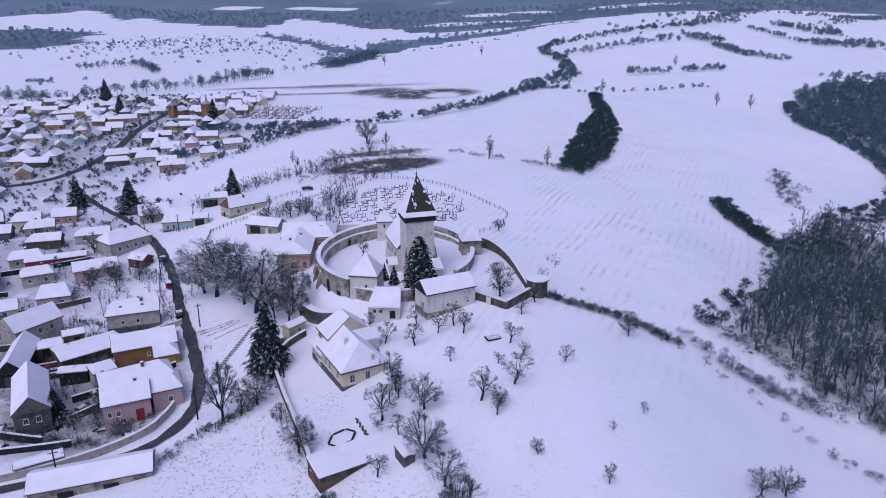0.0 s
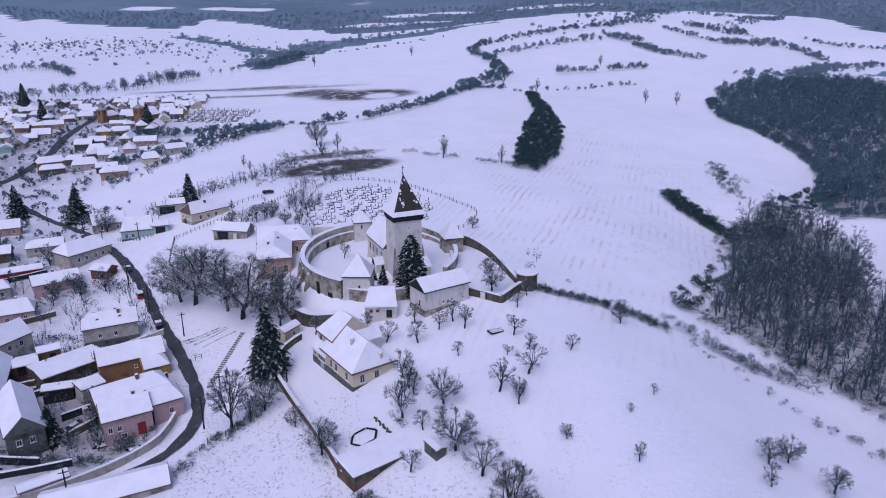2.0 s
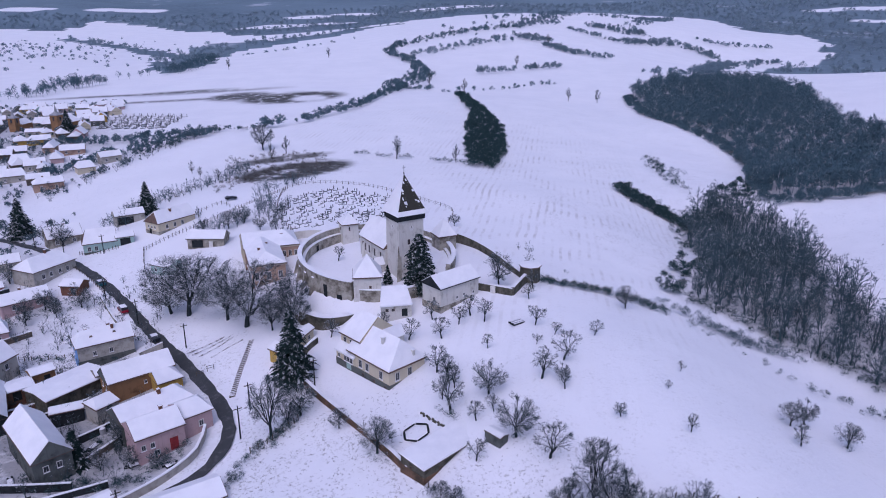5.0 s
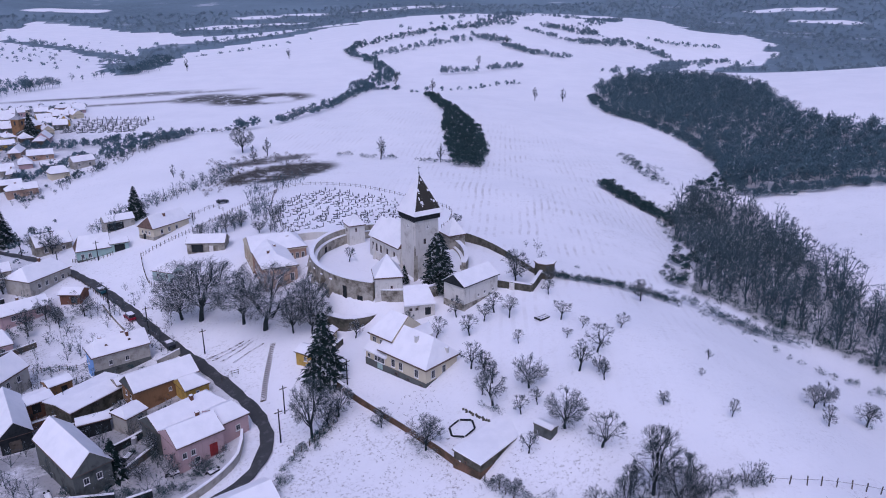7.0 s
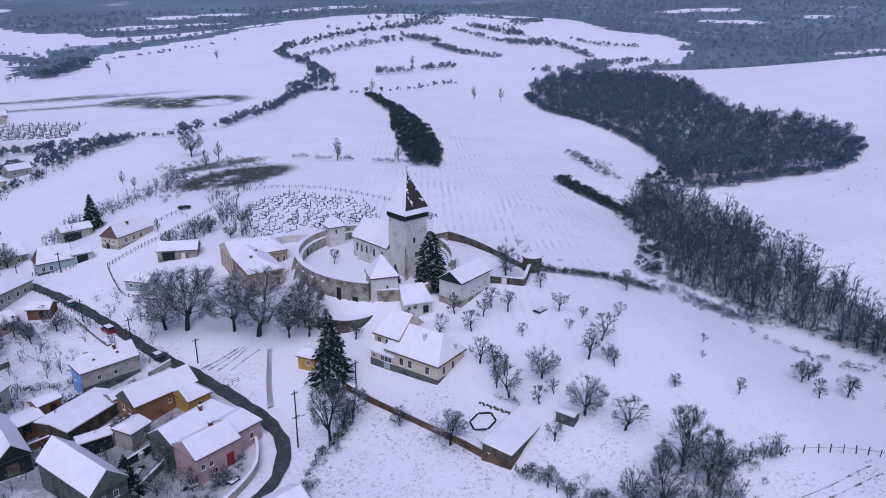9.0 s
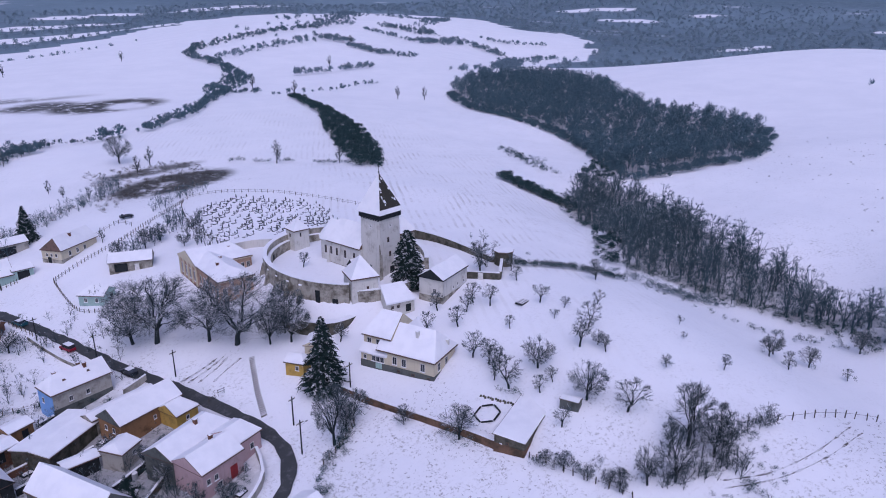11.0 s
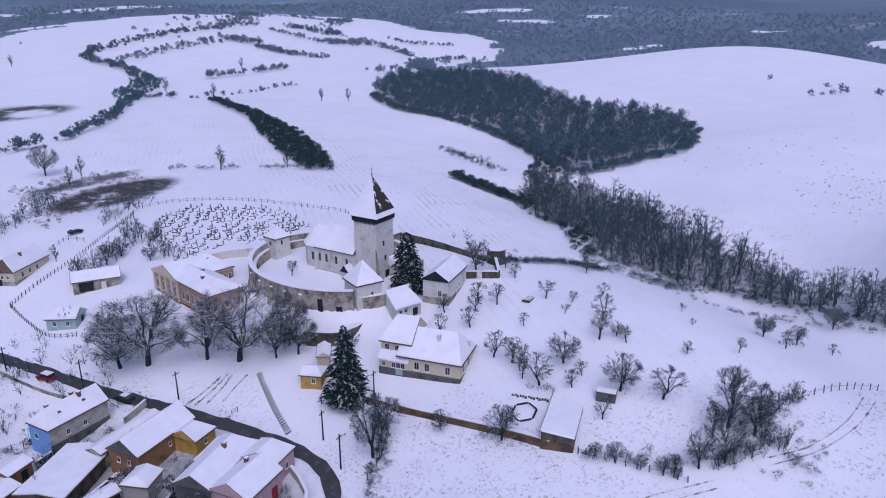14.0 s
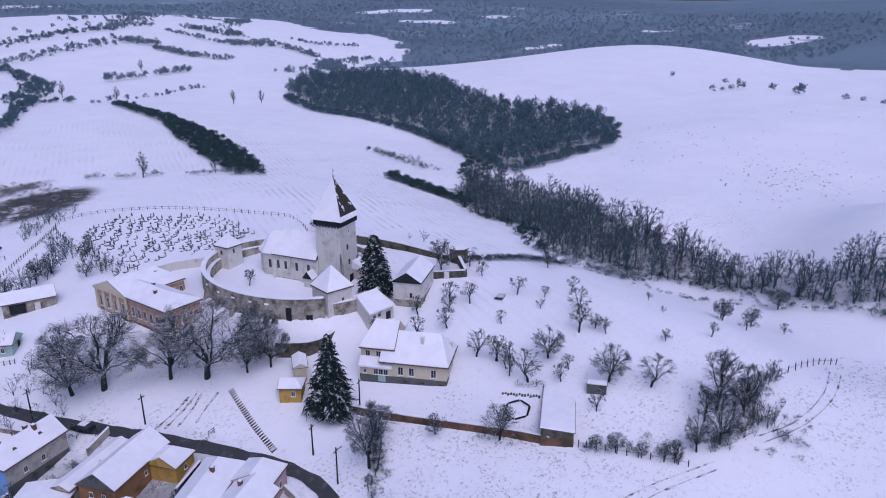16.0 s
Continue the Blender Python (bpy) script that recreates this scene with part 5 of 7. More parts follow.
def bare_tree_parts(seed, h, R, fork=0.28, limbs=6, secs=6, twigs=8, thick=1.0, lean=0.1, top=1.0, sub=3, sides=(7, 5, 3), bends=5):
    """Points and faces of a leafless tree: trunk with limbs, and fine twigs that end on a rounded, uneven crown of radius R."""
    g = random.Random(seed)
    TV, TF, CV, CF = [], [], [], []
    r0 = 0.022 * h ** 0.95 + 0.03
    tip = Vector((g.uniform(-lean, lean) * h * fork, g.uniform(-lean, lean) * h * fork, h * fork))
    mid = tip * 0.5 + Vector((g.uniform(-1, 1), g.uniform(-1, 1), 0)) * 0.05 * h * lean
    tube(TV, TF, (0, 0, -0.5), mid, r0 * 1.25, r0, sides[0])
    tube(TV, TF, mid, tip, r0, r0 * 0.85, sides[0])
    heart = tip + Vector((0, 0, (h - tip.z) * 0.42))
    tall = (h - tip.z) * 0.58
    bulge = [g.uniform(0.86, 1.08) for _ in range(9)]

    def jig(k):
        return Vector((g.uniform(-1, 1), g.uniform(-1, 1), g.uniform(-1, 1))) * k

    def keep(p):
        """Draws a point back inside the crown's outline."""
        q = p - heart
        e = Vector((q.x / R, q.y / R, q.z / tall))
        u = bulge[int((math.atan2(e.y, e.x) + math.pi) / 6.284 * 9) % 9] * (1.0 if e.z > -0.2 else 0.9)
        return heart + q * (u * (1.03 - 0.4 * g.random() ** 1.6) / e.length) if e.length > u else p

    def path(p0, c, p1, ra, rb, n, k_sides):
        pts = [p0 * (1 - t) ** 2 + c * 2 * t * (1 - t) + p1 * t * t + jig(0.035 * (p1 - p0).length) * (0 < t < 1) for t in [k / n for k in range(n + 1)]]
        for k in range(n):
            tube(TV, TF, pts[k], pts[k + 1], ra + (rb - ra) * k / n, ra + (rb - ra) * (k + 1) / n, k_sides)
        return pts

    def twig(p, d, length):
        v = (d + jig(0.7) + Vector((0, 0, 0.12))).normalized()
        e = keep(p + v * length)
        sliver(CV, CF, p, e, 0.026 * thick, g)
        for _ in range(sub):
            w = (v + jig(0.85)).normalized()
            m = p + (e - p) * g.uniform(0.2, 0.9)
            sliver(CV, CF, m, keep(m + w * length * g.uniform(0.35, 0.65)), 0.017 * thick, g)
    for i in range(limbs):
        az, el = 2 * math.pi * (i + g.uniform(-0.3, 0.3)) / limbs, g.uniform(-0.25, 1.2) if i else 1.4
        out = Vector((math.cos(az) * math.cos(el) * R, math.sin(az) * math.cos(el) * R, math.sin(el) * tall * top))
        goal = heart + out * g.uniform(0.7, 0.92)
        p0 = tip - Vector((0, 0, g.uniform(0, 0.25) * tip.z))
        limb = path(p0, p0.lerp(goal, 0.45) + Vector((0, 0, 0.08 * h)) + jig(0.06 * h), goal, r0 * 0.5, r0 * 0.1, bends, sides[1])
        for j in range(secs):
            t = g.uniform(0.25, 1.0) * bends
            k = min(int(t), bends - 1)
            q = limb[k].lerp(limb[k + 1], t - k)
            away = (q - heart)
            away = Vector((away.x / R, away.y / R, away.z / tall))
            d = (away * 0.8 + out.normalized() * 0.4 + jig(0.8) + Vector((0, 0, 0.22))).normalized()
            ln = min(R, tall) * g.uniform(0.32, 0.62)
            sec = path(q, keep(q + d * ln * 0.5 + jig(0.12 * ln)), keep(q + d * ln), r0 * 0.15, max(0.012, r0 * 0.04), 2, sides[2])
            for _ in range(twigs):
                t = g.uniform(0.1, 1.0) * 2
                k = min(int(t), 1)
                twig(sec[k].lerp(sec[k + 1], t - k), d, min(R, tall) * g.uniform(0.14, 0.32))
    k = h / max(v.z for v in CV)
    return [tuple(v * k) for v in TV], TF, [tuple(v * k) for v in CV], CF


def bare_tree_meshes(*a, **kw):
    TV, TF, CV, CF = bare_tree_parts(*a, **kw)
    return plain_mesh("trunk", TV, TF, M_BARK), plain_mesh("crown", CV, CF, M_TWIG)


FRUIT = [bare_tree_meshes(s, 4.5, 2.0, 0.26, 7, 8, 11, 0.6, 0.28) for s in (1, 2, 3, 4)]
ROUND = [bare_tree_meshes(s, 7.0, 3.3, 0.2, 11, 10, 14, 0.66, 0.15) for s in (11, 12, 13)]
LARGE = [bare_tree_meshes(s, 14.0, 6.6, 0.22, 12, 13, 19, 0.72, 0.12) for s in (21, 22, 23)]
TALL = [bare_tree_meshes(s, 10.0, 2.4, 0.16, 9, 7, 10, 1.6, 0.08) for s in (31, 32)]
UPRIGHT = [bare_tree_meshes(s, 11.0, 3.9, 0.2, 11, 12, 17, 0.7, 0.08, 1.1) for s in (51, 52, 53)]
KIND = {"upright": (UPRIGHT, 11.0, "upright bare tree with an oval frosted crown", "roadside trees"), "fruit": (FRUIT, 4.5, "gnarled leafless fruit tree dusted with snow", "orchard trees"), "round": (ROUND, 7.0, "round-crowned bare tree with frosted twigs", "garden trees"),
        "large": (LARGE, 14.0, "broad old bare tree with snowy limbs", "old trees"), "tall": (TALL, 10.0, "slender bare tree with upright frosted twigs", "slim trees")}
trnd = random.Random(3)


def bare_tree(kind, x, y, h, sink=0.0, spread=1.0):
    meshes, h0, label, group = KIND[kind]
    t, c = trnd.choice(meshes)
    e = thing("bare_tree", label, "tree", x, y, T(x, y) - sink, trnd.uniform(0, 360), group)
    k = h / h0
    w = k * trnd.uniform(0.92, 1.12) * spread * (1.15 if kind == "large" else 1.1 if kind in ("round", "fruit") else 1.0)
    e.scale = (w, w, k)
    link("trunk", t, e)
    link("crown", c, e)


ORCHARD = [(-9.7, 118.1, 5.5), (-8.7, 113.4, 4), (-9.7, 110.7, 3), (-10.5, 104.9, 6), (6.4, 104.0, 5.5), (0.3, 85.3, 6), (-7.3, 99.6, 3.4), (14.3, 88.9, 2.4), (23.8, 83.1, 3),
           (13.3, 124.2, 4.2), (2.4, 134.9, 4.5), (-5.6, 137.8, 4.2), (-12.3, 132.6, 4.6), (20.7, 144, 4), (-5.7, 129.2, 4.5), (4.2, 130.8, 4.6), (-1.1, 132.7, 4)]
ORCHARD_2 = [(12.5, 107.9, 5.4), (8.9, 99.2, 3.2), (22.7, 115.6, 3.2), (-21.9, 178.1, 3.8), (33.7, 101.5, 2), (-8.8, 114, 5), (45.6, 82.5, 4), (62, 78, 2.6), (15.0, 118, 2.6), (1.5, 120, 2.8),
             (10.3, 116, 2.2), (-16.1, 140.4, 3.4), (-23.2, 131, 3.5), (-10.2, 90.5, 4), (-4, 100, 3), (27, 95, 1.4), (-28, 143, 4.0), (17, 137, 3.6)]
for x, y, h in ORCHARD + ORCHARD_2:
    bare_tree("fruit", x, y, h * 1.15)
ROUNDS = [(-3.2, 105.2, 7.0), (-2.8, 92.1, 8.2), (9.5, 102, 3.6), (-24.6, 101.2, 7.2), (-36.5, 119.4, 7.0), (-30, 111.5, 4.2), (54, 91, 5.4), (58.6, 85, 5.2), (80, 84.5, 6),
          (38.9, 132.1, 5.6), (-105, 241, 8), (-110, 246, 9), (13, 147, 8.5), (-60, 226, 5), (-52, 228, 6), (-47, 231, 6), (-42, 222, 5), (49, 89, 5), (-50, 233, 5), (-3.4, 179, 2.6), (16.8, 200, 4),
          (-104.2, 192.6, 5.4), (-100, 195.5, 5.8), (-97.2, 192.4, 5), (-90.3, 192.8, 6.2), (-113.5, 214, 7.5), (-110, 197, 4.6), (-107, 184, 4), (-69.6, 124.4, 5.4), (-76.5, 139.5, 5), (-68, 131.5, 5.6), (-66.8, 116.8, 4.6), (-62.4, 115.2, 3.6), (-72.4, 117.6, 4.4), (-86, 155, 4.2)]
for (x, y), h in zip([(-17.1, 86.8), (-16.0, 83.6), (-14.4, 79.7), (-12.8, 76.5), (-11.9, 74.7)], (2.6, 4.0, 3.0, 3.6, 2.4)):
    ROUNDS.append((x, y, h))
for x, y, h in ROUNDS:
    bare_tree("round", x, y, h)
for x, y, h, spread in ((-60.9, 172.9, 17, 1.3), (-46.4, 158.5, 17.5, 1.2), (-51, 164.5, 14, 1.1), (-65.5, 177, 12, 1.1), (-36.4, 154.5, 13, 0.75), (-40.5, 153, 10, 0.75), (-63, 186, 10, 1.1), (-38.6, 352, 13, 1.0), (-36.5, 150.5, 9, 1.0)):
    bare_tree("large", x, y, h, 0.0, spread)
for x, y, h in ((2.0, 73.7, 12), (3.4, 69.6, 10.5), (-4.4, 70.6, 10), (-42.2, 115.7, 13.5), (-1.5, 74.5, 6.5), (6, 70, 6), (-12, 75, 4.5), (-8, 73, 8), (-39, 117.5, 6), (-72, 131, 6), (-69, 128, 5), (-96, 190, 6), (-103, 188, 6)):
    bare_tree("upright", x, y, h)
for x, y, h in ((21, 314, 11), (46, 301, 9), (-62, 240, 5), (-88, 262, 6), (-35, 330, 8), (-28, 340, 9), (206, 530, 11), (231, 528, 11), (124, 552, 12), (241, 744, 12), (108, 606, 13), (342, 896, 14), (45, 838, 12), (-66, 806, 13), (-58, 300, 5), (-66, 310, 5),
                (-70, 320, 6), (-8.1, 111, 5), (-11, 109, 5)):
    bare_tree("tall", x, y, h)


# spruces
def spruce_meshes(seed, h, r, full=0.85):
    g = random.Random(seed)
    TV, TF, V, F = [], [], [], []
    tube(TV, TF, (0, 0, -0.5), (0, 0, h * 0.97), 0.02 * h, 0.02, 7)
    z = h * 0.07
    while z < h * 0.985:
        f = 1 - z / h
        reach = r * (f ** full) * 1.02 + 0.12
        n = int(8 + 12 * f)
        for k in range(n):
            az = g.uniform(0, 2 * math.pi)
            ln = reach * g.uniform(0.75, 1.08)
            d = Vector((math.cos(az), math.sin(az), 0))
            side = Vector((-d.y, d.x, 0))
            sag = g.uniform(0.22, 0.42) * ln
            p0, p1, p2 = Vector((0, 0, z + 0.25 * ln)), d * ln * 0.55 + Vector((0, 0, z + 0.02 * ln)), d * ln + Vector((0, 0, z - sag * 0.6))
            o = len(V)
            w = 0.16 * ln + 0.10
            V.extend([p0, p1 + side * w - Vector((0, 0, .12 * ln)), p1 + Vector((0, 0, 0.08)), p1 - side * w - Vector((0, 0, .12 * ln)), p2, p1 - Vector((0, 0, 0.16 * ln + .1))])
            F.extend([(o, o + 1, o + 2), (o, o + 2, o + 3), (o + 2, o + 1, o + 4), (o + 3, o + 2, o + 4), (o + 1, o, o + 5), (o, o + 3, o + 5), (o + 4, o + 1, o + 5), (o + 3, o + 4, o + 5)])
            for j in range(7):
                t = g.uniform(0.25, 1.0)
                q = p0.lerp(p1, t * 2) if t < 0.5 else p1.lerp(p2, t * 2 - 1)
                s = g.choice((-1, 1))
                e = q + (d * 0.6 + side * s * g.uniform(0.5, 1.1) + Vector((0, 0, -0.45))) * (0.24 * ln + 0.14)
                spike(V, F, q, e, 0.07 + 0.014 * ln)
        z += h * 0.030 * (0.55 + f)
    return plain_mesh("trunk", [tuple(v) for v in TV], TF, M_BARK), plain_mesh("crown", [tuple(v) for v in V], F, M_NEEDLE)


SPRUCE = [spruce_meshes(s, 14.0, 4.7) for s in (41, 42)]
FULL_SPRUCE = [spruce_meshes(43, 14.0, 4.5, 0.5)]
for x, y, h, label in ((-37.0, 131.6, 16.5, "tall dark spruce with snow on drooping boughs"), (-5.5, 151.6, 14.6, "dense dark spruce inside the church wall"), (-81, 261, 12, "dark green spruce beside a farm shed"),
                       (-152, 280, 14, "tall spruce beside the village road"), (-126, 271, 15, "tall spruce beside the village road"), (-125, 266, 12, "dark spruce at a road fork"), (-268, 562, 20, "tall lone spruce in the village"),
                       (-150, 458, 15, "dark spruce beside the twin-towered church"), (-76.7, 119.9, 8.5, "young spruce beside a farmhouse"), (-12, 158.5, 5, "small conifer by the church tower"), (-14.5, 161, 4.5, "small conifer by the church tower"), (-230, 500, 14, "dark spruce between village roofs")):
    e = thing("spruce", label, "tree", x, y, None, trnd.uniform(0, 360), "spruces")
    t, c = trnd.choice(FULL_SPRUCE if "inside" in label else SPRUCE)
    k = h / 14.0
    e.scale = (k * (1.0 if h > 8 else 0.9), k * (1.0 if h > 8 else 0.9), k)
    link("trunk", t, e)
    link("crown", c, e)


# ---- woods, thickets and hedges ----
def thicket(name, label, category, spots, shapes, mat, sizes=(0.7, 1.2)):
    """Many clumps joined into one object."""
    g = np.random.RandomState(len(spots) + 17)
    VV, FF, o = [], [], 0
    zs = land(np.array([p[0] for p in spots]), np.array([p[1] for p in spots]))
    for (x, y), z in zip(spots, zs):
        V, F = shapes[g.randint(len(shapes))]
        a, k = g.uniform(0, 6.283), g.uniform(*sizes)
        c, s = math.cos(a), math.sin(a)
        W = np.empty_like(V)
        W[:, 0], W[:, 1], W[:, 2] = (V[:, 0] * c - V[:, 1] * s) * k + x, (V[:, 0] * s + V[:, 1] * c) * k + y, V[:, 2] * k * g.uniform(0.9, 1.15) + z
        VV.append(W)
        FF.append(F + o)
        o += len(V)
    V, F = np.concatenate(VV), np.concatenate(FF)
    me = bpy.data.meshes.new(name)
    me.vertices.add(len(V))
    me.vertices.foreach_set("co", V.reshape(-1))
    me.loops.add(len(F) * 3)
    me.loops.foreach_set("vertex_index", F.reshape(-1).astype(np.int32))
    me.polygons.add(len(F))
    me.polygons.foreach_set("loop_start", np.arange(0, len(F) * 3, 3, dtype=np.int32))
    me.materials.append(mat)
    me.update(calc_edges=True)
    return tagged(new(name, me), label, category, kind="stuff")


def inside(x, y, poly):
    hit = False
    for (ax, ay), (bx, by) in zip(poly, poly[1:] + poly[:1]):
        if (ay > y) != (by > y) and x < (bx - ax) * (y - ay) / (by - ay) + ax:
            hit = not hit
    return hit


def fill(poly, gap, seed, rough=0.5):
    """Loose spots inside an outline, gap metres apart."""
    g = random.Random(seed)
    xs, ys = [p[0] for p in poly], [p[1] for p in poly]
    out, y = [], min(ys)
    while y < max(ys):
        x = min(xs)
        while x < max(xs):
            px, py = x + g.uniform(-rough, rough) * gap, y + g.uniform(-rough, rough) * gap
            if inside(px, py, poly):
                out.append((px, py))
            x += gap
        y += gap
    return out


def along(pts, gap, width, seed, skip=0.0):
    g = random.Random(seed)
    out = []
    for q in smooth_line(pts, gap):
        if g.random() >= skip:
            out.append((q.x + g.uniform(-1, 1) * width, q.y + g.uniform(-1, 1) * width))
    return out


def clump_geometry(seed, n, h, w, size, low=0.0, stem=0.0, lobes=6, thin=0.16):
    """Points and triangles of one rounded, lobed mass of fine twigs, on a stem where there is one."""
    g = random.Random(seed)
    V, F = [], []
    if stem:
        spike(V, F, (0, 0, -0.5), (g.uniform(-.4, .4), g.uniform(-.4, .4), h * 0.8), stem)
        for _ in range(4):
            az = g.uniform(0, 6.283)
            spike(V, F, (0, 0, h * 0.2), (math.cos(az) * w * 0.6, math.sin(az) * w * 0.6, h * g.uniform(0.55, 0.85)), stem * 0.5)
    mid = Vector((0, 0, low + (h - low) * 0.5))
    balls = [(mid, 0.72)]
    for _ in range(lobes):
        az, el = g.uniform(0, 6.283), g.uniform(-0.7, 1.4)
        balls.append((mid + Vector((math.cos(az) * math.cos(el) * w * 0.5, math.sin(az) * math.cos(el) * w * 0.5, math.sin(el) * (h - low) * 0.26)), g.uniform(0.34, 0.52)))
    for k in range(n):
        c, r = g.choice(balls)
        d = Vector((g.gauss(0, 1), g.gauss(0, 1), g.gauss(0.15, 1))).normalized()
        u = g.random() ** 0.4
        p = c + Vector((d.x * w, d.y * w, d.z * (h - low) * 0.5)) * r * u
        p.z = max(p.z, 0.05)
        v = (d * 0.8 + Vector((g.uniform(-.8, .8), g.uniform(-.8, .8), g.uniform(-.3, .9)))).normalized()
        ln = size * g.uniform(0.6, 1.3)
        sliver(V, F, p - v * ln * 0.5, p + v * ln * 0.5, ln * thin, g)
    return np.array([tuple(v) for v in V]), np.array(F)


def tree_geometry(*a, **kw):
    """A whole small bare tree as points and triangles, to be strewn by the hundred."""
    TV, TF, CV, CF = bare_tree_parts(*a, **kw)
    tri = [t for f in TF for t in ((f[0], f[1], f[2]), (f[0], f[2], f[3]))]
    o = len(TV)
    return np.array(TV + CV), np.array(tri + [(i + o, j + o, k + o) for i, j, k in CF])


TREE = [tree_geometry(s, 9.5, 3.6, 0.16, 6, 5, 7, 1.9, 0.2, 1.0, sub=2, sides=(4, 3, 3), bends=2) for s in range(60, 68)]
BUSH = [tree_geometry(s, 9.5, 4.2, 0.06, 5, 4, 5, 2.2, 0.3, 1.0, sub=2, sides=(3, 3, 3), bends=1) for s in range(100, 106)]
STALK = [clump_geometry(s, 14, 1.6, 1.4, 1.0, 0.0, 0.0, 3, 0.05) for s in range(110, 113)]
FARTREE = [clump_geometry(s, 105, 10.5, 4.6, 1.6, 0.8, 0.16, 7, 0.11) for s in range(70, 76)]
SHRUB = [clump_geometry(s, 100, 2.4, 1.6, 0.75, 0.0, 0.0, 6, 0.035) for s in range(80, 84)]
DENSE = [clump_geometry(s, 150, 3.8, 2.9, 0.85, 0.0, 0.0, 6, 0.17) for s in range(90, 94)]
FARBUSH = [clump_geometry(s, 62, 4.6, 3.2, 1.25, 0.0, 0.0, 6, 0.22) for s in range(95, 99)]

thicket("ravine_wood", "leafless frosted wood filling the ravine", "woods", fill(RAVINE, 3.5, 1, 0.9), TREE, M_WOODS, (0.5, 1.35))
thicket("ravine_scrub", "tangled thorn scrub along the ravine's edge", "scrub", fill(RAVINE, 2.6, 2) + along([(106, 250), (112, 232), (124, 226), (140, 232)], 0.8, 5, 3) + along([(160, 322), (150, 290), (143, 272)], 1.0, 5, 4, 0.3), SHRUB, M_WOODS, (0.7, 1.3))
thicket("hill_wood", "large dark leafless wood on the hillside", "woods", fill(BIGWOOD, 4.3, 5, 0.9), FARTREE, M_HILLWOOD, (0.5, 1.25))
thicket("field_thicket", "dark evergreen thicket between snowy fields", "hedge", fill([(116, 530), (105, 445), (98, 384), (76, 318), (58, 284), (50, 290), (60, 335), (74, 380), (93, 432), (109, 528)], 2.7, 6), DENSE, M_HEDGE, (0.7, 1.2))
thicket("thorn_hedge", "thin hedge running along the field edge", "hedge", along([(24, 147), (30, 143), (38, 140), (48, 134)], 0.4, 0.8, 7) + along([(48, 134), (58, 124), (68, 112)], 0.8, 2.0, 69, 0.5) + along([(24, 147), (30, 143.5), (40, 140), (50, 134)], 0.3, 1.3, 57) + along([(72, 108), (80, 96), (84, 82)], 0.9, 2.5, 8), SHRUB, M_HEDGE, (0.5, 0.95))
thicket("valley_hedge", "rambling brush below the orchard slope", "hedge", along([(-18, 88), (-14, 82), (-9, 76), (-3, 70), (3, 68), (9, 70), (15, 69)], 0.7, 1.2, 9), SHRUB, M_TWIG, (0.5, 1.1))
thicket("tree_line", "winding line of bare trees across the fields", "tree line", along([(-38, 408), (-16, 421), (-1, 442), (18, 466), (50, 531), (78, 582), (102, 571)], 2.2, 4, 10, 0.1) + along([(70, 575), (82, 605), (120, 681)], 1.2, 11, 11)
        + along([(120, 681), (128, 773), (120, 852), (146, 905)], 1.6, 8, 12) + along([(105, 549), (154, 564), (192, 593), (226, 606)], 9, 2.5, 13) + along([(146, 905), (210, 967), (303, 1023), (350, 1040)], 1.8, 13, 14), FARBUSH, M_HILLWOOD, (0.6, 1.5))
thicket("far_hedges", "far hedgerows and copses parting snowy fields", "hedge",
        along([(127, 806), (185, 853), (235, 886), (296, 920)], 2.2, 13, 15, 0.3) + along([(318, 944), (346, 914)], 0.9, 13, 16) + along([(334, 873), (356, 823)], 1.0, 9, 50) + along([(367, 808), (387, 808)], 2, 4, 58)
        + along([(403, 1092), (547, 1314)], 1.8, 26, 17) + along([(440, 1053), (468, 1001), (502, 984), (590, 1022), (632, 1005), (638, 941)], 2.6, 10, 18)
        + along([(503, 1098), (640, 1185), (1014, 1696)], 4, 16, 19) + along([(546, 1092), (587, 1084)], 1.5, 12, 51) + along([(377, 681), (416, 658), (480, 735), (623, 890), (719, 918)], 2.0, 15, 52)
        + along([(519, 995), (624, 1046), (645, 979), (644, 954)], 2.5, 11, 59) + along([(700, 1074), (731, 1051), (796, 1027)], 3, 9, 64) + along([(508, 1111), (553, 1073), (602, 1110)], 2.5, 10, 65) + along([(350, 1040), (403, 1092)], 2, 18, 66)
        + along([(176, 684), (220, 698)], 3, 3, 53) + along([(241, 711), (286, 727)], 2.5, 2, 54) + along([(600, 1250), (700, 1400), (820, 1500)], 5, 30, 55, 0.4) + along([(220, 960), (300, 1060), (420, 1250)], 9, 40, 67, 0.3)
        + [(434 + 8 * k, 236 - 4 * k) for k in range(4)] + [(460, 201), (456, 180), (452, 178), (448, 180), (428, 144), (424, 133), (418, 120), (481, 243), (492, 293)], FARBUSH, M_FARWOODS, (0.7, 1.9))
thicket("west_woods", "grey belt of bare trees above the village", "woods", along([(-330, 560), (-290, 620), (-250, 653), (-226, 673), (-213, 719), (-215, 771)], 2.2, 11, 20) + along([(-207, 772), (-182, 784), (-162, 791), (-152, 803)], 9, 4, 21)
        + along([(-140, 827), (-126, 817), (-109, 837), (-93, 951)], 1.4, 14, 22) + along([(-445, 876), (-392, 916), (-333, 831)], 2.2, 5, 56) + along([(-202, 730), (-182, 754)], 1.5, 2, 23) + along([(-420, 640), (-370, 600), (-330, 575)], 2.5, 14, 68), FARTREE, M_HILLWOOD, (0.6, 1.15))
wr = random.Random(8)
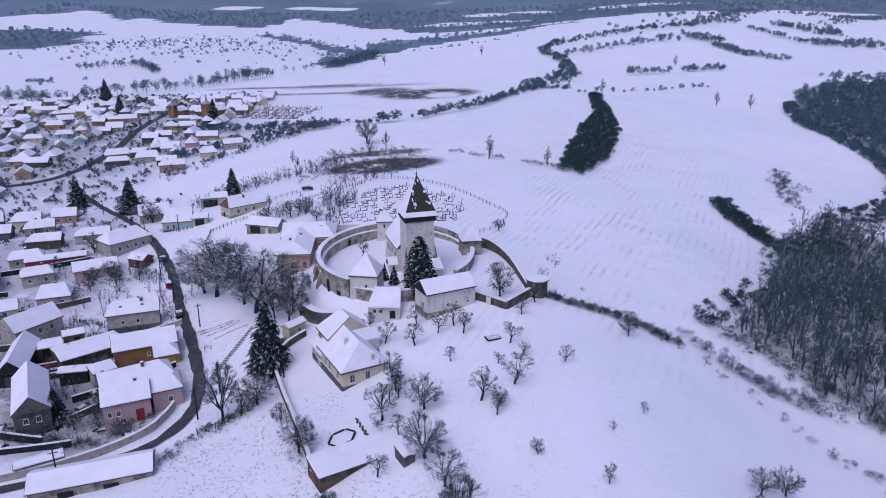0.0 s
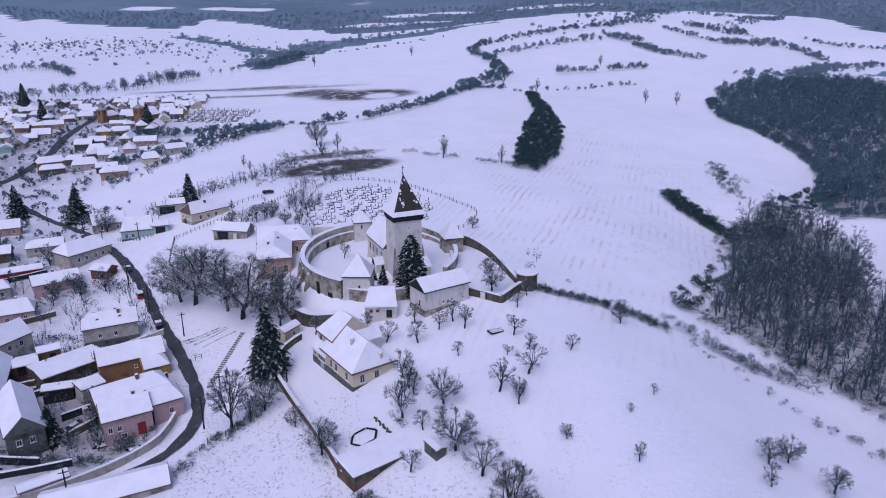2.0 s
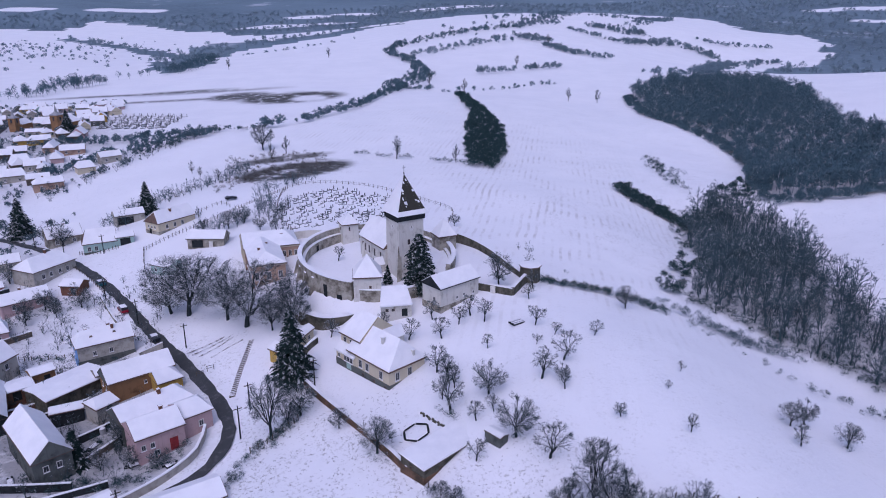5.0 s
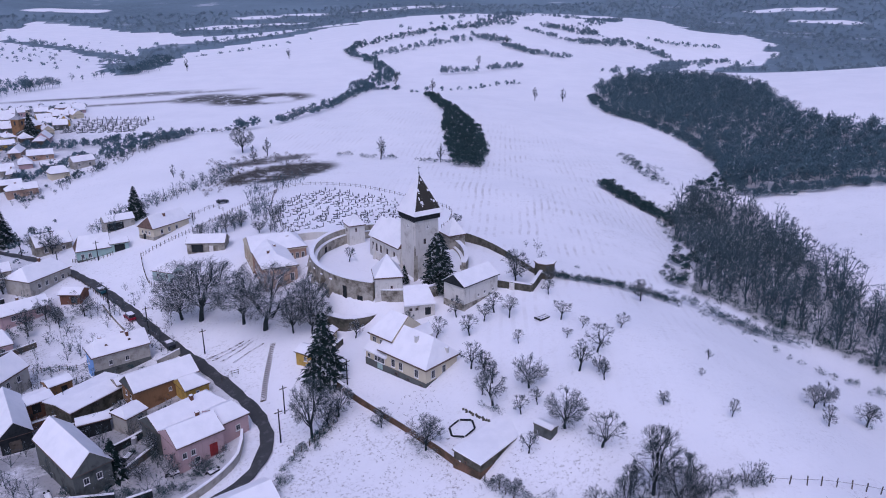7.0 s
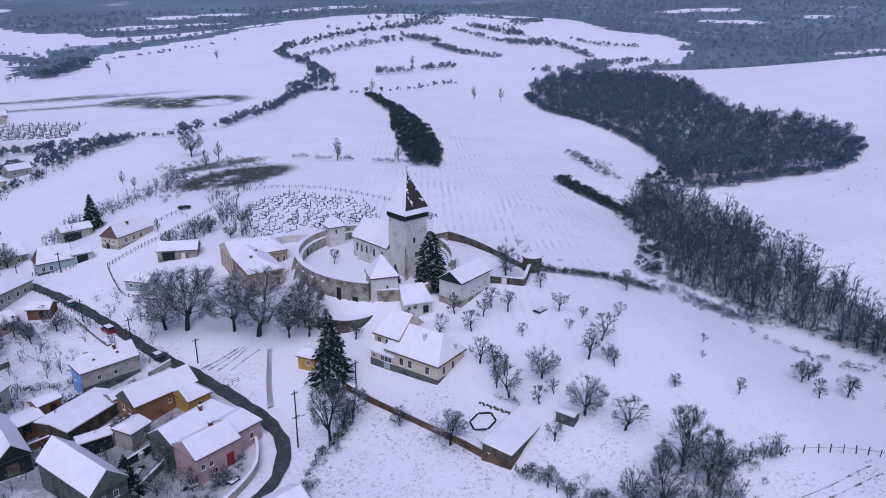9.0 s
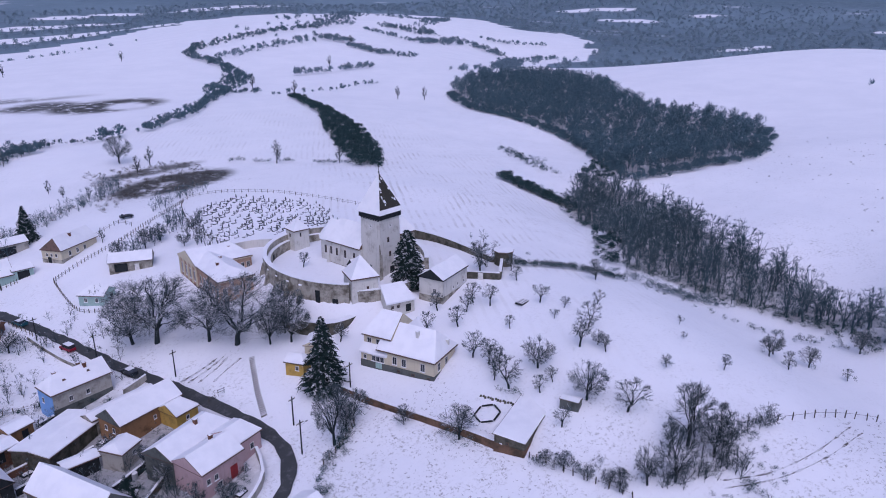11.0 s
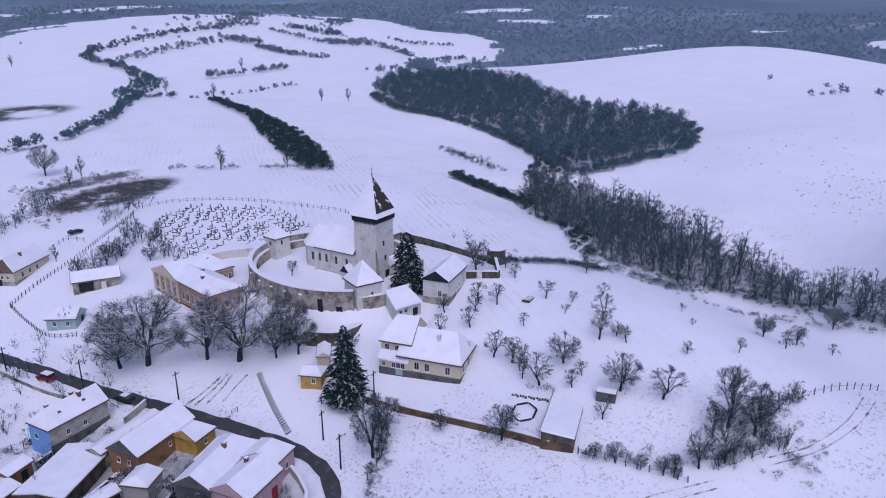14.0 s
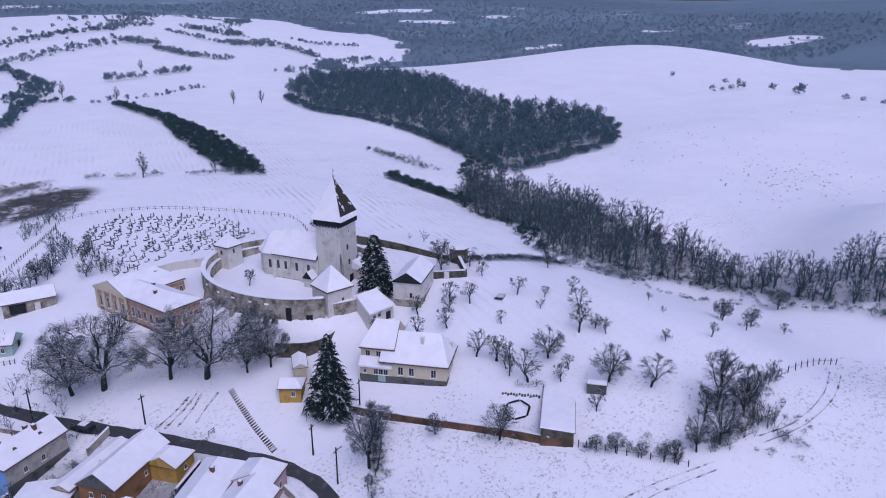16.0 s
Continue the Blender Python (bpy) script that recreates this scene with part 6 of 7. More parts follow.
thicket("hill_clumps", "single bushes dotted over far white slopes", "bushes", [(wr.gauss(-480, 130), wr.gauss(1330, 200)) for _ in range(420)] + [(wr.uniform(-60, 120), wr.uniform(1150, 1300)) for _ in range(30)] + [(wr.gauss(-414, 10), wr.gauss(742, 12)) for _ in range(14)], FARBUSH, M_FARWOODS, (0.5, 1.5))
thicket("village_brush", "bare shrubs and fruit bushes in village gardens", "bushes", [(wr.uniform(-125, -66), wr.uniform(112, 205)) for _ in range(330)] + along([(-130, 316), (-110, 345), (-95, 372), (-80, 400), (-65, 418)], 1.6, 5, 24), BUSH, M_TWIG, (0.22, 0.5))
thicket("slope_scrub", "brown scrub and saplings west of the churchyard", "scrub", fill([(-62, 262), (-55, 300), (-56, 338), (-8, 336), (-8, 306), (-28, 278), (-40, 284)], 3.6, 25) + along([(-94, 262), (-78, 275), (-66, 290)], 1.5, 4, 26) + along([(-40, 408), (-90, 420), (-150, 425)], 4, 5, 27), SHRUB, M_RUST, (0.5, 1.2))
thicket("village_trees", "dark bare trees and hedges between village roofs", "bushes", [(wr.uniform(-340, -135), wr.uniform(285, 600)) for _ in range(1900)] + [(wr.uniform(-210, -108), wr.uniform(115, 290)) for _ in range(380)] + along([(-130, 318), (-112, 345), (-96, 372), (-80, 400), (-65, 418), (-40, 410)], 2.0, 4, 35) + along([(-300, 600), (-240, 590), (-200, 560)], 3, 10, 36), FARBUSH, M_WOODS, (0.25, 0.85))
thicket("ravine_arm", "dark thorny hedge reaching into the field", "hedge", along([(106, 255), (105, 245), (107, 236), (111, 228), (117, 222), (126, 221), (135, 224)], 0.3, 3.6, 37) + along([(140, 236), (150, 244), (162, 252), (172, 262)], 0.8, 7, 38) + along([(62, 150), (72, 158), (84, 172)], 1.0, 4, 39, 0.3), DENSE, M_HEDGE, (0.55, 1.05))
thicket("ravine_fringe", "thorn bushes fringing the ravine wood", "scrub", along([(64, 148), (74, 136), (83, 126), (91, 113), (91, 97), (83, 79), (82, 55)], 0.5, 3.5, 58) + along([(98, 190), (112, 222), (124, 234)], 0.8, 4, 59), SHRUB, M_HEDGE, (0.6, 1.3))
thicket("hollow_brush", "tangled brush under the trees in the hollow", "scrub", along([(-6, 72), (0, 69), (4, 66), (6, 70), (4, 75)], 0.35, 2.2, 60) + along([(6, 70), (12, 70), (18, 68.4)], 0.6, 1.0, 61), BUSH, M_TWIG, (0.18, 0.45))
thicket("gully_scrub", "dark thorn scrub in a gully between the fields", "scrub", along([(159, 326), (153, 310), (147, 295), (137, 266), (134, 256)], 0.9, 3.6, 80, 0.15), SHRUB, M_HEDGE, (0.7, 1.5))
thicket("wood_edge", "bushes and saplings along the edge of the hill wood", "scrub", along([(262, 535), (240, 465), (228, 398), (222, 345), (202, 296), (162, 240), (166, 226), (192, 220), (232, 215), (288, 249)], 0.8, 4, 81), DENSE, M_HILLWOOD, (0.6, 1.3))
thicket("hill_specks", "sparse weeds on the open hillside", "weeds", [(wr.gauss(200, 22), wr.gauss(115, 14)) for _ in range(160)] + [(wr.gauss(250, 40), wr.gauss(170, 25)) for _ in range(90)], SHRUB, M_RUST, (0.15, 0.5))
thicket("ravine_foot", "leafless brush and saplings at the foot of the ravine wood", "scrub", along([(53.0, 138.5), (57.4, 134.6), (61.2, 129.6), (66.0, 126.1), (71.3, 124.0)], 0.7, 2.2, 82) + along([(61.2, 129.6), (66, 126.1), (71.3, 124), (78, 121)], 0.35, 2.6, 83), SHRUB, M_WOODS, (0.6, 1.3))
thicket("roadside_brush", "dark brush and brambles beside the road bend", "bushes", along([(-49.5, 104.2), (-46.7, 110.2), (-42.6, 114.3), (-38.6, 117), (-36.5, 122)], 0.3, 1.2, 75) + along([(-43.4, 112.4), (-37.8, 119.1), (-34, 124)], 0.4, 1.6, 76), SHRUB, M_HEDGE, (0.3, 0.75))
thicket("field_corner_brush", "thick leafless hedge along a stream by the village", "bushes", along([(-117, 379), (-100, 386), (-84, 398), (-66, 415)], 0.9, 6, 77) + along([(-150, 420), (-113, 416), (-96, 414), (-73, 417)], 1.0, 5, 78) + along([(-135, 350), (-122, 368), (-112, 380)], 1.2, 5, 79), FARBUSH, M_HILLWOOD, (0.5, 1.2))
thicket("churchyard_brush", "leafless bushes by the churchyard fence", "bushes", along([(-37, 218), (-37, 232), (-34, 244)], 1.0, 2.5, 62) + along([(24, 152), (28, 160), (26, 172)], 2.5, 2, 63, 0.4), TREE, M_TWIG, (0.22, 0.5))
thicket("lane_brush", "leafless brush along a farm lane", "bushes", along([(-92, 250), (-84, 268), (-70, 282), (-58, 290), (-52, 300), (-48, 318)], 0.9, 4, 40) + along([(-60, 225), (-50, 230), (-42, 238), (-38, 250)], 0.9, 3, 41) + along([(-40, 262), (-32, 274), (-20, 282)], 1.4, 3, 42), BUSH, M_WOODS, (0.3, 0.62))
thicket("field_hedge", "low clipped hedge clumps at the field corner", "hedge", along([(14, 318), (28, 312)], 1.2, 1.5, 28) + along([(36, 304), (46, 298), (54, 294)], 1.0, 1.8, 29) + along([(4, 326), (9, 324)], 0.8, 1.5, 30), SHRUB, M_HEDGE, (0.8, 1.3))
thicket("bank_bushes", "dark bushes on the orchard bank", "bushes", [(48, 90), (46.5, 84), (57, 83.5), (79, 83), (63, 77), (-24, 99), (-25.5, 102), (-23.5, 103.5), (-24.6, 100.2), (-25.2, 98.6), (-23.6, 97.4), (-26, 100.6), (-26.4, 103.8), (-25, 104.6), (-24.2, 102.2), (-12.4, 106), (-12, 105), (-11.7, 104), (-11.2, 103), (-10.8, 102), (-10.5, 101.4), (-3, 91.5), (14.2, 88.7), (26, 146), (33, 152)] + along([(0, 66), (5, 60), (9, 68)], 0.8, 3.0, 31), SHRUB, M_HEDGE, (0.4, 0.9))
thicket("stalks", "dry weed stalks poking through the snow", "weeds", [(wr.uniform(-48, -18), wr.uniform(66, 118)) for _ in range(1500)] + [(wr.uniform(-5, 58), wr.uniform(30, 64)) for _ in range(900)] + [(wr.uniform(-14, 4), wr.uniform(76, 92)) for _ in range(200)], STALK, M_RUST, (0.1, 0.32))
thicket("front_garden_brush", "leafless shrubs crowding a front garden behind the road wall", "bushes", along([(-84, 118), (-76, 113), (-68, 112), (-62, 114), (-58.5, 118)], 0.28, 2.6, 70) + along([(-74, 128), (-70, 125), (-66, 121)], 0.4, 2.0, 71)
        + along([(-108, 186), (-104, 194), (-97, 196), (-88, 193)], 0.5, 3.0, 72) + along([(-96, 168), (-84, 164), (-74, 158)], 0.7, 1.6, 73) + along([(-98, 146), (-86, 153)], 0.7, 1.6, 74), SHRUB, M_HEDGE, (0.4, 0.95))
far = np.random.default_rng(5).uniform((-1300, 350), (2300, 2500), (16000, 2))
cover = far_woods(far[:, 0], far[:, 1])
# haze over this forest comes only from its painted colour
thicket("hill_forest", "hazy leafless forest over the far hills", "woods", [(float(x), float(y)) for (x, y), c in zip(far, cover) if c > 0.5][:6000], FARBUSH, M_HAZEWOOD, (1.3, 2.6))


# ---- churchyard ----
def grave_meshes():
    out = []
    for kind in range(3):
        bm = bmesh.new()
        if kind == 0:      # upright slab with rounded shoulders
            pr = [(-.35, 0), (.35, 0), (.35, .8), (.22, 1.05), (-.22, 1.05), (-.35, .8)]
            hull(bm, [(-1.0, a, b) for a, b in pr], [(-.84, a, b) for a, b in pr])
        elif kind == 1:    # cross
            box(bm, -1.0, -.86, -.1, .1, 0, 1.45)
            box(bm, -1.0, -.86, -.42, .42, .85, 1.05)
            box(bm, -1.08, -.78, -.3, .3, 0, .25)
        else:              # tapering pillar
            hull(bm, [(-1.1, -.28, 0), (-.7, -.28, 0), (-.7, .28, 0), (-1.1, .28, 0)], [(-1.0, -.18, 1.5), (-.8, -.18, 1.5), (-.8, .18, 1.5), (-1.0, .18, 1.5)])
        head = finish("headstone", bm, M_GRAVE)
        bm = bmesh.new()
        for x0, x1, y0, y1 in ((-.8, 1.1, -.55, -.43), (-.8, 1.1, .43, .55), (1.0, 1.1, -.43, .43)):
            box(bm, x0, x1, y0, y1, -.1, .24)
        kerb = finish("kerb", bm, M_GRAVE)
        bm = bmesh.new()
        hull(bm, [(-.8, -.43, 0), (1.0, -.43, 0), (1.0, .43, 0), (-.8, .43, 0)], [(-.7, -.3, .3), (.9, -.3, .3), (.9, .3, .3), (-.7, .3, .3)])
        snow = finish("snow_bed", bm, M_SNOW)
        out.append((head, kerb, snow))
    return out


GRAVES = grave_meshes()
GL = ("grey rounded headstone with a snowy grave bed", "stone cross over a snow-covered grave", "dark tapering grave pillar in the snow")
gr = random.Random(21)
YARD = [(-37, 216), (-36, 240), (-27, 260), (-12, 262), (2, 246), (8, 232), (6, 214), (-4, 208), (-22, 213)]
for x, y in fill(YARD, 2.5, 33, 0.45):
    if gr.random() < 0.25:
        continue
    k = gr.choice((0, 0, 1, 1, 2))
    e = thing("gravestone", GL[k], "gravestone", x, y, None, 205 + gr.uniform(-9, 9), "gravestones in the churchyard")
    s = gr.uniform(0.55, 0.9)
    e.scale = (s, s, s * gr.uniform(0.9, 1.2))
    for nm, me in zip(("headstone", "kerb", "snow_bed"), GRAVES[k]):
        link(nm, me, e)
wall_run("wall_churchyard", "low plastered churchyard wall with snow on top", [(-33.5, 206.5), (-27, 205), (-20, 199)], lambda x, y: T(x, y) + 2.3, 0.5, M_PLASTER, step=1.5)


# ---- fences ----
def fence(label, pts, gap, h, rails=(), picket=False, name="fence"):
    f = thing(name, label, "fence", 0, 0, 0, 0, kind="")
    line = smooth_line(pts, gap)
    key = ("post", h)
    if key not in MESHES:
        bm = bmesh.new()
        box(bm, -.07, .07, -.07, .07, -.3, h)
        hull(bm, [(-.08, -.08, h), (.08, -.08, h), (.08, .08, h), (-.08, .08, h)], [(-.04, -.04, h + .1), (.04, -.04, h + .1), (.04, .04, h + .1), (-.04, .04, h + .1)])
        MESHES[key] = finish("post", bm, M_WOOD)
    g = random.Random(int(h * 100) + len(line))
    for q in line:
        link("post", MESHES[key], f, pose(q.x, q.y, T(q.x, q.y), g.uniform(-5, 5), g.uniform(-5, 5), g.uniform(0, 90)))
    for z in rails:
        bm = bmesh.new()
        rings = [[bm.verts.new((q.x + dx, q.y + dx, T(q.x, q.y) + z + dz)) for dx, dz in ((-.022, 0), (0, .03), (.022, 0), (0, -.03))] for q in line]
        for a, b in zip(rings, rings[1:]):
            for k in range(4):
                bm.faces.new((a[k], a[(k + 1) % 4], b[(k + 1) % 4], b[k]))
        part("rail", bm, M_WOOD, f)
    return f


fence("wire fence on wooden posts round the churchyard", [(-32, 214), (-36, 238), (-31, 268), (-18, 273), (-4, 262), (6, 248), (16, 230), (21, 218), (16, 204), (11, 197)], 2.4, 1.3, (0.5, 1.1))
fence("plank fence along a farm lane", [(-77.5, 221.5), (-69.5, 228.5), (-58, 237), (-48, 247), (-40, 256), (-32, 266)], 1.3, 1.3, (0.45, 0.95))
fence("wooden garden fence round a cottage", [(-77.5, 221.5), (-76, 210), (-73.8, 200.8), (-69, 196.5)], 1.2, 1.2, (0.4, 0.9))
fence("picket fence before a mint farmhouse", [(-97.5, 228.5), (-91, 226.5), (-86, 228)], 1.0, 1.0, (0.3, 0.8))
fence("leaning post fence on the hilltop", [(13, 70.5), (21, 67.4), (26, 66.3), (31, 65.2), (36, 64.2), (42, 63)], 2.2, 1.4, (0.9,))
fence("sagging post fence below the stone barn", [(-18.5, 89.2), (-17.1, 86.5), (-16.1, 83.3), (-13.8, 78.4), (-11.3, 72.9)], 1.6, 1.2, (0.8,))
fence("fence of a paddock above a farm", [(-66, 243), (-60, 250), (-55, 254), (-52, 249)], 2.0, 1.3, (0.6, 1.1))
fence("garden fence beside the row house", [(-100, 170), (-93, 168), (-86, 166)], 1.5, 1.2, (0.5, 1.0))
fence("garden fence between vegetable plots", [(-101, 164), (-94, 162), (-87, 160)], 1.5, 1.2, (0.5, 1.0))
fence("roadside fence with dark boards", [(-46, 112), (-43, 113.5), (-40, 115.5), (-37, 118)], 1.2, 1.3, (0.4, 0.8, 1.1))
fence("stone-post fence along the village road", [(-100, 222), (-93, 212), (-88, 203), (-85, 197)], 1.6, 1.1, (0.4, 0.9))

# ---- snowy steps up the slope ----
steps = thing("garden_steps", "flight of snowy timber steps up the slope", "steps", 0, 0, 0)
bm = bmesh.new()
box(bm, -0.6, 0.6, -0.1, 0.1, -0.2, 0.14)
tread = finish("step", bm, M_WOOD)
bm = bmesh.new()
box(bm, -0.58, 0.58, 0.02, 0.24, 0.12, 0.2)
tsnow = finish("snow_strip", bm, M_SNOW)
for q in smooth_line([(-45.4, 151.6), (-46.8, 146), (-48.2, 140), (-49.6, 132.4)], 0.62):
    s = link("step", tread, steps, pose(q.x, q.y, T(q.x, q.y) + 0.08, 0, 0, 10))
    link("snow_strip", tsnow, s)


# ---- poles, cars and small things ----
def utility_pole(x, y, h=7.5, lamp=False):
    p = thing("utility_pole", "tall wooden utility pole beside the road", "pole", x, y, None, 20, "utility poles")
    bm = bmesh.new()
    rod(bm, (0, 0, -1), (0, 0, h), 0.16, 0.11, 8)
    part("post", bm, M_DARKWOOD, p)
    bm = bmesh.new()
    box(bm, -0.8, 0.8, -0.06, 0.06, h - 0.7, h - 0.55)
    part("crossarm", bm, M_WOOD, p)
    for a in (-0.65, 0.0, 0.65):
        bm = bmesh.new()
        rod(bm, (a, 0, h - 0.55), (a, 0, h - 0.3), 0.06, 0.04, 6)
        part("insulator", bm, M_FRAME, p)
    if lamp:
        bm = bmesh.new()
        rod(bm, (0, 0, h - 1.2), (1.4, 0, h - 0.9), 0.04, 0.03, 6)
        box(bm, 1.3, 1.8, -0.12, 0.12, h - 1.0, h - 0.86)
        part("lamp_arm", bm, M_METAL, p)


for x, y, l in ((-47.8, 117.5, True), (-73.6, 175.8, True), (-84.3, 194.0, False), (-100.6, 223.7, False), (-115, 246, False), (-60.5, 157.5, False), (-46, 126, False), (-90, 226, False), (-33, 127.8, False), (-136, 268, False), (-66, 100, True)):
    utility_pole(x, y, 7.0 if l else 6.2, l)


def car(label, x, y, rot, paint, van=False):
    c = thing("car", label, "car", x, y, T(x, y) + 0.2, rot, "parked cars")
    bm = bmesh.new()
    top = 1.75 if van else 1.4
    pr = [(-2.1, .35), (2.1, .35), (2.12, .75), (1.4, .95), (-2.1, .98)]
    hull(bm, [(a, -.85, b) for a, b in pr], [(a, .85, b) for a, b in pr])
    part("body", bm, paint, c)
    bm = bmesh.new()
    g = [(-2.0 if van else -1.6, .95), (1.0, .95), (.45, top), (-1.9 if van else -1.1, top)]
    hull(bm, [(a, -.78, b) for a, b in g], [(a, .78, b) for a, b in g])
    part("cabin", bm, M_GLASS, c, "dark car windows")
    bm = bmesh.new()
    box(bm, -1.9 if van else -1.1, .45, -.74, .74, top, top + .12)
    part("roof_snow", bm, M_SNOW, c)
    for a in (-1.3, 1.3):
        for b in (-.86, .7):
            bm = bmesh.new()
            rod(bm, (a, b, .32), (a, b + .16, .32), .32, .32, 12)
            part("wheel", bm, M_TYRE, c)


car("dark red van parked on the roadside", -78.6, 185.0, 115, M_CAR_RED, True)
car("teal car parked behind the roadside wall", -87.2, 203.6, 120, M_CAR_TEAL)
car("dark car standing in the snowy paddock", -51.8, 258.5, 10, M_CAR_DARK)
car("grey car parked by the road", -68.6, 165.4, 115, M_CAR_DARK)

hexa = thing("hexagonal_frame", "six-sided timber bed frame lying in the snow", "garden bed", -17.4, 102.6, None, 0)
for k in range(6):
    ends = []
    for j in (k, k + 1):
        a = radians(60 * j + 22)
        px, py = 2.4 * math.cos(a), 2.4 * math.sin(a)
        ends.append(Vector((px, py, T(-17.4 + px, 102.6 + py) - T(-17.4, 102.6) + 0.18)))
    bm = bmesh.new()
    rod(bm, ends[0].lerp(ends[1], 0.06), ends[0].lerp(ends[1], 0.94), 0.2, 0.2, 4)
    part("plank", bm, M_DARKWOOD, hexa)
pile = thing("timber_stack", "short stack of snowy timber beams", "timber", 10.2, 126.6, None, 20)
for k in range(5):
    bm = bmesh.new()
    box(bm, -1.6, 1.4, -0.8 + k * 0.4, -0.55 + k * 0.4, 0, 0.35 + 0.1 * (k % 2))
    b = part("beam", bm, M_DARKWOOD, pile)
    bm = bmesh.new()
    box(bm, -1.5, 1.2, -0.78 + k * 0.4, -0.57 + k * 0.4, 0.35 + 0.1 * (k % 2), 0.5 + 0.1 * (k % 2))
    part("snow_strip", bm, M_SNOW, b)
rack = thing("slatted_frame", "dark slatted timber frame lying beside the rectory", "timber", -14.4, 131.0, None, 30)
for k in range(7):
    bm = bmesh.new()
    box(bm, -1.1, 1.1, -1.5 + k * 0.5, -1.3 + k * 0.5, 0.1, 0.3)
    part("slat", bm, M_DARKWOOD, rack)
for a in (-1.0, 1.0):
    bm = bmesh.new()
    box(bm, a - 0.08, a + 0.08, -1.6, 1.8, -0.3, 0.1)
    part("runner", bm, M_DARKWOOD, rack)
edge = thing("stone_edging", "row of dark stones edging a snowy bed", "edging", -14.0, 104.2, None, -65.7)
for k in range(14):
    bm = bmesh.new()
    x = -3.4 + k * 0.53
    u, v = radians(-65.7), 0.18 * math.sin(k * 2.3)
    z = T(-14.0 + x * math.cos(u), 104.2 + x * math.sin(u)) - T(-14.0, 104.2)
    hull(bm, [(x - .24, v - .2, z - .2), (x + .22, v - .16, z - .2), (x + .2, v + .18, z - .2), (x - .2, v + .2, z - .2)], [(x - .15, v - .12, z + .32), (x + .16, v - .1, z + .26), (x + .12, v + .1, z + .34), (x - .14, v + .13, z + .27)])
    part("stone", bm, M_STONE_DARK, edge)


# ---- the far twin-towered church ----
def far_church(x, y, rot, s):
    c = thing("village_church", "small apricot church with a pointed snowy tower", "church", x, y, None, rot, "far churches")
    bm = bmesh.new()
    box(bm, -2.6 * s, 2.6 * s, -2.6 * s, 2.6 * s, -2, 10 * s)
    t = part("tower", bm, M_OCHRE, c)
    bm = bmesh.new()
    pyramid(bm, 2.9 * s, 10 * s, 12.4 * s, 0.2, (0.45, 11.2 * s))
    rod(bm, (0, 0, 12 * s), (0, 0, 16.5 * s), 0.9 * s, 0.05, 6)
    part("spire", bm, M_METAL, t)
    bm = bmesh.new()
    box(bm, 2.4 * s, 14 * s, -4 * s, 4 * s, -2, 5 * s)
    part("nave", bm, M_OCHRE, c)
    bm = bmesh.new()
    roof_body(bm, 2.4 * s, 14.5 * s, -4.4 * s, 4.4 * s, 5 * s, 8.5 * s, 0, 2, gable_idx=0)
    part("roof", bm, M_SNOW, c)
    for f in (180, 270):
        a = radians(f)
        put_window(t, 2.62 * s * math.cos(a), 2.62 * s * math.sin(a), 6.5 * s, f, 1.2, 2.2, M_FRAME_BROWN, False)


far_church(-158, 470, 60, 1.0)
far_church(-184, 478, 70, 0.85)
for x, y in fill([(-140, 470), (-95, 450), (-85, 500), (-130, 520)], 4.5, 44, 0.3):
    e = thing("gravestone", GL[1], "gravestone", x, y, None, 200 + gr.uniform(-9, 9), "far graveyard stones")
    e.scale = (1.5, 1.5, 1.5)
    for nm, me in zip(("headstone", "kerb", "snow_bed"), GRAVES[1]):
        link(nm, me, e)


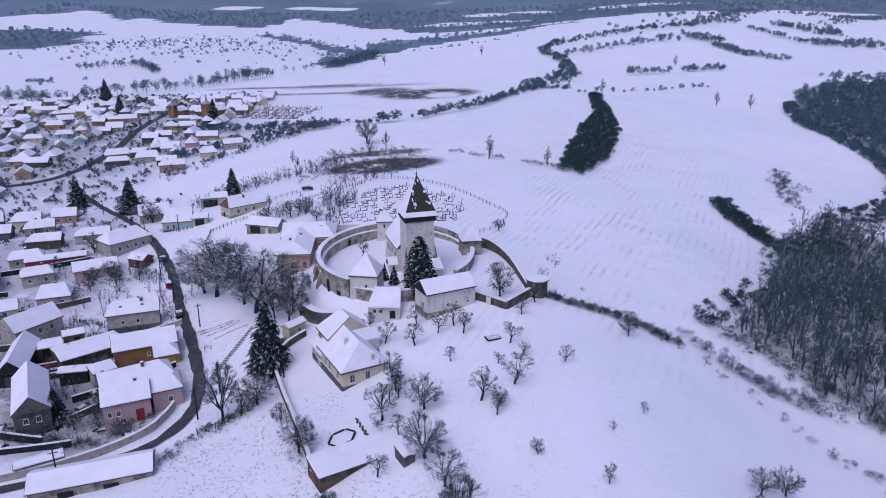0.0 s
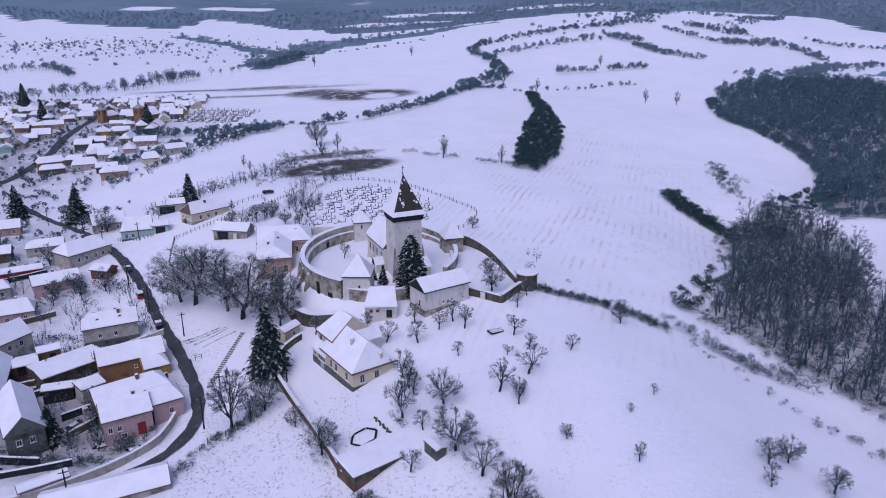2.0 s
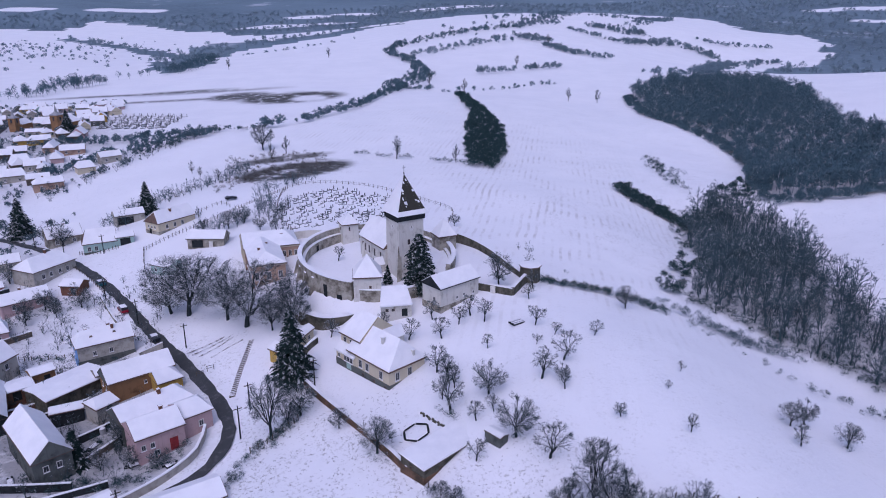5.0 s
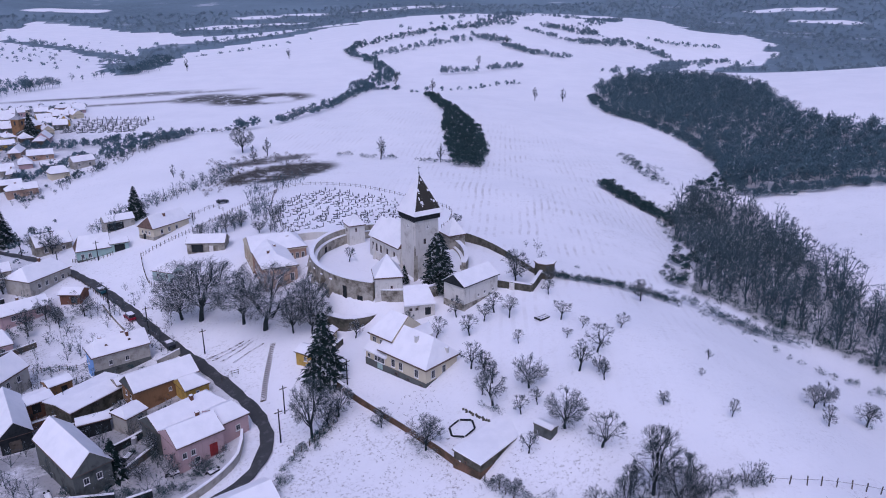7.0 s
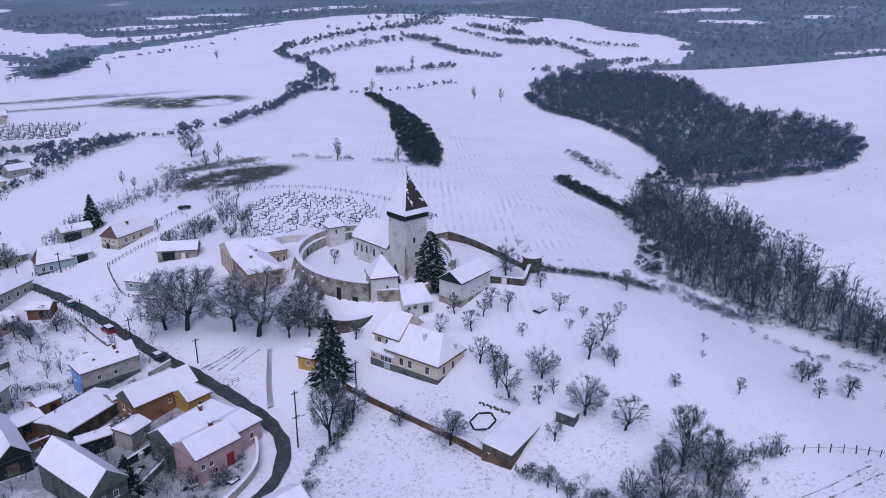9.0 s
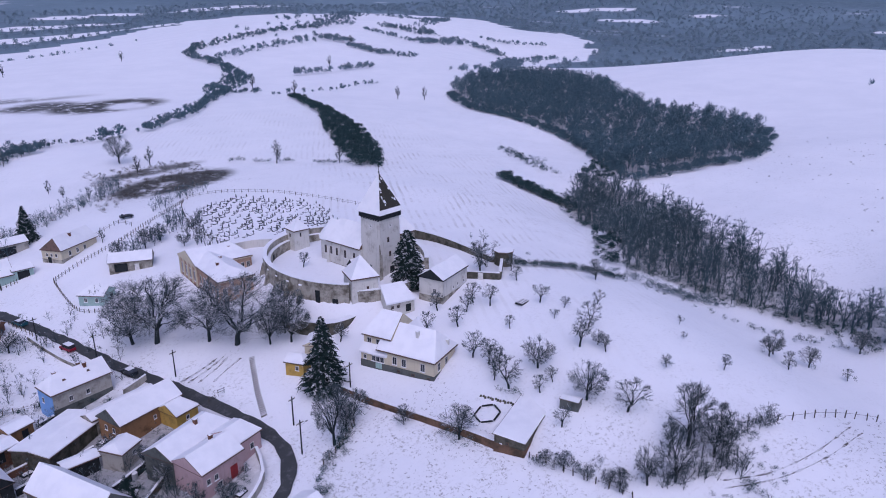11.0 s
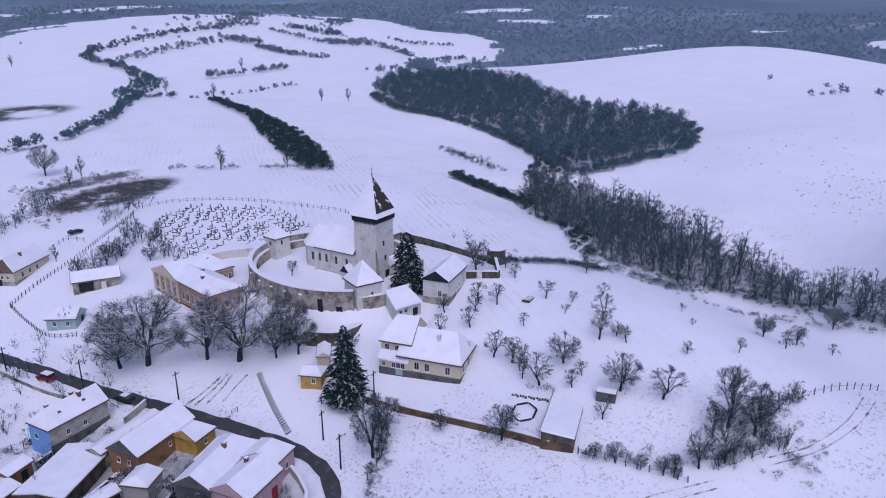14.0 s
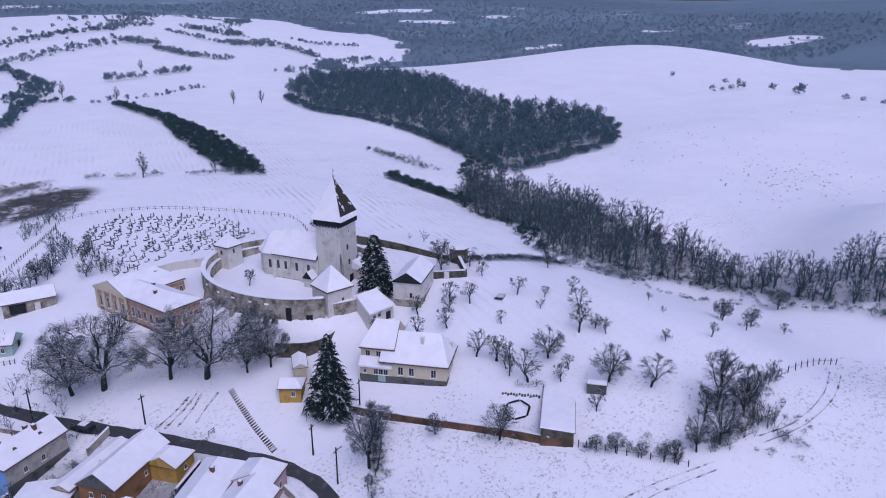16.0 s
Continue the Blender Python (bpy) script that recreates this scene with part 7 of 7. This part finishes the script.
# ---- ruts and tracks in the snow ----
for k, pts in enumerate(([(-60.2, 154.6), (-56, 155.4), (-51.6, 156.8)], [(-59.0, 153.2), (-54, 154.6), (-50.2, 156.4)], [(-57.2, 151.6), (-53, 153.4), (-49.4, 155.6)], [(-54.6, 149.6), (-51, 151.6), (-47.4, 153.2)])):
    strip("ruts_%d" % (k + 1), pts, 0.4, M_RUT, "muddy rut worn through the snow", "track", lift=0.08, step=1.0, edge=0.25)
for k, pts in enumerate(([(1, 66), (8, 62), (18, 60.5), (30, 62)], [(0, 65), (8, 60.6), (18, 58.8), (30, 60)], [(-40, 84), (-28, 80), (-18, 76), (-8, 70)], [(-40, 82.4), (-28, 78.2), (-18, 74.2), (-9, 69)])):
    strip("wheel_track_%d" % (k + 1), pts, 0.2, M_RUT, "wheel track pressed into the snow", "track", lift=0.08, step=1.0, edge=0.15)
for dx in (0.0, 2.2):
    tr = thing("trestle", "small wooden trestle standing in the snow", "trestle", -56.6 + dx, 143.6 + 0.5 * dx, None, 15, "trestles on the slope")
    for a in (-0.7, 0.7):
        bm = bmesh.new()
        rod(bm, (a, 0, -0.2), (a, 0, 1.3), 0.06, 0.05, 6)
        part("leg", bm, M_WOOD, tr)
    for z in (0.7, 1.2):
        bm = bmesh.new()
        rod(bm, (-0.85, 0, z), (0.85, 0, z), 0.05, 0.05, 6)
        part("bar", bm, M_WOOD, tr)

# ---- yard clutter along the road ----
yr = random.Random(77)
for x, y, r in ((-88, 156, 20), (-80, 141, 40), (-77, 145, 30), (-71, 136, 25), (-90, 143, 20), (-66.5, 117, 20), (-60, 114.5, 30), (-84, 112, 10), (-75, 126, 60), (-97, 149, 15), (-61, 134.5, 30), (-87, 118, 110)):
    w = thing("woodpile", "low pile of dark logs under snow", "woodpile", x, y, None, r, "yard woodpiles")
    for j in range(3):
        bm = bmesh.new()
        L = yr.uniform(0.9, 1.8)
        rod(bm, (-L, -0.4 + 0.4 * j, 0.2), (L, -0.4 + 0.4 * j + yr.uniform(-.1, .1), 0.25), 0.2, 0.18, 7)
        part("log", bm, M_DARKWOOD, w)
    bm = bmesh.new()
    hull(bm, [(-0.9, -0.5, 0.36), (0.9, -0.5, 0.36), (0.9, 0.5, 0.36), (-0.9, 0.5, 0.36)], [(-0.6, -0.3, 0.6), (0.6, -0.3, 0.6), (0.6, 0.3, 0.6), (-0.6, 0.3, 0.6)])
    part("snow_cap", bm, M_SNOW, w)
tank = thing("water_butt", "round grey water butt with a snowy lid", "barrel", -74.2, 130.2, None)
bm = bmesh.new()
rod(bm, (0, 0, -0.2), (0, 0, 1.3), 0.6, 0.6, 14)
part("barrel", bm, M_METAL, tank)
bm = bmesh.new()
rod(bm, (0, 0, 1.3), (0, 0, 1.55), 0.58, 0.35, 14)
part("lid", bm, M_SNOW, tank)
